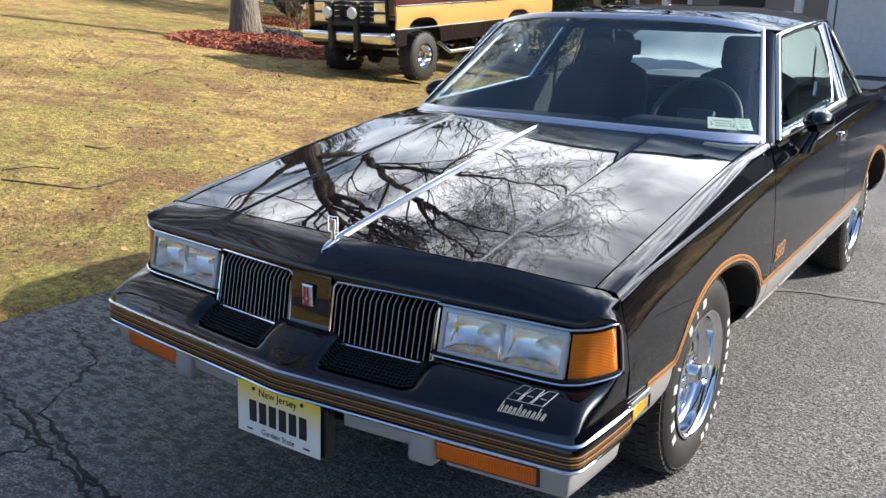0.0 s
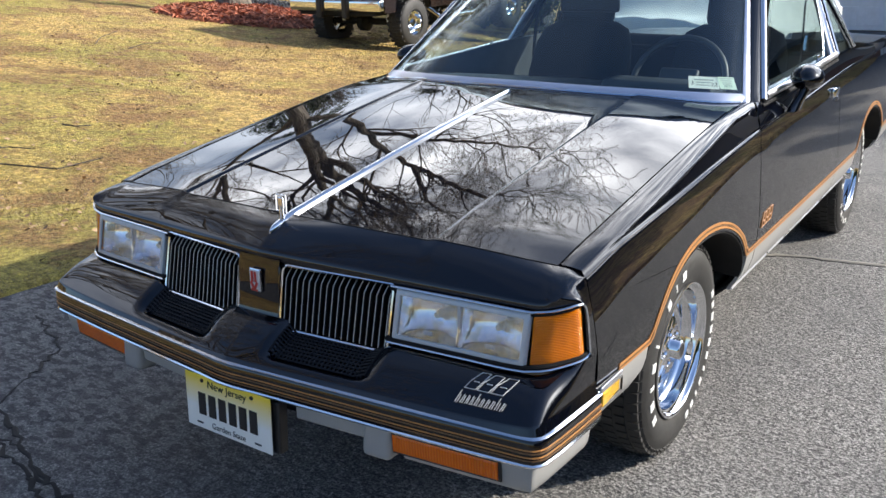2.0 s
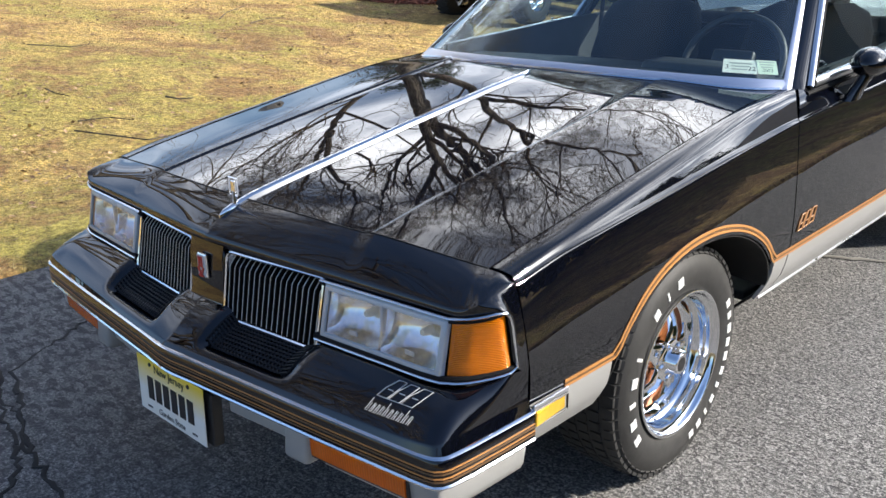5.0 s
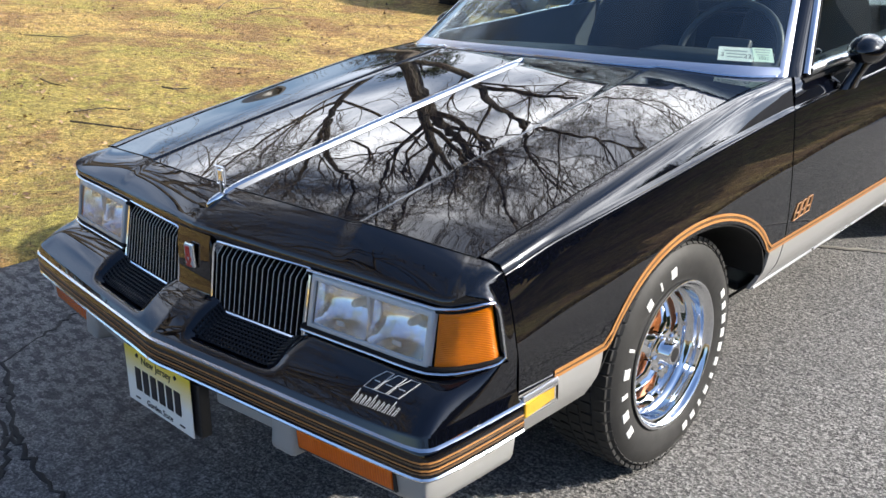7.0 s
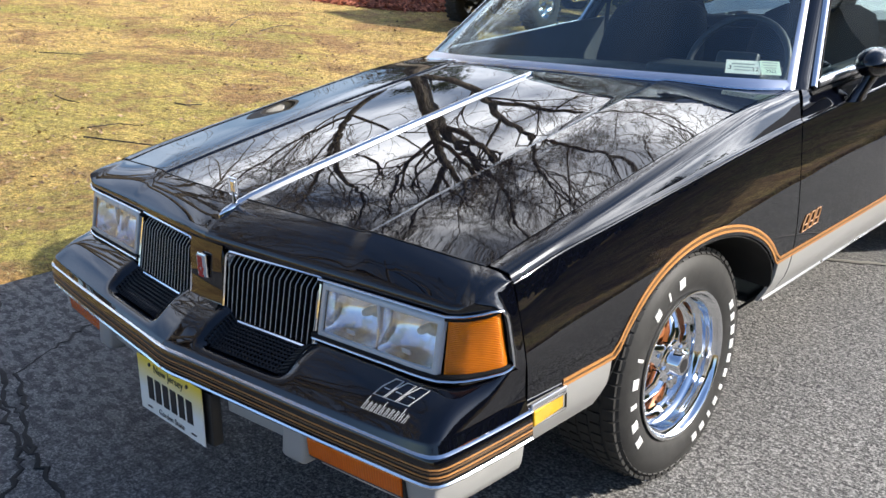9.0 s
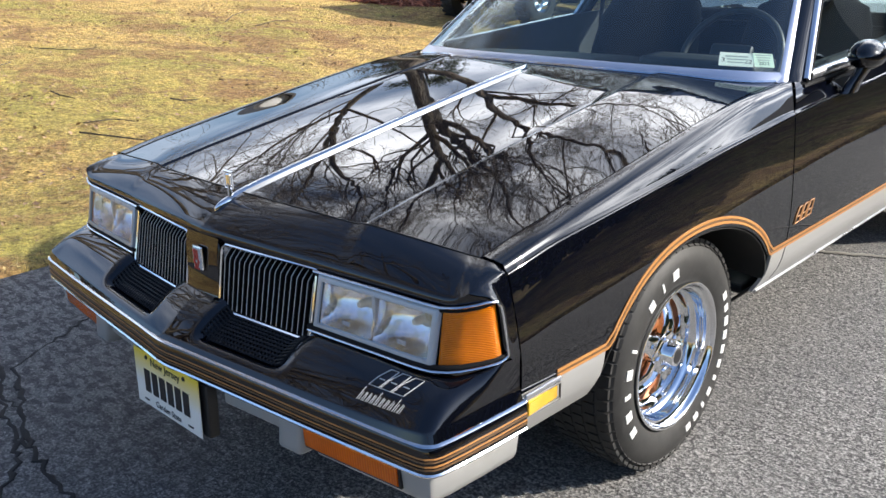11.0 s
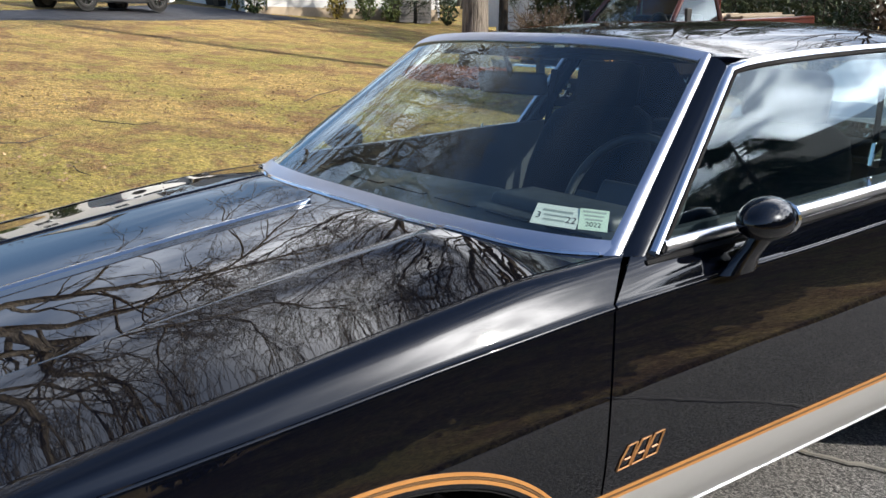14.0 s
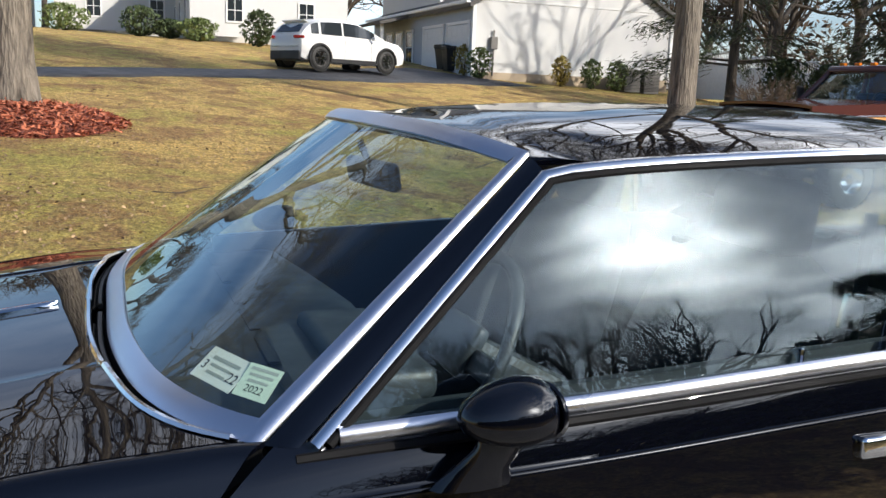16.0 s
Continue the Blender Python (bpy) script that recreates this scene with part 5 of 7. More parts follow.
STATIONS = sorted(set(steps(0, 0.4, 56) + steps(0.4, 1.0, 72)))


def fascia_point(u, v):
    """From the lamps (v = 0) down to the shelf (0.86) and out to the bead (1)."""
    a, b = line_point(LOW_LINE, u), line_point(SHELF_LINE, u)
    if v <= 0.86:
        w = v / 0.86
        p = a.lerp(b, w)
        p.z += 0.010 * math.sin(math.pi * w) * smooth01((0.78 - u) / 0.2)
        return p - Vector((0, 0, 0.030 * scoop(p.x, v)))
    c = Vector((b.x + 0.003 + 0.007 * smooth01((u - 0.5) / 0.15), b.y - 0.007 * (1 - smooth01((u - 0.55) / 0.15)), 0.5215))
    return b.lerp(c, (v - 0.86) / 0.14)


def build_fascia():
    """Black shelf from the lamps down and out to the bumper."""
    rows = [mirrored([fascia_point(u, v) for u in STATIONS]) for v in steps(0, 0.84, 18) + [0.855, 0.865, 0.90, 0.95, 1.0]]
    part("front_fascia", thick(loft(rows), 0.005), black_paint, car, smooth=True, angle=80)


build_fascia()


TURN = 6.8 / 12  # station at which the nose's front edge turns to its side


def build_header():
    """Painted nose between the hood's front gap and the lamps, with its sides."""
    rows = []
    for v in steps(0, 1, 12):
        row = []
        for u in STATIONS:
            lip = line_point(LIP_LINE, u)
            if u < TURN:
                xa = lip.x / line_point(LIP_LINE, TURN).x * 0.745
                a = Vector((xa, hood_front(xa) - 0.003, hood_z(xa, hood_front(xa))))
            else:
                q = (u - TURN) / (1 - TURN)
                c = crease(0.327)
                a = Vector((0.745, 0.319, hood_z(0.744, 0.322, 0))).lerp(Vector((c.x, 0.327, c.z)), q)
                a.z += 0.005 * math.sin(math.pi * q)
            p = a.lerp(lip, v)
            p.z += 0.005 * math.sin(math.pi * v) * (1 - smooth01((u - 0.45) / 0.2)) + 0.003 * math.sin(math.pi * v)
            row.append(p)
        rows.append(mirrored(row))
    # the lip: rounded over on the front, a crisp edge at the sides
    for v in (0.10, 0.24, 0.45, 0.7, 1.0):
        row = []
        for u in STATIONS:
            a, b = line_point(LIP_LINE, u), line_point(TOP_LINE, u)
            p = a.lerp(b, v)
            out = 0.004 * math.sin(math.pi * min(1, v * 1.15)) * (1 - smooth01((u - 0.42) / 0.10))
            side = 0.004 * math.sin(math.pi * v) * smooth01((u - 0.5) / 0.15)
            row.append(p + Vector((side, -out, 0)))
        rows.append(mirrored(row))
    part("nose_panel", thick(loft(rows), 0.006), black_paint, car, smooth=True, angle=50)
    # side sheet below the lamp, behind the fascia's edge
    for s in (1, -1):
        rows = [[(s * (side_x(y, z) - 0.006), y, z) for z in steps(0.545, 0.618, 5)] for y in steps(0.318, 0.3275, 2)]
        part("corner_panel", thick(loft(rows), 0.004), black_paint, car, smooth=True)
        # unseen black boxes added to stop light showing through the nose gaps
        part("gap_backing", box((0.02, 0.09, 0.22), (s * 0.790, 0.350, 0.655)), flat_black, car)
    part("gap_backing", box((1.5, 0.02, 0.14), (0, 0.42, 0.70)), flat_black, car)
    # panel between the grilles
    rows = []
    for z, y in ((0.752, 0.134), (0.72, 0.126), (0.66, 0.122), (0.62, 0.120), (0.606, 0.114), (0.600, 0.095)):
        rows.append([(x, y + 0.004 * (abs(x) / 0.1) ** 2, z) for x in steps(-0.070, 0.070, 12)])
    part("grille_divider", thick(loft(rows), 0.02), black_paint, car, smooth=True)
    b = box((0.038, 0.008, 0.062), (0, 0.1185, 0.693), 0.003)
    badge = part("emblem", b, chrome, car, "small upright emblem, bright with a red device")
    part("emblem_field", box((0.030, 0.004, 0.054), (0, 0.1135, 0.693), 0.001), silver_letter, badge)
    for s in (-1, 1):
        part("emblem_bar", box((0.007, 0.003, 0.028), (s * 0.0055, 0.1110, 0.704)), red_enamel, badge)
        part("emblem_bar", box((0.007, 0.003, 0.022), (s * 0.006, 0.1110, 0.680), rot=(0, s * 28, 0)), red_enamel, badge)
    part("emblem_bar", box((0.022, 0.003, 0.005), (0, 0.1110, 0.6685)), red_enamel, badge)


build_header()


def grille_y(x, z):
    t = (z - 0.606) / 0.136
    return curve(LAMP_LOW, abs(x)) * (1 - t) + curve(LAMP_TOP, abs(x)) * t + 0.012


def build_grille(s):
    root = empty("grille")
    root.parent = car
    x0, x1, z0, z1 = 0.074, 0.394, 0.579, 0.740
    r = 0.018

    def corner_loop(inset):
        pts = []
        for cx, cz, a0 in ((x1 - r * 0.4, z1 - r * 0.4, 0), (x0 + r, z1 - r, 90), (x0 + r, z0 + r, 180), (x1 - r, z0 + r, 270)):
            rr = r * 0.4 if a0 == 0 else r
            for k in range(5):
                t = radians(a0 + 90 * k / 4)
                x, z = cx + (rr - inset) * math.cos(t), cz + (rr - inset) * math.sin(t)
                pts.append((s * x, grille_y(x, z) - 0.010, z))
        return pts

    part("grille_frame", tube(corner_loop(0.0), 0.0042, 6, closed=True), chrome, root, "bright grille surround", smooth=True)
    rows = [[(s * x, grille_y(x, z) + 0.035, z) for z in (z0, z1)] for x in steps(x0, x1, 4)]
    part("grille_backing", thick(loft(rows), 0.004), flat_black, root)
    n = 18
    bar = bmesh.new()
    for k in range(n):
        x = x0 + 0.011 + (x1 - x0 - 0.020) * k / (n - 1)
        prof = []
        for z in (z0 + 0.006, z0 + 0.04, 0.66, 0.70, z1 - 0.032, z1 - 0.018, z1 - 0.008):
            back = 0.022 * max(0, (z - (z1 - 0.034)) / 0.026) ** 1.5
            prof.append((z, grille_y(x, z) - 0.008 + back))
        rows = [[(s * (x - 0.0040), y + 0.034, z), (s * (x - 0.0040), y + 0.002, z), (s * (x - 0.002), y, z), (s * (x + 0.002), y, z), (s * (x + 0.0040), y + 0.002, z), (s * (x + 0.0040), y + 0.034, z)] for z, y in prof]
        ob = part("grille_bar", loft(rows, caps=True), grille_black, root)
        rows = [[(s * (x - 0.0013), y - 0.0002, z), (s * (x - 0.0005), y - 0.0012, z), (s * (x + 0.0005), y - 0.0012, z), (s * (x + 0.0013), y - 0.0002, z)] for z, y in prof]
        part("bar_edge", loft(rows, caps=True), edge_silver, ob, "thin bright edge")
    # mesh ramp in the hollow
    m = bmesh.new()

    def ramp_point(x, v):
        u = float(np.interp(x, [p[0] for p in LOW_LINE], steps(0, 1, len(LOW_LINE) - 1)))
        p = fascia_point(u, v)
        return (s * p.x, p.y, p.z + 0.003)

    for k in range(26):
        x = 0.112 + 0.272 * k / 25
        tube([ramp_point(x, v) for v in (0.02, 0.2, 0.4, 0.60)], 0.0026, 4, bm=m)
    for v in steps(0.05, 0.57, 8):
        tube([ramp_point(x, v) for x in steps(0.11, 0.386, 8)], 0.0026, 4, bm=m)
    part("lower_mesh", m, mesh_black, root, "black mesh below the grille")


for s in (1, -1):
    build_grille(s)


def lamp_bowl_mat():
    m = Mat("lamp_reflector").set(metal=0.96, rough=0.10)
    # tan blotches put brownish reflections into the base colour
    m.base(m.mix(m.ramp(m.noise(26, 3), (0.52, 0.0), (0.60, 1.0)), (0.97, 0.97, 0.98), (0.84, 0.78, 0.62)))
    w = m.node("TexWave", Scale=75.0, Distortion=0.6)
    w.wave_type, w.bands_direction = "BANDS", "X"
    m.link(m.coords(), w.inputs["Vector"])
    return m.bump(w.outputs[0], 0.14, 0.001).m


reflector = lamp_bowl_mat()
rim_grey = plain("lens_edge", (0.42, 0.45, 0.48), 0.3, coat=0.6)
bulb_glass = plain("frosted_bulb", (0.75, 0.72, 0.60), 0.2)


def lamp_glass_mat():
    m = Mat("headlamp_lens")
    nt = m.nt
    nt.nodes.remove(m.b)
    out = [n for n in nt.nodes if n.type == "OUTPUT_MATERIAL"][0]
    tr = m.node("BsdfTransparent", Color=(0.93, 0.95, 0.97, 1))
    df = m.node("BsdfDiffuse", Color=(0.86, 0.88, 0.92, 1))
    gl = m.node("BsdfGlossy", Roughness=0.03)
    face = m.node("LayerWeight", Blend=0.5)
    shine = m.math("ADD", m.math("MULTIPLY", m.math("POWER", face.outputs["Facing"], 4.5), 0.9), 0.06)
    m1 = nt.nodes.new("ShaderNodeMixShader")
    m2 = nt.nodes.new("ShaderNodeMixShader")
    w = m.node("TexWave", Scale=38.0, Distortion=0.4)
    w.wave_type, w.bands_direction = "BANDS", "X"
    m.link(m.coords(), w.inputs["Vector"])
    m.link(m.ramp(w.outputs[0], (0.2, 0.02), (0.9, 0.07)), m1.inputs[0])
    m.link(tr.outputs[0], m1.inputs[1])
    m.link(df.outputs[0], m1.inputs[2])
    m.link(shine, m2.inputs[0])
    m.link(m1.outputs[0], m2.inputs[1])
    m.link(gl.outputs[0], m2.inputs[2])
    m.link(m2.outputs[0], out.inputs[0])
    return m.m


lamp_lens = lamp_glass_mat()


def lamp_face(x, z):
    """Depth of the lamp faces: bottom and top lines of the nose."""
    t = (z - 0.606) / 0.136
    return curve(LAMP_LOW, x) * (1 - t) + curve(LAMP_TOP, x) * t


def corner_point(u, z):
    """Point on the wrap-round corner lamp; u from its inner edge to its rear end."""
    t = (z - 0.606) / 0.136
    a = plan_point([(0.752, 0.184), (0.768, 0.192), (0.790, 0.212), (0.815, 0.245), (0.832, 0.272), (0.837, 0.288)], u)
    b = plan_point([(0.748, 0.211), (0.768, 0.215), (0.785, 0.222), (0.808, 0.240), (0.824, 0.258), (0.829, 0.272)], u)
    return Vector((a[0] * (1 - t) + b[0] * t, a[1] * (1 - t) + b[1] * t, z))


def plan_point(table, u):
    """Point at a share u of a plan line, by length."""
    L = [0.0]
    for a, b in zip(table, table[1:]):
        L.append(L[-1] + math.dist(a, b))
    return tuple(float(np.interp(u * L[-1], L, [p[i] for p in table])) for i in range(2))


def build_headlamp(s):
    root = empty("headlamp")
    root.parent = car
    z0, z1 = 0.620, 0.731
    bucket = [[(s * x, lamp_face(x, z) + 0.075, z) for z in (z0 - 0.01, z1 + 0.006)] for x in steps(0.404, 0.752, 6)]
    part("lamp_bucket", thick(loft(bucket), 0.004), flat_black, root)
    for xc in (0.494, 0.652):
        rows = []
        for a in steps(-1, 1, 22):
            x = xc + 0.0755 * a
            row = []
            for b in steps(-1, 1, 16):
                z = 0.6755 + 0.0505 * b
                bowl = 0.046 * max(0.0, 1 - 0.62 * a * a - 0.42 * b * b)
                wall = min(1, (1 - abs(a)) * 14, (1 - abs(b)) * 10)
                row.append((s * x, lamp_face(x, z) + 0.004 + (0.012 + bowl) * wall, z))
            rows.append(row)
        part("reflector", thick(loft(rows), 0.003), reflector, root, "mirrored lamp bowl", smooth=True)
        part("bulb_cap", revolve([(-0.012, 0.0), (-0.011, 0.007), (0.0, 0.010), (0.022, 0.010)], 14, "y", at=(s * xc, lamp_face(xc, 0.68) + 0.046, 0.674)), bulb_glass, root, "small frosted bulb", smooth=True)
        # moulded block low in the lens
        part("aim_pad", box((0.024, 0.004, 0.010), (s * (xc + 0.004), lamp_face(xc, 0.648) + 0.001, 0.645), 0.001), rim_grey, root)
    part("lamp_divider", box((0.009, 0.016, 0.100), (s * 0.573, lamp_face(0.573, 0.677) + 0.010, 0.677), 0.002), rim_grey, root)
    rows = [[(s * x, lamp_face(x, z) - 0.004, z) for z in steps(z0, z1, 6)] for x in steps(0.409, 0.740, 14)]
    ob = part("lens", thick(loft(rows), 0.003), lamp_lens, root, "clear fluted headlamp glass", smooth=True)
    ob.visible_shadow = False
    # frosted border round the lens

    def ring(inset):
        xs, zs = (0.409 + inset, 0.742 - inset), (z0 - 0.002 + inset, z1 + 0.002 - inset)
        pts = [(x, zs[1]) for x in steps(xs[0], xs[1], 8)] + [(xs[1], z) for z in (0.705, 0.675, 0.645)] + [(x, zs[0]) for x in steps(xs[1], xs[0], 8)] + [(xs[0], z) for z in (0.645, 0.675, 0.705)]
        return pts

    rows = []
    for inset, off in ((-0.002, 0.004), (-0.001, -0.006), (0.003, -0.0085), (0.011, -0.0075), (0.012, -0.003)):
        rows.append([(s * x, lamp_face(x, z) + off, z) for x, z in ring(inset)])
    part("lens_rim", loft(rows, wrap=True), rim_grey, root, "frosted grey border of the lens", smooth=True)
    # wrap-round amber corner lamp
    zz = steps(0.621, 0.738, 10)
    rows = []
    for i, u in enumerate(steps(0, 1, 18)):
        row = []
        for k, z in enumerate(zz):
            lift = 0.012 * u * k / 10
            p = corner_point(u, z + lift)
            o = 0.004 * min(1, i, 18 - i, k, 10 - k)
            row.append((s * (p.x + o * 0.7), p.y - o * 0.7, p.z))
        rows.append(row)
    part("corner_lamp", thick(loft(rows), 0.012), amber, root, "wrap-round amber corner lamp with fine ribs", smooth=True)
    # bright lines above, below and behind, with a dark gasket inside
    top = [Vector((x, curve(LAMP_TOP, x) - 0.007, 0.7385)) for x in steps(0.392, 0.745, 16)]
    top += [corner_point(u, 0.7405 + 0.020 * u**1.3) + Vector((0.004, -0.007, 0)) for u in (0.15, 0.32, 0.5, 0.68, 0.84)]
    end = [corner_point(1, 0.752) + Vector((0.006, -0.002, 0.003)), corner_point(1, 0.742) + Vector((0.008, 0.006, 0))]
    end += [corner_point(1, z) + Vector((0.009, 0.008, 0)) for z in (0.72, 0.70, 0.66, 0.64, 0.632)]
    low = [corner_point(u, 0.6115 + 0.014 * u**1.5) + Vector((0.005, -0.006, 0)) for u in (0.97, 0.85, 0.68, 0.5, 0.32, 0.15)]
    low += [Vector((x, curve(LAMP_LOW, x) - 0.007, 0.6105)) for x in steps(0.745, 0.396, 16)]
    pts = [Vector((s * p.x, p.y, p.z)) for p in top + end + low]
    part("lamp_trim", tube(pts, 0.0042, 8, flat=0.8), chrome, root, "bright lamp surround", smooth=True)
    inner = [Vector((s * (p.x - 0.004), p.y + 0.004, p.z + d)) for line, d in ((top, -0.007), (end, 0.0), (low, 0.007)) for p in line]
    part("lamp_gasket", tube(inner, 0.0055, 6), rubber, root, smooth=True)


for s in (1, -1):
    build_headlamp(s)


def side_marker(s):
    ob = part("side_marker", box((0.012, 0.108, 0.034), (s * 0.8555, 0.388, 0.5005), 0.003, rot=(0, 0, s * 3)), yellow_lens, car, "yellow side marker lamp")
    part("marker_rim", tube([(s * 0.8575, 0.333, 0.482), (s * 0.862, 0.444, 0.482), (s * 0.862, 0.444, 0.519), (s * 0.8575, 0.333, 0.519)], 0.003, 5, closed=True), dark_plastic, ob)
    part("marker_trim", box((0.006, 0.12, 0.012), (s * 0.858, 0.392, 0.5265), 0.002), bright_trim, ob)


for s in (1, -1):
    side_marker(s)


def number_plate():
    m = Mat("plate_face").set(rough=0.4)
    sep = m.node("SeparateXYZ")
    m.link(m.coords(), sep.inputs[0])
    m.base(m.mix(m.ramp(m.math("ADD", m.math("MULTIPLY", sep.outputs[2], 6.56), 0.5), (0.42, 0.0), (0.95, 1.0)), (0.80, 0.80, 0.76), (0.85, 0.62, 0.05)))
    root = part("number_plate", box((0.305, 0.003, 0.152), (0, 0, 0), 0.0012), m.m, car, "yellow and white number plate with black bars")
    root.matrix_basis = pose(0, -0.013, 0.379, -2, 0, 0)
    for k in range(6):
        part("plate_bar", box((0.026, 0.002, 0.062), (-0.0925 + 0.037 * k, -0.0022, -0.004)), ink, root)
    for text, z, size, mat in (("New Jersey", 0.046, 0.030, ink), ("Garden State", -0.066, 0.023, ink)):
        cu = bpy.data.curves.new("caption", "FONT")
        cu.body, cu.size, cu.align_x, cu.extrude = text, size, "CENTER", 0.0004
        ob = bpy.data.objects.new("tmp", cu)
        scene.collection.objects.link(ob)
        me = bpy.data.meshes.new_from_object(ob.evaluated_get(bpy.context.evaluated_depsgraph_get()))
        bpy.data.objects.remove(ob)
        me.transform(pose(0, -0.0022, z, 90, 0, 0))
        put("caption", me, mat, root, text.lower() + " in black letters")
    for sx in (-1, 1):
        part("dash", box((0.022, 0.002, 0.004), (sx * 0.105, -0.0022, -0.060)), ink, root)
        part("bolt", revolve([(-0.003, 0.0), (-0.003, 0.005), (0, 0.006)], 10, "y", at=(sx * 0.089, -0.001, 0.062)), ink, root)
    part("plate_holder", box((0.34, 0.03, 0.14), (0, 0.025, -0.005), 0.005), dark_plastic, root)


number_plate()


def badge_bars(name, place, mat, parent, label, count=3, r=0.0013):
    """Slanted outlined lozenges laid on a surface: place(a, c) maps the unit field to it."""
    b = bmesh.new()
    for i in range(count):
        x0, x1 = i / count + 0.02, (i + 0.86) / count + 0.02
        loop = [(x0, 0.0), (x1, 0.0), (x1, 1.0), (x0 + 0.06, 1.0), (x0, 0.45)]
        tube([place(a, c) for a, c in loop], r, 4, closed=True, bm=b)
        tube([place(x0 + 0.08, 0.40), place(x1 - 0.06, 0.40)], r, 4, bm=b)
    return part(name, b, mat, parent, label)


def on_fascia(x, v):
    """A point just over the shelf below the lamps, at a half-width and a share of its fall."""
    u = float(np.interp(x, [p[0] for p in LOW_LINE], steps(0, 1, len(LOW_LINE) - 1)))
    for _ in range(6):
        u += (x - fascia_point(u, v).x) / 0.8
    return fascia_point(u, v) + Vector((0.0, -0.0012, 0.0016))


def model_badges():
    badge_bars("front_badge", lambda a, c: on_fascia(0.632 + 0.100 * a + 0.016 * c, 0.50 - 0.32 * c), silver_letter, car, "silver outlined badge shapes", r=0.0012)
    b = bmesh.new()
    for k in range(10):
        x = 0.628 + 0.0122 * k
        tube([on_fascia(x, 0.72), on_fascia(x + 0.004, 0.60 if k % 4 else 0.54)], 0.0009, 4, bm=b)
        tube([on_fascia(x + 0.0055, 0.72), on_fascia(x + 0.0075, 0.61)], 0.0008, 4, bm=b)
    part("badge_script", b, silver_letter, car, "row of small silver bars")

    def on_door(a, c):
        y, z = 1.600 + 0.128 * a + 0.024 * c, 0.588 + 0.044 * c + 0.006 * a
        return Vector((side_x(y, z) + 0.002, y + lean(y, z), z))

    badge_bars("door_badge", on_door, gold, car, "gold outlined badge shapes", r=0.0024)


model_badges()

# --- glasshouse ---
WS_LOW = [(0, 1.508, 1.006), (0.25, 1.511, 1.005), (0.40, 1.525, 1.004), (0.55, 1.553, 1.002), (0.66, 1.598, 0.999), (0.72, 1.642, 0.995), (0.768, 1.700, 0.990)]
WS_TOP = [(0, 2.040, 1.417), (0.2, 2.050, 1.415), (0.40, 2.084, 1.406), (0.52, 2.120, 1.391), (0.602, 2.163, 1.374)]


def along(table, u):
    """Point at a share u of the half line of (x, y, z)."""
    x = u * table[-1][0]
    return Vector((x, curve([(p[0], p[1]) for p in table], x), curve([(p[0], p[2]) for p in table], x)))


def ws_point(u, v):
    """u from -1 to 1 across, v from the bottom to the top."""
    a, b = along(WS_LOW, abs(u)), along(WS_TOP, abs(u))
    p = a.lerp(b, v)
    p.x *= 1 if u >= 0 else -1
    bow = 0.007 * math.sin(math.pi * v) * (1 - abs(u) ** 3)
    return p + Vector((0, -0.6 * bow, 0.75 * bow))


def build_windshield():
    rows = [[ws_point(u, v) for u in steps(-0.985, 0.985, 40)] for v in steps(0.02, 0.985, 20)]
    ob = part("windshield", loft(rows), windshield_glass, car, "tinted curved windshield", smooth=True)
    ob.visible_shadow = False

    def band(name, edge, inner, lift, mat):
        rr = []
        for a, b in zip(edge, inner):
            n = Vector((0, -0.6, 0.75))
            rr.append([a + n * 0.002, a + n * lift, a.lerp(b, 0.5) + n * (lift + 0.004), b + n * lift, b + n * 0.001])
        return part(name, loft(rr), mat, car, "bright windshield moulding", smooth=True)

    us = steps(-1, 1, 60)
    band("lower_moulding", [ws_point(u, -0.004) for u in us], [ws_point(u * 0.985, 0.058) for u in us], 0.006, bright_trim)
    band("upper_moulding", [ws_point(u, 1.01) for u in us], [ws_point(u * 0.97, 0.955) for u in us], 0.006, bright_trim)
    for s in (1, -1):
        vs = steps(-0.01, 1.0, 24)
        band("pillar_moulding", [ws_point(s * 1.0, v) for v in vs], [ws_point(s * 0.976, v) for v in vs], 0.007, bright_trim)
    # dark band of the cowl in the gap behind the hood
    rows = []
    for u in steps(-1, 1, 40):
        p = ws_point(u, 0.0)
        q = Vector((p.x, hood_rear(min(0.75, abs(p.x))) - 0.03, p.z - 0.04))
        rows.append([p, p - Vector((0, 0.002, 0.035)), q - Vector((0, 0, 0.03))])
    part("cowl", loft(rows), flat_black, car, smooth=True)
    # wipers lying in the gap
    for x0, x1 in ((-0.60, -0.05), (0.02, 0.55)):
        pts = []
        for x in steps(x0, x1, 8):
            p = ws_point(x / 0.76, 0.0)
            pts.append(p + Vector((0, -0.018, -0.012)))
        arm = part("wiper", tube(pts, 0.007, 6), dark_plastic, car, "black wiper arm and blade")
        part("blade", tube([q + Vector((0, -0.012, -0.004)) for q in pts[1:]], 0.005, 4), rubber, arm)


build_windshield()

ROOF_SIDE = [(2.163, 0.640, 1.358), (2.30, 0.640, 1.372), (2.46, 0.637, 1.382), (2.85, 0.628, 1.398), (3.05, 0.622, 1.400), (3.25, 0.618, 1.392), (3.40, 0.62, 1.36)]


def roof_side(y):
    return Vector((curve([(a, b) for a, b, _ in ROOF_SIDE], y), y, curve([(a, c) for a, _, c in ROOF_SIDE], y)))


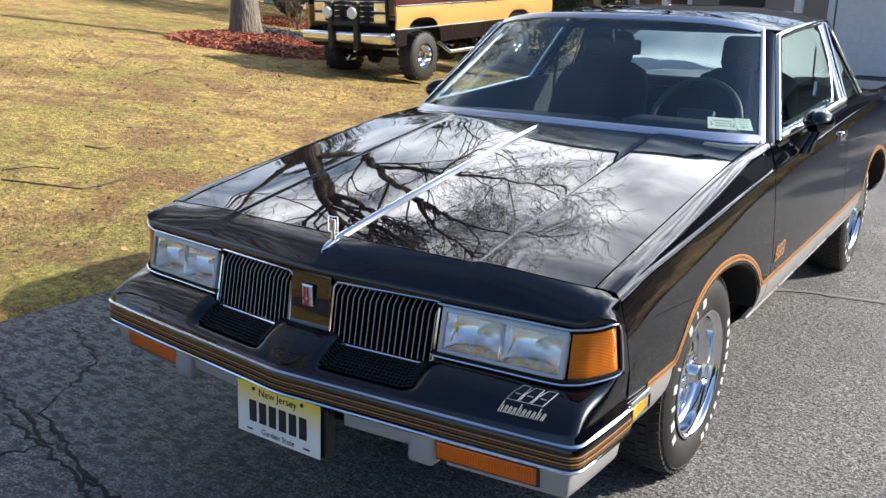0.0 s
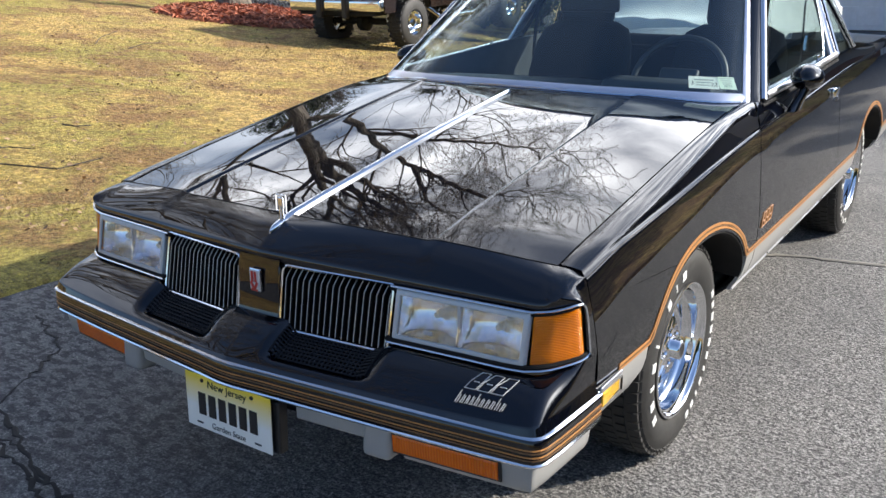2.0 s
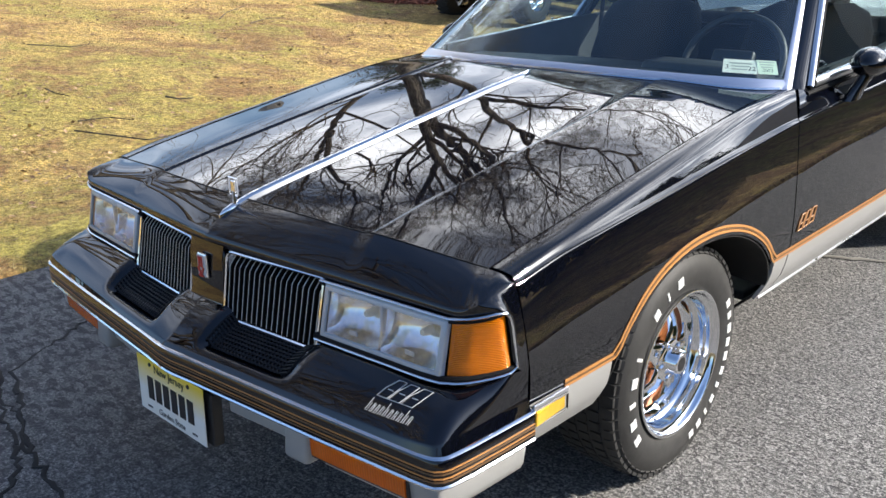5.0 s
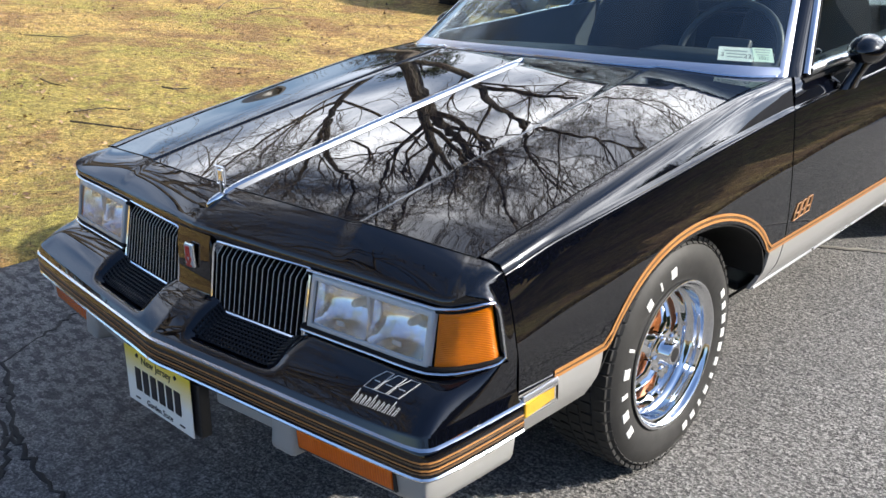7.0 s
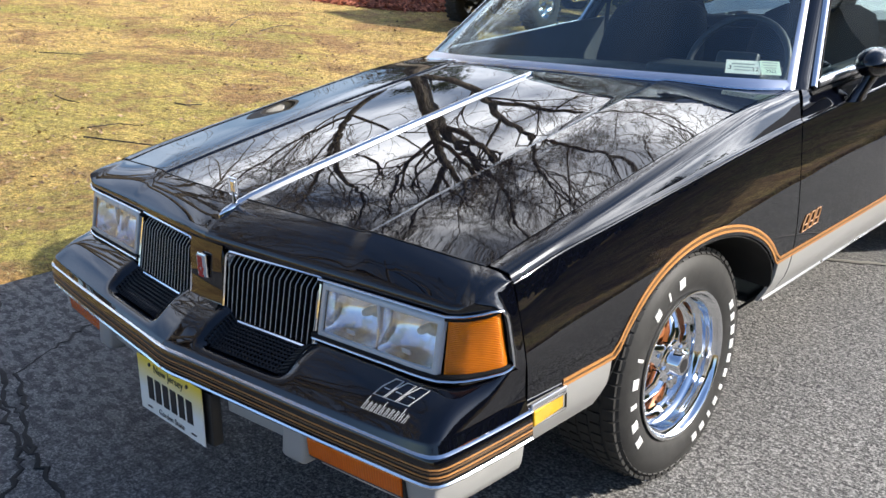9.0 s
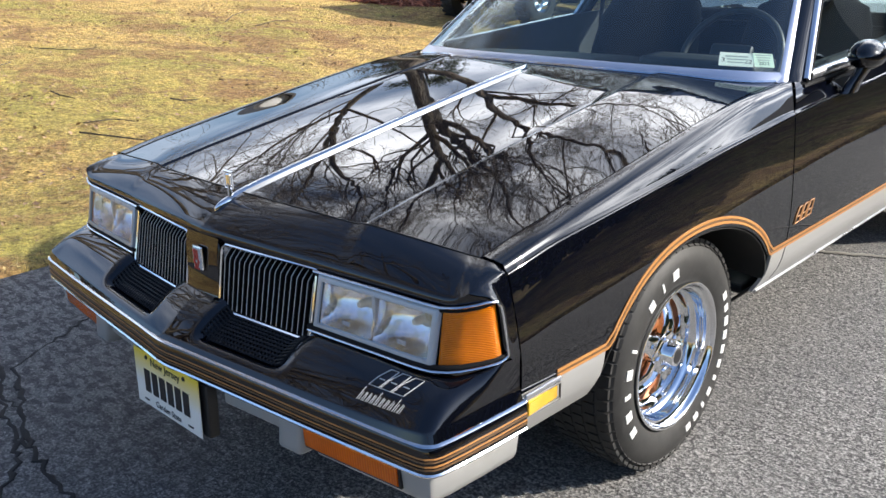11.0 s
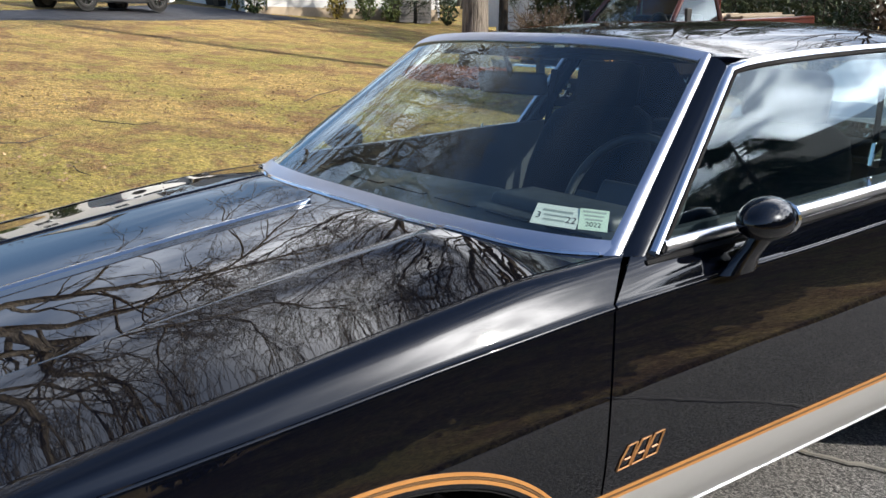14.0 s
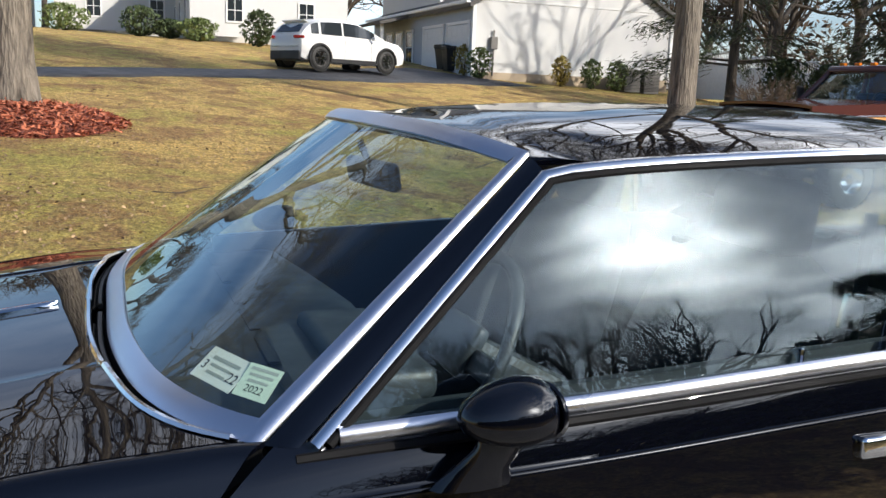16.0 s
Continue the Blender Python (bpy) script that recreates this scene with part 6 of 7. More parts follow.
def build_roof():
    rows = []
    for v in steps(0, 1, 26):
        row = []
        for u in steps(-1, 1, 40):
            f = along(WS_TOP, abs(u))
            y_front = f.y
            y = y_front + (3.32 + 0.02 * (1 - u * u) - y_front) * v
            side = roof_side(max(2.163, y))
            a = abs(u)
            crown = 0.068 - 0.014 * abs(v - 0.4)
            zc = side.z + crown
            if y < 2.25:
                zc = min(zc, f.z + (y - y_front) * 0.18 + 0.003)
            z = side.z + (zc - side.z) * (1 - a**3.2)
            if v == 0:
                z = f.z
            else:
                k = smooth01(v / 0.10)
                z = (f.z + (y - y_front) * 0.12) * (1 - k) + z * k
            x = (f.x * (1 - smooth01(v / 0.12)) + side.x * a * smooth01(v / 0.12)) if v < 0.12 else side.x * a
            row.append((x * (1 if u >= 0 else -1), y, z))
        rows.append(row)
    part("roof", thick(loft(rows), 0.02), black_paint, car, smooth=True)
    part("headliner", box((1.1, 1.0, 0.015), (0, 2.72, 1.36), 0.005), interior_cloth, car)


build_roof()


def pillars(s):
    # front pillar: black sheet between the windshield and the door glass
    rows = []
    for v in steps(0, 1, 12):
        a = ws_point(1.0, v)
        q = Vector((0.790, 1.745, 0.990)).lerp(Vector((0.646, 2.170, 1.352)), v)
        rows.append([(s * p.x, p.y, p.z) for p in (a, a.lerp(q, 0.5) + Vector((0.006, -0.004, 0.003)), q)])
    part("front_pillar", thick(loft(rows), 0.03), black_paint, car, smooth=True)
    # bright drip moulding up the pillar and along the roof
    pts = [Vector((0.795, 1.765, 0.993)).lerp(Vector((0.652, 2.165, 1.347)), v) for v in steps(0, 1, 10)]
    pts += [roof_side(y) + Vector((0.014, 0, -0.006)) for y in steps(2.21, 3.02, 16)]
    ob = part("drip_moulding", tube([(s * p.x, p.y, p.z) for p in pts], 0.0125, 8, flat=0.8), chrome, car, "bright drip moulding", smooth=True)
    # black inner reveal
    pts = [Vector((0.799, 1.786, 0.993)).lerp(Vector((0.661, 2.176, 1.340)), v) for v in steps(0, 1, 10)]
    pts += [roof_side(y) + Vector((0.020, 0, -0.017)) for y in steps(2.23, 2.98, 16)]
    part("weatherstrip", tube([(s * p.x, p.y, p.z) for p in pts], 0.006, 6), rubber, car, smooth=True)


def door_glass(s):
    rows = []
    for v in steps(0, 1, 8):
        row = []
        for u in steps(0, 1, 16):
            lo = belt(1.775 + u * 1.0)
            hi = roof_side(2.19 + u * 0.735) + Vector((0.020, 0, -0.017))
            p = lo.lerp(hi, v)
            p.x += 0.010 * math.sin(math.pi * v) - 0.012 * (1 - v)
            row.append((s * p.x, p.y, p.z))
        rows.append(row)
    ob = part("door_glass", loft(rows), side_glass, car, "closed tinted side window", smooth=True)
    ob.visible_shadow = False
    # bright belt moulding, front sail and rear channel
    pts = [belt(y) + Vector((0.006, 0, 0.004)) for y in steps(1.80, 2.86, 20)]
    part("belt_moulding", tube([(s * p.x, p.y, p.z) for p in pts], 0.011, 8, flat=1.3), bright_trim, car, "bright belt moulding", smooth=True)
    pts = [belt(y) + Vector((0.014, 0, -0.018)) for y in steps(1.74, 2.86, 20)]
    part("belt_rubber", tube([(s * p.x, p.y, p.z) for p in pts], 0.008, 6), rubber, car, smooth=True)
    a, b = belt(2.79) + Vector((0.0, 0, 0)), roof_side(2.955) + Vector((0.020, 0, -0.02))
    part("glass_channel", tube([(s * p.x, p.y, p.z) for p in [a.lerp(b, v) for v in steps(0, 1, 6)]], 0.011, 6), bright_trim, car, smooth=True)
    # centre pillar with bright edges
    rows = []
    for v in steps(0, 1, 10):
        p0 = belt(2.812).lerp(roof_side(2.975) + Vector((0.016, 0, -0.01)), v)
        p1 = belt(2.905).lerp(roof_side(3.045) + Vector((0.014, 0, -0.01)), v)
        rows.append([(s * p.x, p.y, p.z) for p in (p0, p0.lerp(p1, 0.2) + Vector((0.008, 0, 0)), p0.lerp(p1, 0.8) + Vector((0.008, 0, 0)), p1)])
    part("centre_pillar", thick(loft(rows), 0.02), black_paint, car, smooth=True)
    for y0, y1 in ((2.812, 2.975), (2.905, 3.045)):
        pts = [belt(y0).lerp(roof_side(y1) + Vector((0.018, 0, -0.01)), v) + Vector((0.006, 0, 0)) for v in steps(0, 1, 8)]
        part("pillar_trim", tube([(s * p.x, p.y, p.z) for p in pts], 0.007, 6), chrome, car, smooth=True)
    # quarter window and sail panel
    rows = []
    for v in steps(0, 1, 6):
        p0 = belt(2.91).lerp(roof_side(3.05) + Vector((0.012, 0, -0.03)), v)
        p1 = belt(3.30).lerp(roof_side(3.16) + Vector((0.012, 0, -0.03)), v)
        rows.append([(s * p.x, p.y, p.z) for p in (p0, p1)])
    ob = part("quarter_glass", loft(rows), side_glass, car, "small tinted quarter window")
    ob.visible_shadow = False
    pts = [belt(3.30).lerp(roof_side(3.16) + Vector((0.014, 0, -0.02)), v) + Vector((0.006, 0, 0)) for v in steps(0, 1, 6)] + [roof_side(3.05) + Vector((0.014, 0, -0.02))]
    part("quarter_trim", tube([(s * p.x, p.y, p.z) for p in pts], 0.007, 6), chrome, car, smooth=True)
    rows = []
    for v in steps(0, 1, 12):
        p0 = belt(3.31).lerp(roof_side(3.17) + Vector((0.006, 0, 0.0)), v)
        p1 = Vector((0.70, 3.93, 1.005)).lerp(Vector((0.585, 3.37, 1.40)), v)
        rows.append([(s * p.x, p.y, p.z) for p in (p0, p0.lerp(p1, 0.5) + Vector((0.012, 0, 0.004)), p1)])
    part("sail_panel", thick(loft(rows), 0.02), black_paint, car, smooth=True)
    part("rocker_trim", tube([(s * (side_x(y, 0.40) + 0.002), y, 0.400) for y in steps(AXLE_F + 0.43, AXLE_R - 0.43, 30)], 0.005, 6), bright_trim, car, "bright rocker moulding", smooth=True)


for s in (1, -1):
    pillars(s)
    door_glass(s)


def rear_end():
    rows = []
    for v in steps(0, 1, 8):
        row = []
        for u in steps(-1, 1, 14):
            lo = Vector((0.69 * u, 3.90 + 0.03 * (1 - u * u), 1.01))
            hi = Vector((0.575 * u, 3.345 + 0.02 * (1 - u * u), 1.405 + 0.035 * (1 - u * u)))
            row.append(lo.lerp(hi, v))
        rows.append(row)
    ob = part("rear_glass", loft(rows), windshield_glass, car, "sloping rear window", smooth=True)
    ob.visible_shadow = False
    rows = []
    for y in steps(3.86, 5.02, 14):
        c = crease(y)
        z = curve([(3.86, 1.005), (4.2, 1.005), (4.9, 0.985), (5.02, 0.965)], y)
        rows.append([(x, y, z + 0.015 * (1 - (x / c.x) ** 2)) for x in steps(-c.x + 0.06, c.x - 0.06, 16)])
    part("trunk_lid", thick(loft(rows), 0.015), black_paint, car, smooth=True)
    for s in (1, -1):
        rows = []
        for y in steps(3.84, 5.04, 14):
            c = crease(y)
            z = curve([(3.86, 1.005), (4.2, 1.005), (4.9, 0.985), (5.02, 0.965)], y)
            rows.append([(s * c.x, y, c.z), (s * (c.x - 0.02), y, (c.z + z) / 2 + 0.006), (s * (c.x - 0.057), y, z)])
        part("quarter_shoulder", thick(loft(rows), 0.01), black_paint, car, smooth=True)
    part("rear_panel", box((1.60, 0.05, 0.42), (0, 5.045, 0.74), 0.02), black_paint, car)
    part("rear_bumper", box((1.68, 0.12, 0.17), (0, 5.08, 0.47), 0.04, 3), black_paint, car, smooth=True, angle=40)
    for s in (1, -1):
        part("tail_lamp", box((0.30, 0.04, 0.24), (s * 0.64, 5.075, 0.76), 0.01), red_lens, car)
        part("rear_marker", box((0.02, 0.09, 0.035), (s * 0.838, 4.93, 0.60), 0.004), red_lens, car)
    part("parcel_shelf", box((1.25, 0.55, 0.02), (0, 3.62, 1.0), 0.004), interior_cloth, car)


rear_end()


def door_mirror(s):
    c = Vector((0.862, 2.030, 1.045))
    b = bmesh.new()
    bmesh.ops.create_uvsphere(b, u_segments=24, v_segments=16, radius=1.0)
    for v in b.verts:
        x, y, z = v.co
        # bullet form: rounded to the front, cut flat behind
        k = y
        if y > 0.35:
            k = 0.35 + (y - 0.35) * 0.15
        grow_ = 1 - 0.10 * max(0, -y)
        v.co = Vector((x * 0.058 * grow_, k * 0.093, z * 0.050 * grow_ * (1.0 if z > 0 else 0.9)))
    b.transform(Matrix.Translation((s * (c.x + 0.012), c.y, c.z)) @ pose(0, 0, 0, 0, 0, s * 10))
    root = part("door_mirror", b, black_paint, car, "black bullet-shaped door mirror", smooth=True)
    face = revolve([(0.0, 0.0), (0.0, 0.9), (0.002, 1.0)], 20, "y")
    bmesh.ops.scale(face, vec=(0.049, 1, 0.040), verts=face.verts)
    face.transform(Matrix.Translation((s * (c.x + 0.012), c.y + 0.044, c.z)) @ pose(0, 0, 0, 0, 0, s * 10))
    part("mirror_glass", face, chrome, root)
    rows = []
    for v, (x, y, z, w, d) in zip(range(4), ((0.852, 1.975, 0.935, 0.022, 0.062), (0.860, 1.985, 0.965, 0.020, 0.045), (0.872, 2.005, 0.995, 0.020, 0.038), (0.880, 2.02, 1.02, 0.024, 0.045))):
        rows.append([(s * (x + w * math.cos(t)), y + d * math.sin(t), z) for t in steps(0, math.tau * 11 / 12, 11)])
    part("mirror_stalk", loft(rows, wrap=True, caps=True), black_paint, root, smooth=True)


for s in (1, -1):
    door_mirror(s)


def door_handle(s):
    x = side_x(2.76, 0.90)
    ob = part("door_handle", box((0.022, 0.10, 0.040), (s * (x + 0.004), 2.745, 0.905), 0.008, 3), chrome, car, "chrome door handle", smooth=True, angle=40)
    part("lock_button", revolve([(-0.002, 0.0), (-0.002, 0.012), (0.006, 0.012)], 14, "x", at=(s * (x + 0.006), 2.79, 0.872)), chrome, ob)


for s in (1, -1):
    door_handle(s)


# --- wheels ---
def build_wheel(name):
    """One wheel about the origin, its outer side to +x."""
    root = empty(name)
    R, W = 0.330, 0.105
    prof = [(-W + 0.02, 0.205), (-W, 0.225), (-W - 0.006, 0.262), (-W + 0.004, 0.300), (-W + 0.022, 0.321), (-0.07, R - 0.004), (-0.03, R), (0.03, R), (0.07, R - 0.004), (W - 0.022, 0.321), (W - 0.010, 0.312), (W - 0.008, 0.308), (W + 0.002, 0.296), (W + 0.007, 0.262), (W + 0.003, 0.238), (W, 0.228), (W - 0.004, 0.218), (W - 0.012, 0.208), (W - 0.03, 0.200)]
    tyre = part("tyre", revolve(prof, 72), tyre_rubber, root, "black tyre with raised white marks", smooth=True, angle=50)
    tread = bmesh.new()
    for k in range(60):
        t = k * math.tau / 60
        for x, w, o in ((-0.075, 0.032, 0), (-0.036, 0.030, 0.5), (0.002, 0.030, 0.0), (0.040, 0.030, 0.5), (0.078, 0.032, 0.0)):
            tt = t + o * math.tau / 60
            rr = R - 0.001 if abs(x) < 0.06 else R - 0.0065
            b = box((w, 0.026, 0.009), (0, 0, 0))
            b.transform(pose(x, rr * math.cos(tt), rr * math.sin(tt), math.degrees(tt) - 90, 0, 0))
            join(tread, b)
        b = box((0.022, 0.025, 0.006), (0, 0, 0))
        b.transform(Matrix.Rotation(t - math.pi / 2, 4, "X") @ Matrix.Translation((W - 0.016, 0, 0.3155)) @ Matrix.Rotation(radians(38), 4, "Y"))
        join(tread, b)
    part("tread", tread, tyre_rubber, tyre, kind="stuff")
    # raised white marks in two arcs
    for start, step, widths in ((-59, 9.7, (20, 20, 13, 20, 14, 20, 21, 21, 22, 18, 20)), (116, 13.6, (25, 9, 24, 0, 11, 25, 14, 25, 24))):
        for k, w in enumerate(widths):
            if not w:
                continue
            a = radians(start + k * step)
            tall = 0.027 if start > 0 else 0.021
            wide = w * (0.0016 if start < 0 else 0.0014)
            b = box((0.003, max(0.008, wide - 0.007), tall), (0, 0, 0), 0.001)
            b.transform(pose(W + 0.0062, 0.262 * math.cos(a), 0.262 * math.sin(a), math.degrees(a) - 90, 0, 0))
            part("white_mark", b, white_letter, tyre)
    # deep chrome rim
    rim = [(W - 0.03, 0.200), (W - 0.004, 0.212), (W + 0.002, 0.2115), (W + 0.004, 0.208), (W + 0.003, 0.2045), (W - 0.003, 0.2015), (W - 0.010, 0.199), (W - 0.015, 0.194), (W - 0.017, 0.189), (W - 0.030, 0.186), (W - 0.046, 0.1845), (W - 0.052, 0.181), (W - 0.055, 0.176), (W - 0.066, 0.173), (W - 0.078, 0.171), (W - 0.084, 0.166), (W - 0.088, 0.158), (-0.02, 0.156), (-0.06, 0.158)]
    part("rim", revolve(rim, 72), chrome, root, "polished deep-dish chrome rim", smooth=True, angle=50)
    part("brake_drum", revolve([(-0.05, 0.0), (0.0, 0.0), (0.0, 0.112), (-0.012, 0.118), (-0.012, 0.148), (-0.09, 0.152)], 40), brake_rust, root, "rusty orange-brown brake disc", smooth=True, angle=30)
    for k in range(5):
        a = math.tau * k / 5 + 0.3
        rows = []
        for r, x, w in ((0.055, 0.062, 0.033), (0.085, 0.062, 0.026), (0.115, 0.050, 0.023), (0.140, 0.034, 0.027), (0.166, 0.022, 0.042)):
            rows.append([(x - 0.02, r, -w), (x - 0.004, r, -w), (x + 0.002, r, -w * 0.8), (x + 0.004, r, -w * 0.35), (x - 0.006, r, 0), (x + 0.004, r, w * 0.35), (x + 0.002, r, w * 0.8), (x - 0.004, r, w), (x - 0.02, r, w)])
        b = loft(rows, caps=True)
        b.transform(Matrix.Rotation(a, 4, "X"))
        part("spoke", b, chrome, root, smooth=True, angle=40)
    part("hub", revolve([(0.03, 0.062), (0.066, 0.060), (0.070, 0.054), (0.070, 0.040), (0.078, 0.034), (0.098, 0.032), (0.103, 0.028), (0.104, 0.0)], 32), chrome, root, "chrome hub cap", smooth=True, angle=40)
    part("hub_badge", revolve([(0.1042, 0.0), (0.1042, 0.019), (0.1035, 0.021)], 24), ink, root)
    for k in range(5):
        a = math.tau * (k + 0.5) / 5 + 0.3
        b = revolve([(0.05, 0.010), (0.072, 0.010), (0.076, 0.006), (0.076, 0.0)], 6, at=(0, 0, 0))
        b.transform(Matrix.Translation((0, 0.050 * math.cos(a) * 1.0, 0.050 * math.sin(a))))
        part("lug_nut", b, chrome, root)
    return root


wheel = build_wheel("wheel")
wheel.parent = car
wheel.matrix_basis = pose(0.700, AXLE_F + 0.018, 0.328, -14, 0, 0)
for x, y, turn in ((0.695, AXLE_R, 40), (-0.700, AXLE_F, 25), (-0.695, AXLE_R, 70)):
    w2 = copy_thing(wheel, pose(x, y, 0.328, turn, 0, 0 if x > 0 else 180))


# --- cabin ---
def build_cabin():
    rows = []
    for v, z in ((0.0, 0.975), (0.06, 0.986), (0.30, 0.990), (0.62, 0.988), (0.9, 0.995), (1.0, 0.985), (1.02, 0.95), (0.96, 0.88), (1.0, 0.76), (0.92, 0.62)):
        row = []
        for x in steps(-0.72, 0.72, 30):
            y0 = along(WS_LOW, min(1.0, abs(x) / 0.768)).y + 0.03
            y1 = 2.03 - 0.05 * abs(x) / 0.7
            row.append((x, y0 + (y1 - y0) * v, z - 0.012 * (abs(x) / 0.7) ** 2))
        rows.append(row)
    dash = part("dashboard", thick(loft(rows), 0.01), interior_plastic, car, "dark blue vinyl dashboard", smooth=True)
    for x in steps(-0.55, 0.55, 5):
        part("defrost_vent", box((0.16, 0.022, 0.004), (x, 1.78, 0.990), 0.001), dark_plastic, dash)
    part("gauge_hood", box((0.44, 0.16, 0.06), (0.36, 1.95, 0.985), 0.02, 3), interior_plastic, dash, smooth=True, angle=40)
    # steering wheel
    wheel_c = Vector((0.355, 2.15, 0.985))
    tilt = pose(*wheel_c, 62, 0, 0)
    b = tube([(0.19 * math.cos(t), 0.19 * math.sin(t), 0) for t in steps(0, math.tau * 31 / 32, 31)], 0.013, 8, closed=True)
    b.transform(tilt)
    sw = part("steering_wheel", b, interior_plastic, car, "thin-rimmed dark steering wheel", smooth=True)
    b = box((0.34, 0.05, 0.02), (0, -0.01, -0.01), 0.008)
    b.transform(tilt)
    part("spoke_bar", b, interior_plastic, sw)
    b = box((0.16, 0.11, 0.035), (0, 0, 0.0), 0.014, 3)
    b.transform(tilt)
    part("horn_pad", b, interior_plastic, sw, smooth=True)
    b = tube([(0, 0, -0.02), (0, 0, -0.26)], 0.035, 10)
    b.transform(tilt)
    part("steering_column", b, interior_plastic, sw)
    for sx in (-1, 1):
        x = sx * 0.37
        rows = []
        for v, (y, z, w, d) in enumerate(((2.66, 0.60, 0.25, 0.10), (2.70, 0.75, 0.265, 0.10), (2.75, 0.92, 0.265, 0.095), (2.80, 1.06, 0.25, 0.085), (2.83, 1.13, 0.22, 0.07), (2.85, 1.165, 0.15, 0.04))):
            rows.append([(x + w * abs(math.cos(t)) ** 0.55 * (1 if math.cos(t) > 0 else -1), y + d * abs(math.sin(t)) ** 0.7 * (1 if math.sin(t) > 0 else -1), z) for t in steps(0, math.tau * 23 / 24, 23)])
        seat = part("front_seat", loft(rows, wrap=True, caps=True), interior_cloth, car, "dark blue velour bucket seat", smooth=True)
        for k in range(7):
            part("seat_rib", box((0.026, 0.02, 0.36), (x - 0.135 + k * 0.045, 2.635 + 0.055, 0.84), 0.008, rot=(-16, 0, 0)), interior_cloth, seat)
        part("head_rest", box((0.27, 0.10, 0.17), (x, 2.855, 1.235), 0.04, 3, rot=(-8, 0, 0)), interior_cloth, seat, smooth=True)
        for k in (-0.05, 0.05):
            part("head_rest_post", tube([(x + k, 2.84, 1.12), (x + k, 2.85, 1.2)], 0.006, 6), chrome, seat)
        part("seat_cushion", box((0.53, 0.55, 0.16), (x, 2.42, 0.58), 0.05, 3, rot=(6, 0, 0)), interior_cloth, seat, smooth=True)
        part("seat_belt", tube([(sx * 0.66, 2.86, 1.28), (sx * 0.67, 2.84, 1.05), (sx * 0.66, 2.80, 0.6)], 0.018, 6, flat=0.15), interior_cloth, car, "dark seat belt")
        if sx > 0:
            part("belt_buckle", box((0.014, 0.045, 0.07), (sx * 0.695, 2.80, 1.10), 0.004, rot=(-10, 0, 0)), chrome, car)
        part("lock_pin", revolve([(0, 0.005), (0.035, 0.006), (0.037, 0.0)], 8, "z", at=(sx * 0.79, 2.60, 1.035)), chrome, car)
        # inner door panels
        rows = [[(sx * (belt(y).x - 0.03 - 0.02 * (k == 0)), y, z) for k, z in enumerate((0.45, 0.75, 0.9, belt(y).z + 0.022))] for y in steps(1.80, 3.5, 10)]
        part("door_card", thick(loft(rows), 0.02), interior_plastic, car)
    part("rear_seat", box((1.28, 0.20, 0.52), (0, 3.42, 0.80), 0.05, 3, rot=(-18, 0, 0)), interior_cloth, car, smooth=True)
    part("rear_cushion", box((1.28, 0.5, 0.2), (0, 3.12, 0.55), 0.05, 3), interior_cloth, car, smooth=True)
    m = part("rear_view_mirror", box((0.25, 0.03, 0.065), (-0.01, 2.075, 1.285), 0.014, 3, rot=(10, 0, 8)), dark_plastic, car, smooth=True, angle=40)
    part("mirror_stem", tube([(0, 2.07, 1.29), (0, 2.04, 1.36)], 0.008, 6), chrome, m)
    part("centre_console", box((0.18, 0.8, 0.22), (0, 2.3, 0.58), 0.03), interior_plastic, car)


build_cabin()


def lettering(text, size, mat, parent, place, label):
    """Flat letters in the x-y plane, moved to a place."""
    cu = bpy.data.curves.new("lettering", "FONT")
    cu.body, cu.size, cu.align_x, cu.align_y = text, size, "CENTER", "CENTER"
    ob = bpy.data.objects.new("tmp", cu)
    scene.collection.objects.link(ob)
    me = bpy.data.meshes.new_from_object(ob.evaluated_get(bpy.context.evaluated_depsgraph_get()))
    bpy.data.objects.remove(ob)
    me.transform(place)
    return put("lettering", me, mat, parent, label)


def sticker(u0, u1, v0, v1, mat, label, marks, bars):
    """A paper label behind the glass, with figures and faint bars."""
    a, b, c = ws_point(u0, v0), ws_point(u1, v0), ws_point(u0, v1)
    ex, ey = (b - a), (c - a)
    w, h = ex.length, ey.length
    ex.normalize()
    ez = ex.cross(ey).normalized()
    ey = ez.cross(ex)
    m = Matrix.Translation(a - ez * 0.004) @ Matrix((ex, ey, ez)).transposed().to_4x4()
    g = box((w, h, 0.0006), (w / 2, h / 2, 0))
    g.transform(m)
    root = part("window_sticker", g, mat, car, label)
    for text, x, y, size in marks:
        lettering(text, size * h, ink, root, m @ Matrix.Translation((x * w, y * h, 0.0008)), "black figures " + text)
    for x, y, bw, bh in bars:
        g = box((bw * w, bh * h, 0.0004), (x * w, y * h, 0.0007))
        g.transform(m)
        part("faint_bar", g, faint_ink, root)
    return root


sticker(0.772, 0.893, 0.098, 0.182, paper, "pale green inspection sticker with black figures", [("3", 0.12, 0.42, 0.42), ("22", 0.84, 0.36, 0.42)], [(0.5, 0.72, 0.66, 0.10), (0.48, 0.5, 0.5, 0.08), (0.48, 0.28, 0.46, 0.08)])
sticker(0.898, 0.958, 0.102, 0.186, paper_green, "small green inspection sticker with a dark year", [("2022", 0.5, 0.26, 0.30)], [(0.5, 0.86, 0.8, 0.09), (0.5, 0.68, 0.7, 0.08), (0.5, 0.5, 0.6, 0.08)])

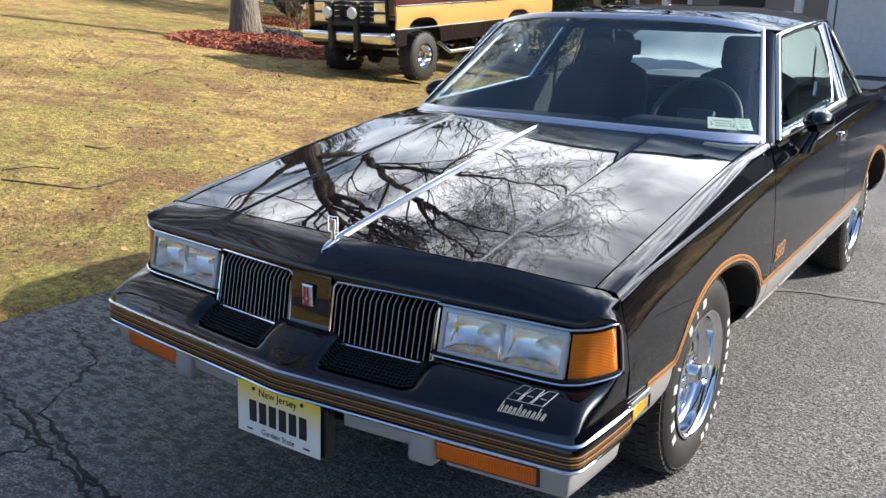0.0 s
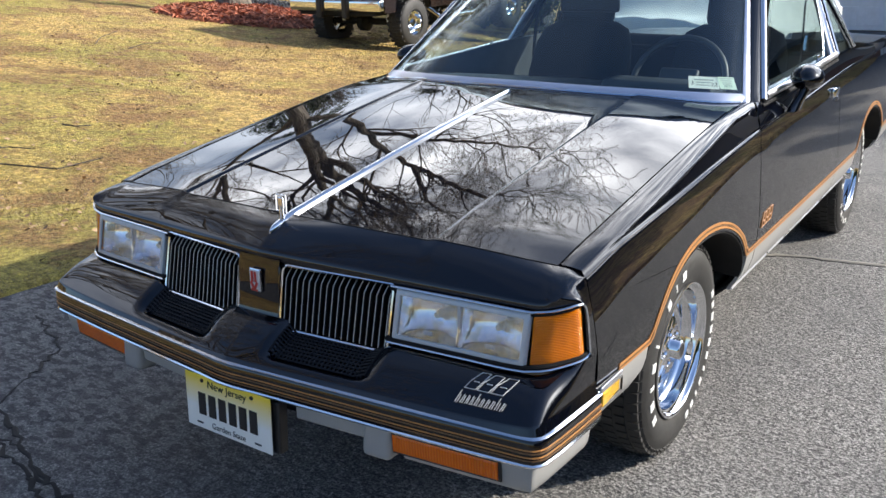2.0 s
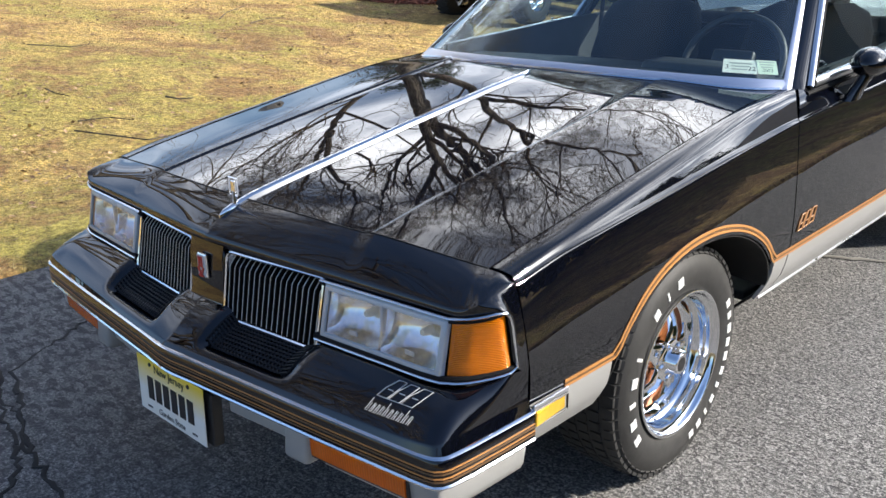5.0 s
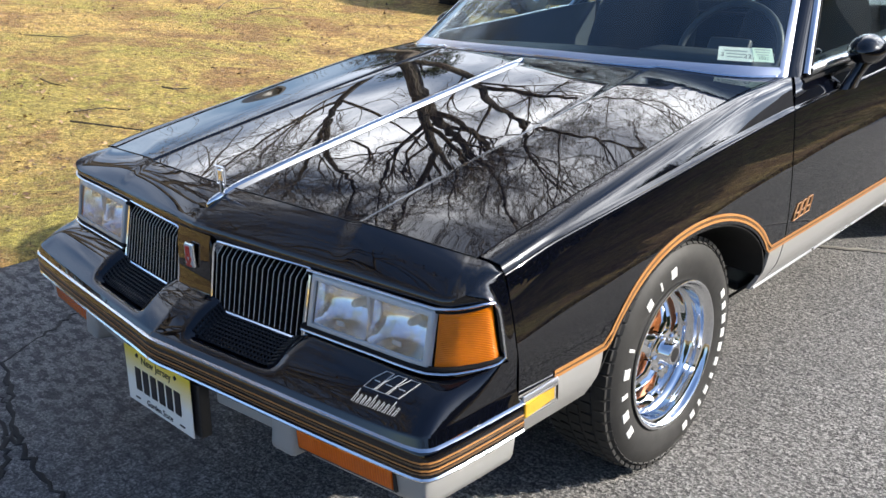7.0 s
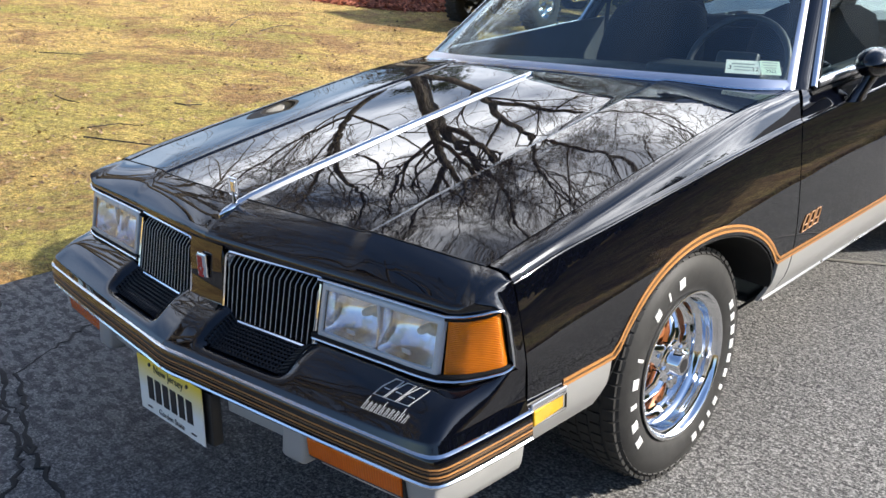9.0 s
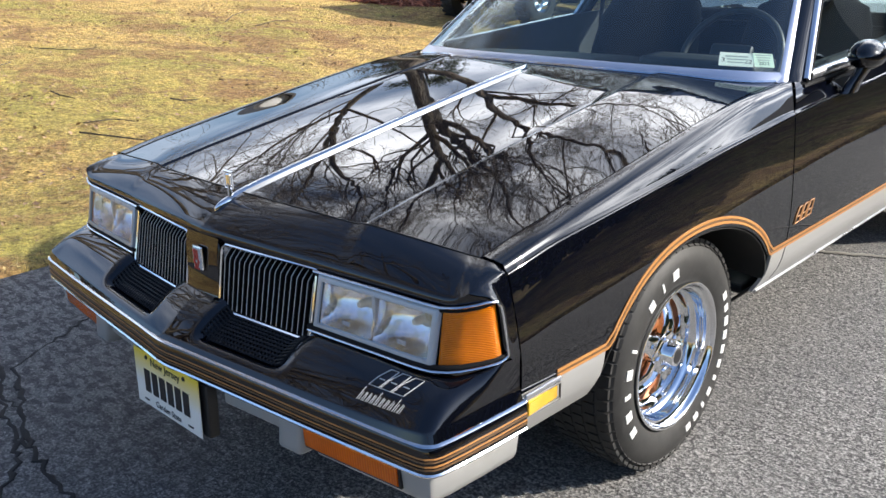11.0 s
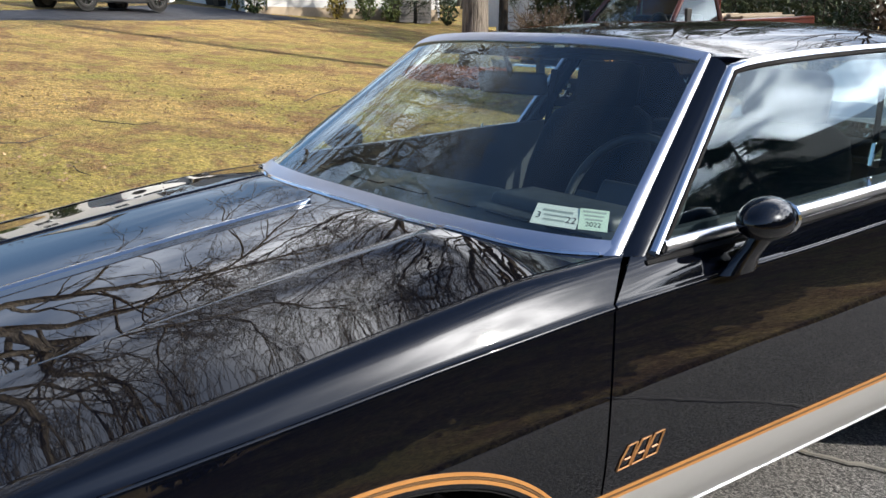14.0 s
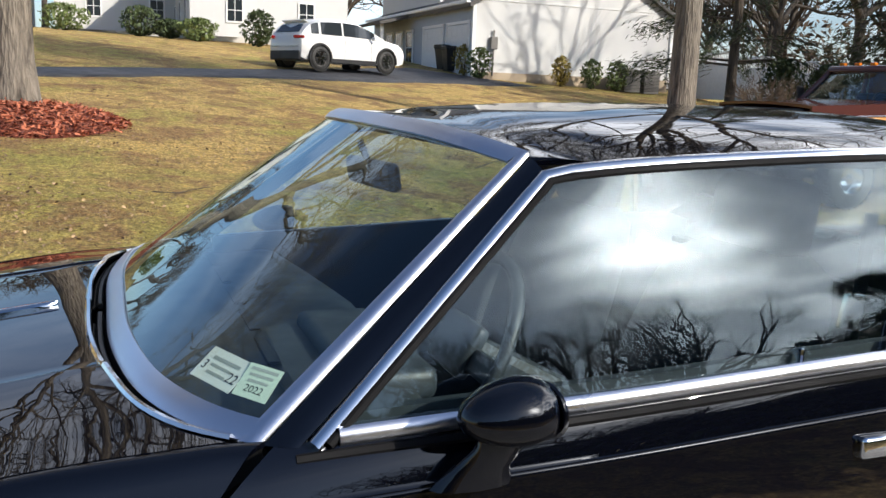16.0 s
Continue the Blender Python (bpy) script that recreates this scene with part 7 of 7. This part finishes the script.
# ---- other vehicles ----
def simple_wheel(parent, at, R, W, rim_mat, rim_r, lugs=False):
    """A wheel with its axis on x; both faces alike."""
    tyre = part("tyre", revolve([(-W * 0.8, rim_r), (-W, rim_r + 0.02), (-W, R * 0.86), (-W * 0.8, R * 0.97), (-W * 0.5, R), (W * 0.5, R), (W * 0.8, R * 0.97), (W, R * 0.86), (W, rim_r + 0.02), (W * 0.8, rim_r)], 40, at=at), tyre_rubber, parent, smooth=True, angle=45)
    part("rim", revolve([(W * 0.82, rim_r), (W * 0.9, rim_r * 0.97), (W * 0.3, rim_r * 0.86), (W * 0.25, rim_r * 0.5), (W * 0.6, rim_r * 0.34), (W * 0.65, 0)], 32, at=at), rim_mat, tyre, smooth=True, angle=40)
    part("rim", revolve([(-W * 0.82, rim_r), (-W * 0.9, rim_r * 0.97), (-W * 0.3, rim_r * 0.86), (-W * 0.25, 0)], 32, at=at), rim_mat, tyre, smooth=True, angle=40)
    if lugs:
        t = bmesh.new()
        for k in range(26):
            a = k * math.tau / 26
            for x, o in ((-W * 0.62, 0.0), (0.0, 0.5), (W * 0.62, 0.0)):
                q = a + o * math.tau / 26
                b = box((W * 0.55, R * 0.13, R * 0.05), bevel=R * 0.008, seg=1)
                b.transform(Matrix.Translation(at) @ pose(x, R * math.cos(q), R * math.sin(q), math.degrees(q) - 90, 0, 0))
                join(t, b)
        part("tread_lug", t, tyre_rubber, tyre, kind="stuff")
    return tyre


def pickup():
    root = empty("pickup_truck", "lifted old orange and maroon pickup on big tyres", "truck", at=(-8.45, 11.25, land(-8.45, 11.25) - 0.02))
    root.rotation_euler = (radians(2.2), 0, 0)
    W = 0.99
    low, mid, high = 0.66, 0.93, 1.31

    def side_band(s, name, z0, z1, mat, y0, y1, arch=True, bulge=0.0):
        ys = sorted(set(steps(y0, y1, 40) + ([a - 0.52 * math.cos(math.pi * k / 24) for a in (0.0, 3.34) for k in range(25)] if arch else [])))
        ys = [y for y in ys if y0 <= y <= y1]
        rows = []
        for y in ys:
            zb = z0
            for a in (0.0, 3.34):
                d = abs(y - a) / 0.52
                if arch and d < 1:
                    zb = max(zb, 0.55 + 0.55 * (1 - d**3) ** (1 / 3))
            zb = min(zb, z1 - 0.002)
            rows.append([(s * (W - 0.02 + bulge * math.sin(math.pi * k / 4)), y, zb + (z1 - zb) * k / 4) for k in range(5)])
        return part(name, thick(loft(rows), 0.03, (0, 2, 1)), mat, root, smooth=True)

    for s in (1, -1):
        side_band(s, "lower_side", low, mid, truck_dark, -0.80, 4.75)
        side_band(s, "orange_side", mid, high, truck_orange, -0.80, 4.75, True, 0.02)
        side_band(s, "shoulder", high, 1.46, truck_brown, -0.80, 4.75, False)
        for z in (mid, high):
            part("side_moulding", box((0.02, 5.5, 0.022), (s * (W - 0.012), 1.98, z), 0.004), chrome, root)
        part("door_gap", box((0.006, 0.012, 0.75), (s * (W - 0.012), 2.02, 1.08)), flat_black, root)
        part("door_gap", box((0.006, 0.012, 0.75), (s * (W - 0.012), 0.86, 1.08)), flat_black, root)
        part("side_step", tube([(s * 0.75, 0.75, 0.62), (s * 0.98, 0.80, 0.46), (s * 0.98, 1.9, 0.46), (s * 0.75, 1.95, 0.62)], 0.035, 8), chrome, root, smooth=True)
        part("side_mirror", box((0.06, 0.13, 0.26), (s * 1.12, 0.90, 1.58), 0.02), dark_plastic, root)
        part("door_handle", box((0.02, 0.12, 0.03), (s * (W + 0.002), 1.85, 1.34), 0.006), chrome, root)
        # doors above the belt: frame and glass
        f = tube([(s * 0.93, 0.72, 1.46), (s * 0.80, 1.18, 1.93), (s * 0.80, 1.95, 1.95), (s * 0.92, 2.02, 1.46)], 0.045, 8)
        part("window_frame", f, truck_brown, root, smooth=True)
        g = part("door_glass", loft([[(s * 0.92, 0.80, 1.47), (s * 0.92, 1.98, 1.47)], [(s * 0.81, 1.2, 1.91), (s * 0.81, 1.93, 1.92)]]), side_glass, root)
        g.visible_shadow = False
    hood = [[(x, y, 1.46 + 0.045 * (1 - (x / W) ** 2) + 0.02 * (y + 0.8) / 1.5) for x in steps(-W + 0.02, W - 0.02, 14)] for y in steps(-0.80, 0.72, 8)]
    part("hood", thick(loft(hood), 0.04, (0, 0, 0)), truck_brown, root, smooth=True)
    wsh = [[(x, 0.70 + 0.05 * (x / 0.9) ** 2, 1.48) for x in steps(-0.90, 0.90, 8)], [(x * 0.86, 1.15 + 0.04 * (x / 0.9) ** 2, 1.93) for x in steps(-0.90, 0.90, 8)]]
    part("windshield", loft(wsh), windshield_glass, root).visible_shadow = False
    part("windshield_frame", tube([(-0.93, 0.72, 1.48), (-0.80, 1.17, 1.95), (0.80, 1.17, 1.95), (0.93, 0.72, 1.48)], 0.04, 8, closed=True), truck_brown, root, smooth=True)
    part("roof", box((1.66, 0.95, 0.10), (0, 1.62, 1.975), 0.045, 3), truck_brown, root, smooth=True)
    for k in range(5):
        part("clearance_light", box((0.10, 0.07, 0.045), (-0.6 + 0.3 * k, 1.24, 2.045), 0.015), amber, root, "orange roof light")
    part("cab_back", box((1.7, 0.05, 0.6), (0, 2.08, 1.65), 0.02), truck_brown, root)
    part("seat", box((1.4, 0.25, 0.6), (0, 1.75, 1.30), 0.06), interior_cloth, root)
    part("steering_wheel", tube([(0.4 + 0.19 * math.cos(t), 1.05, 1.45 + 0.19 * math.sin(t)) for t in steps(0, math.tau * 15 / 16, 15)], 0.015, 6, closed=True), dark_plastic, root)
    part("bed_floor", box((1.8, 2.5, 0.06), (0, 3.45, 0.98)), truck_dark, root)
    for s in (1, -1):
        part("bed_rail", box((0.10, 2.55, 0.06), (s * 0.94, 3.45, 1.47), 0.02), truck_brown, root)
    part("tailgate", box((1.9, 0.06, 0.52), (0, 4.73, 1.2), 0.02), truck_orange, root)
    for k in range(7):
        part("bed_load", box((0.14, 1.6 - 0.1 * k, 0.06), (-0.6 + 0.2 * k, 3.2 + 0.1 * k, 1.50 + 0.02 * (k % 3)), 0.01, rot=(0, 0, 25 - 9 * k)), cream_paint, root, "weathered plank in the bed")
    # front: grille, bumper, guard, lamps
    part("grille", box((1.62, 0.06, 0.44), (0, -0.80, 1.20), 0.02), dark_plastic, root)
    for z in (1.04, 1.13, 1.22, 1.31, 1.38):
        part("grille_bar", box((1.56, 0.02, 0.014), (0, -0.835, z), 0.003), chrome, root)
    for s in (1, -1):
        for z in (1.11, 1.29):
            part("headlamp", box((0.24, 0.04, 0.14), (s * 0.66, -0.83, z), 0.015), reflector, root, "rectangular headlamp")
        part("guard_post", box((0.10, 0.10, 0.80), (s * 0.28, -0.99, 0.98), 0.02), bin_plastic, root, "black brush guard post")
        part("driving_lamp", revolve([(-0.03, 0.0), (-0.03, 0.085), (0.0, 0.10), (0.05, 0.07), (0.07, 0.0)], 20, "y", at=(s * 0.27 + (0.12 if s > 0 else -0.30) * 0 + s * 0.0, -1.09, 1.20)), white_paint, root, "round white driving lamp", smooth=True)
    part("guard_bar", box((0.66, 0.06, 0.09), (0, -0.99, 1.02), 0.02), bin_plastic, root)
    part("front_bumper", box((1.98, 0.16, 0.19), (0, -0.90, 0.79), 0.04, 3), chrome, root, "chrome front bumper", smooth=True, angle=40)
    part("bumper_apron", box((1.7, 0.3, 0.12), (0, -0.72, 0.68), 0.02), flat_black, root)
    part("frame_rails", box((0.9, 5.2, 0.16), (0, 1.9, 0.66), 0.02), flat_black, root)
    part("inner_body", box((1.5, 5.3, 0.35), (0, 1.95, 0.84)), flat_black, root)
    for y in (0.0, 3.34):
        part("axle", tube([(-0.8, y, 0.44), (0.8, y, 0.44)], 0.06, 10), flat_black, root)
        part("differential", revolve([(-0.16, 0.05), (-0.06, 0.17), (0.06, 0.17), (0.16, 0.05)], 16, "x", at=(-0.12, y, 0.44)), flat_black, root, smooth=True)
        for s in (1, -1):
            simple_wheel(root, (s * 0.84, y, 0.44), 0.42, 0.155, chrome, 0.205, True)
            part("shock_absorber", tube([(s * 0.5, y - 0.12, 0.45), (s * 0.45, y - 0.1, 0.85)], 0.03, 8), bright_trim, root)
    return root


pickup()


def crossover():
    root = empty("suv", "white crossover with black wheel arches parked on asphalt", "suv")
    d = Vector((-0.42, 0.907)).normalized()
    right = Vector((d.y, -d.x))
    mid = Vector((-26.5, 8.9)) - right * 0.80 + d * 0.22
    z = land(mid.x, mid.y)
    ang = math.degrees(math.atan2(-d.x, d.y))
    root.matrix_basis = pose(mid.x, mid.y, z + 0.04, 0, 0, ang)
    # stations: y, half-width, floor, shoulder, top (y forward)
    st = [(-2.10, 0.70, 0.50, 0.80, 0.95), (-2.05, 0.84, 0.36, 0.95, 1.06), (-1.88, 0.92, 0.28, 1.0, 1.12), (-1.4, 0.945, 0.24, 1.0, 1.10), (0, 0.945, 0.22, 0.98, 1.06), (0.9, 0.945, 0.22, 0.97, 1.05), (1.5, 0.935, 0.24, 0.95, 1.05), (2.1, 0.88, 0.26, 0.86, 0.96), (2.38, 0.74, 0.32, 0.74, 0.84), (2.45, 0.55, 0.42, 0.64, 0.72)]
    rows = []
    for y, w, f, sh, tp in st:
        rows.append([(-w * 0.5, y, f), (-w * 0.93, y, f + 0.02), (-w, y, f + 0.2), (-w, y, sh - 0.12), (-w * 0.97, y, sh), (-w * 0.86, y, tp), (0, y, tp + 0.03), (w * 0.86, y, tp), (w * 0.97, y, sh), (w, y, sh - 0.12), (w, y, f + 0.2), (w * 0.93, y, f + 0.02), (w * 0.5, y, f)])
    part("body", loft(rows, wrap=True, caps=True), suv_white, root, smooth=True, angle=35)
    gh = [(-2.00, 0.66, 1.04, 1.10), (-1.80, 0.69, 1.05, 1.36), (-1.53, 0.71, 1.06, 1.52), (-1.0, 0.73, 1.05, 1.60), (-0.4, 0.73, 1.05, 1.625), (0.2, 0.72, 1.04, 1.60), (0.75, 0.70, 1.03, 1.42), (1.40, 0.74, 1.03, 1.08)]
    rows = []
    for y, w, b, t in gh:
        k = (t - b)
        rows.append([(-w - 0.12, y, b), (-w - 0.12 * (1 - 0.9 * min(1, k / 0.6)), y, b + k * 0.85), (-w * 0.8, y, t), (0, y, t + 0.02), (w * 0.8, y, t), (w + 0.12 * (1 - 0.9 * min(1, k / 0.6)), y, b + k * 0.85), (w + 0.12, y, b)])
    part("cabin", loft(rows, caps=True), suv_white, root, smooth=True, angle=35)
    for s in (1, -1):
        def quad(ys, name):
            rows = []
            for y in ys:
                w = float(np.interp(y, [g[0] for g in gh], [g[1] for g in gh]))
                b = float(np.interp(y, [g[0] for g in gh], [g[2] for g in gh])) + 0.05
                t = float(np.interp(y, [g[0] for g in gh], [g[3] for g in gh]))
                k = t - b
                hi = b + max(0.02, k * 0.80)
                f = 0.9 * min(1, (t - b + 0.05) / 0.6)
                rows.append([(s * (w + 0.127), y, b), (s * (w + 0.127 - 0.12 * f * 0.9), y, hi)])
            part(name, thick(loft(rows), 0.01, (0, 0, 1)), window_dark, root)
        quad(steps(-1.66, -1.38, 4), "quarter_window")
        quad(steps(-1.28, -0.45, 4), "rear_window")
        quad(steps(-0.38, 0.95, 8), "front_window")
        for y in (-1.395, 1.395):
            arch = [(s * 0.95, y + 0.43 * math.cos(t), 0.36 + 0.43 * math.sin(t)) for t in steps(-0.15, math.pi + 0.15, 18)]
            part("wheel_arch", tube(arch, 0.045, 6), dark_plastic, root, smooth=True)
            part("arch_shadow", revolve([(0.0, 0.0), (0.0, 0.42)], 28, "x", at=(s * 0.948, y, 0.36)), flat_black, root)
            wh = simple_wheel(root, (s * 0.86, y, 0.365), 0.365, 0.115, ac_metal, 0.25)
            for k in range(10):
                a = k * math.tau / 10 + 0.2 * (k % 2)
                b = box((0.02, 0.035, 0.19), (0, 0, 0.13))
                b.transform(Matrix.Translation((s * 0.965, y, 0.365)) @ Matrix.Rotation(a, 4, "X"))
                part("rim_spoke", b, chrome, wh)
        part("side_cladding", box((0.04, 1.95, 0.14), (s * 0.945, 0, 0.30), 0.015), dark_plastic, root)
        part("tail_lamp", box((0.36, 0.30, 0.10), (s * 0.66, -1.97, 0.98), 0.03, rot=(0, 0, s * 28)), red_lens, root)
        part("side_mirror", box((0.20, 0.12, 0.13), (s * 1.02, 0.78, 1.08), 0.03), suv_white, root)
        part("door_gap", box((0.006, 0.012, 0.6), (s * 0.9445, -0.40, 0.68)), flat_black, root)
        part("door_gap", box((0.006, 0.012, 0.6), (s * 0.9445, 0.72, 0.68)), flat_black, root)
    part("rear_glass", thick(loft([[(x, -2.00, 1.14) for x in steps(-0.62, 0.62, 4)], [(x * 0.9, -1.785, 1.385) for x in steps(-0.62, 0.62, 4)]]), 0.01, (0, 0, 1)), window_dark, root)
    part("spoiler", box((1.2, 0.25, 0.05), (0, -1.66, 1.475), 0.02, rot=(-18, 0, 0)), suv_white, root)
    part("rear_bumper", box((1.55, 0.12, 0.30), (0, -2.06, 0.42), 0.04), dark_plastic, root)
    return root


crossover()


def covered_car():
    prof = [(5.95, 0.30), (6.0, 0.75), (6.25, 0.92), (6.9, 1.0), (7.3, 1.22), (7.75, 1.36), (8.3, 1.42), (9.0, 1.38), (9.6, 1.20), (9.9, 1.02), (10.5, 0.98), (10.75, 0.8), (10.8, 0.3)]
    rows = []
    for y in steps(5.95, 10.8, 60):
        top = curve(prof, y)
        w = 0.86 * (1 - 0.16 * smooth01((6.6 - y) / 0.65) - 0.16 * smooth01((y - 10.2) / 0.6))
        row = []
        for k in range(33):
            t = k / 32 * 2 - 1
            a = abs(t)
            if a < 0.62:
                u = a / 0.62
                x, z = u * (w - 0.20 * smooth01((top - 1.0) / 0.35)), top - 0.10 * u**2.5
            else:
                u = (a - 0.62) / 0.38
                x = (w - 0.20 * smooth01((top - 1.0) / 0.35)) + u * 0.20 * smooth01((top - 1.0) / 0.35) + 0.02 * u
                z = (top - 0.10) * (1 - u) + 0.12 * u
            wr = 0.018 * noise.noise((x * 3 + 7 * t, y * 2.2, z * 2)) + 0.012 * noise.noise((t * 9, y * 6, 1))
            row.append((-1.36 + (1 if t > 0 else -1) * (x + wr), y, z + wr * (1 if a < 0.7 else 0)))
        rows.append(row)
    part("covered_car", loft(rows), cover_cloth, None, "car under a wrinkled silvery white cloth cover", smooth=True, category="covered car")


covered_car()


def wheelie_bin(x, y, rz):
    root = empty("rubbish_bin", "black wheeled rubbish bin by a garage door", "bin", "rubbish bins")
    root.matrix_basis = pose(x, y, land(x, y) + 0.03, 0, 0, rz)
    rows = [[(sx * w, sy * d, z) for sx, sy in ((-1, -1), (1, -1), (1, 1), (-1, 1))] for z, w, d in ((0.05, 0.25, 0.27), (0.9, 0.32, 0.38), (0.95, 0.35, 0.41), (1.0, 0.35, 0.41))]
    part("bin_body", loft(rows, wrap=True, caps=True), bin_plastic, root)
    part("lid", box((0.70, 0.84, 0.07), (0, 0, 1.04), 0.03), bin_plastic, root)
    part("handle", tube([(-0.25, 0.45, 0.98), (0.25, 0.45, 0.98)], 0.02, 6), bin_plastic, root)
    for s in (-1, 1):
        part("bin_wheel", revolve([(-0.03, 0.0), (-0.03, 0.13), (0.03, 0.13), (0.03, 0.0)], 16, at=(s * 0.3, 0.3, 0.13)), dark_plastic, root)


wheelie_bin(-33.2, 15.2, 0)
wheelie_bin(-33.95, 15.2, 10)


def air_conditioner(x, y):
    root = empty("air_conditioner", "grey slatted air-conditioning unit by a white wall", "air conditioner", at=(x, y, land(x, y)))
    part("casing", box((0.75, 0.75, 0.95), (0, 0, 0.5), 0.03), ac_metal, root)
    for k in range(12):
        part("slat", box((0.77, 0.77, 0.02), (0, 0, 0.14 + 0.06 * k)), bin_plastic, root)
    part("top_grille", revolve([(0.98, 0.30), (1.0, 0.28), (1.0, 0.0)], 20, "z"), bin_plastic, root)


air_conditioner(-30.4, 22.1)
air_conditioner(-30.5, 23.1)


# ---- litter of twigs, leaves and grass ----
def twig(points, r, label="fallen brown twig on the lawn"):
    pts = [Vector((x, y, land(x, y) + 0.045 + 0.02 * noise.noise((x * 4, y * 4, 1)))) for x, y in points]
    part("twig", tube(pts, [r * (1 - 0.6 * i / len(pts)) for i in range(len(pts))], 5), bark_dark, None, label, category="twig", group="twigs on the lawn")


def litter():
    rng = random.Random(5)
    V, F = [], []
    for _ in range(26000):
        x = EDGE - 0.15 - abs(rng.gauss(0, 1)) * 7
        y = rng.uniform(-4, 16)
        if noise.noise((x * 0.45, y * 0.45, 9)) < rng.uniform(-0.45, 0.35):
            continue
        z = land(x, y) + 0.035
        a = rng.uniform(0, math.tau)
        s = rng.uniform(0.008, 0.028)
        u = Vector((math.cos(a), math.sin(a), rng.gauss(0, 0.3))) * s
        v = Vector((-math.sin(a), math.cos(a), rng.gauss(0, 0.3))) * s * 0.6
        o = len(V)
        p = Vector((x, y, z))
        V += [p - u, p + v + Vector((0, 0, 0.006)), p + u, p - v]
        F.append((o, o + 1, o + 2, o + 3))
    put("leaf_litter", mesh_of("leaf_litter", V, F, False), dead_leaf, None, "scattered dry brown leaves", category="leaves", kind="stuff")
    V, F = [], []
    for _ in range(190000):
        x = EDGE + 0.02 - abs(rng.gauss(0, 1)) * 4.5
        y = rng.uniform(-3.5, 14)
        if x < -13:
            continue
        z = land(x, y) + 0.01
        a, h = rng.uniform(0, math.tau), rng.uniform(0.012, 0.034)
        q = Vector((math.cos(a), math.sin(a), 0)) * rng.uniform(0.001, 0.0028)
        lean_ = Vector((rng.gauss(0, 0.03), rng.gauss(0, 0.03), h))
        p = Vector((x, y, z))
        o = len(V)
        V += [p - q, p + q, p + lean_]
        F.append((o, o + 1, o + 2))
    put("grass", mesh_of("grass", V, F, False), grass_blade, None, "short dry winter grass blades", category="grass", kind="stuff")


litter()
for pts, r in (
    ([(-4.72, 1.91), (-4.43, 2.08), (-4.21, 2.23), (-4.29, 2.67)], 0.011),
    ([(-5.39, 3.07), (-5.30, 3.13), (-5.27, 3.27)], 0.012),
    ([(-6.18, 2.34), (-5.94, 2.32), (-5.79, 2.38)], 0.009),
    ([(-4.95, 2.05), (-4.95, 2.31), (-4.82, 2.42)], 0.008),
    ([(-7.24, 1.92), (-7.27, 2.18), (-7.45, 2.42), (-7.62, 2.58)], 0.009),
    ([(-9.54, 6.39), (-10.2, 6.95), (-10.8, 7.7)], 0.012),
    ([(-9.1, 6.6), (-9.4, 7.1), (-9.5, 7.5)], 0.010),
    ([(-8.3, 3.1), (-8.1, 3.5), (-8.2, 3.8)], 0.008),
):
    twig(pts, r * 0.7)


def cracks():
    """Open cracks in the drive, and one old filled seam across it with a drawn edge shadow."""
    drive = bpy.data.objects["driveway"]
    rng = random.Random(12)

    def wander(points, amp, step=0.03):
        out = []
        for a, b in zip(points, points[1:]):
            n = max(2, int(math.dist(a, b) / step))
            for k in range(n):
                u = k / n
                out.append((a[0] + (b[0] - a[0]) * u + rng.gauss(0, amp), a[1] + (b[1] - a[1]) * u + rng.gauss(0, amp)))
        return out + [points[-1]]

    for points, w in (
        ([(-2.2, 0.32), (-1.56, 0.06), (-1.26, -0.01), (-1.03, -0.10), (-0.83, -0.13), (-0.63, -0.20), (-0.2, -0.5)], 0.011),
        ([(-1.26, 0.04), (-1.05, -0.02), (-0.77, -0.12), (-0.47, -0.18), (-0.31, -0.17), (0.3, -0.55)], 0.010),
        ([(-1.35, -0.05), (-1.10, -0.08), (-0.93, -0.07), (-0.68, -0.15)], 0.008),
        ([(-1.9, 0.6), (-1.5, 0.45), (-1.26, 0.04)], 0.007),
        ([(-1.03, -0.10), (-1.2, -0.5), (-1.1, -0.9)], 0.008),
        ([(1.35, 0.6), (1.6, 1.1), (1.55, 1.6), (1.9, 2.2)], 0.005),
    ):
        pts = [Vector((x, y, 0.001)) for x, y in wander(points, 0.008)]
        part("crack_and_edge_shade", tube(pts, [w * rng.uniform(0.4, 1.2) for _ in pts], 6, flat=0.35), crack_dark, drive)
    pts = [Vector((x, y, 0.0)) for x, y in wander([(-2.2, 2.7), (-1.0, 2.95), (0.45, 3.10), (0.70, 3.20), (1.09, 3.27), (1.9, 3.5), (2.93, 3.6)], 0.007, 0.05)]
    part("filled_seam", tube(pts, [0.016 * rng.uniform(0.5, 1.2) for _ in pts], 6, flat=0.4), seam_pale, drive)
    # dark tube drawn as the shadow along the seam's edge
    pts = [p + Vector((0.01, -0.022, 0.001)) for p in pts]
    part("crack_and_edge_shade", tube(pts, [0.007 * rng.uniform(0.4, 1.2) for _ in pts], 6, flat=0.35), crack_dark, drive)


crack_dark = plain("crack_shadow", (0.012, 0.012, 0.012), 0.9)
seam_pale = plain("sandy_filler", (0.30, 0.285, 0.25), 0.9, bump=0.5, bscale=90)
cracks()
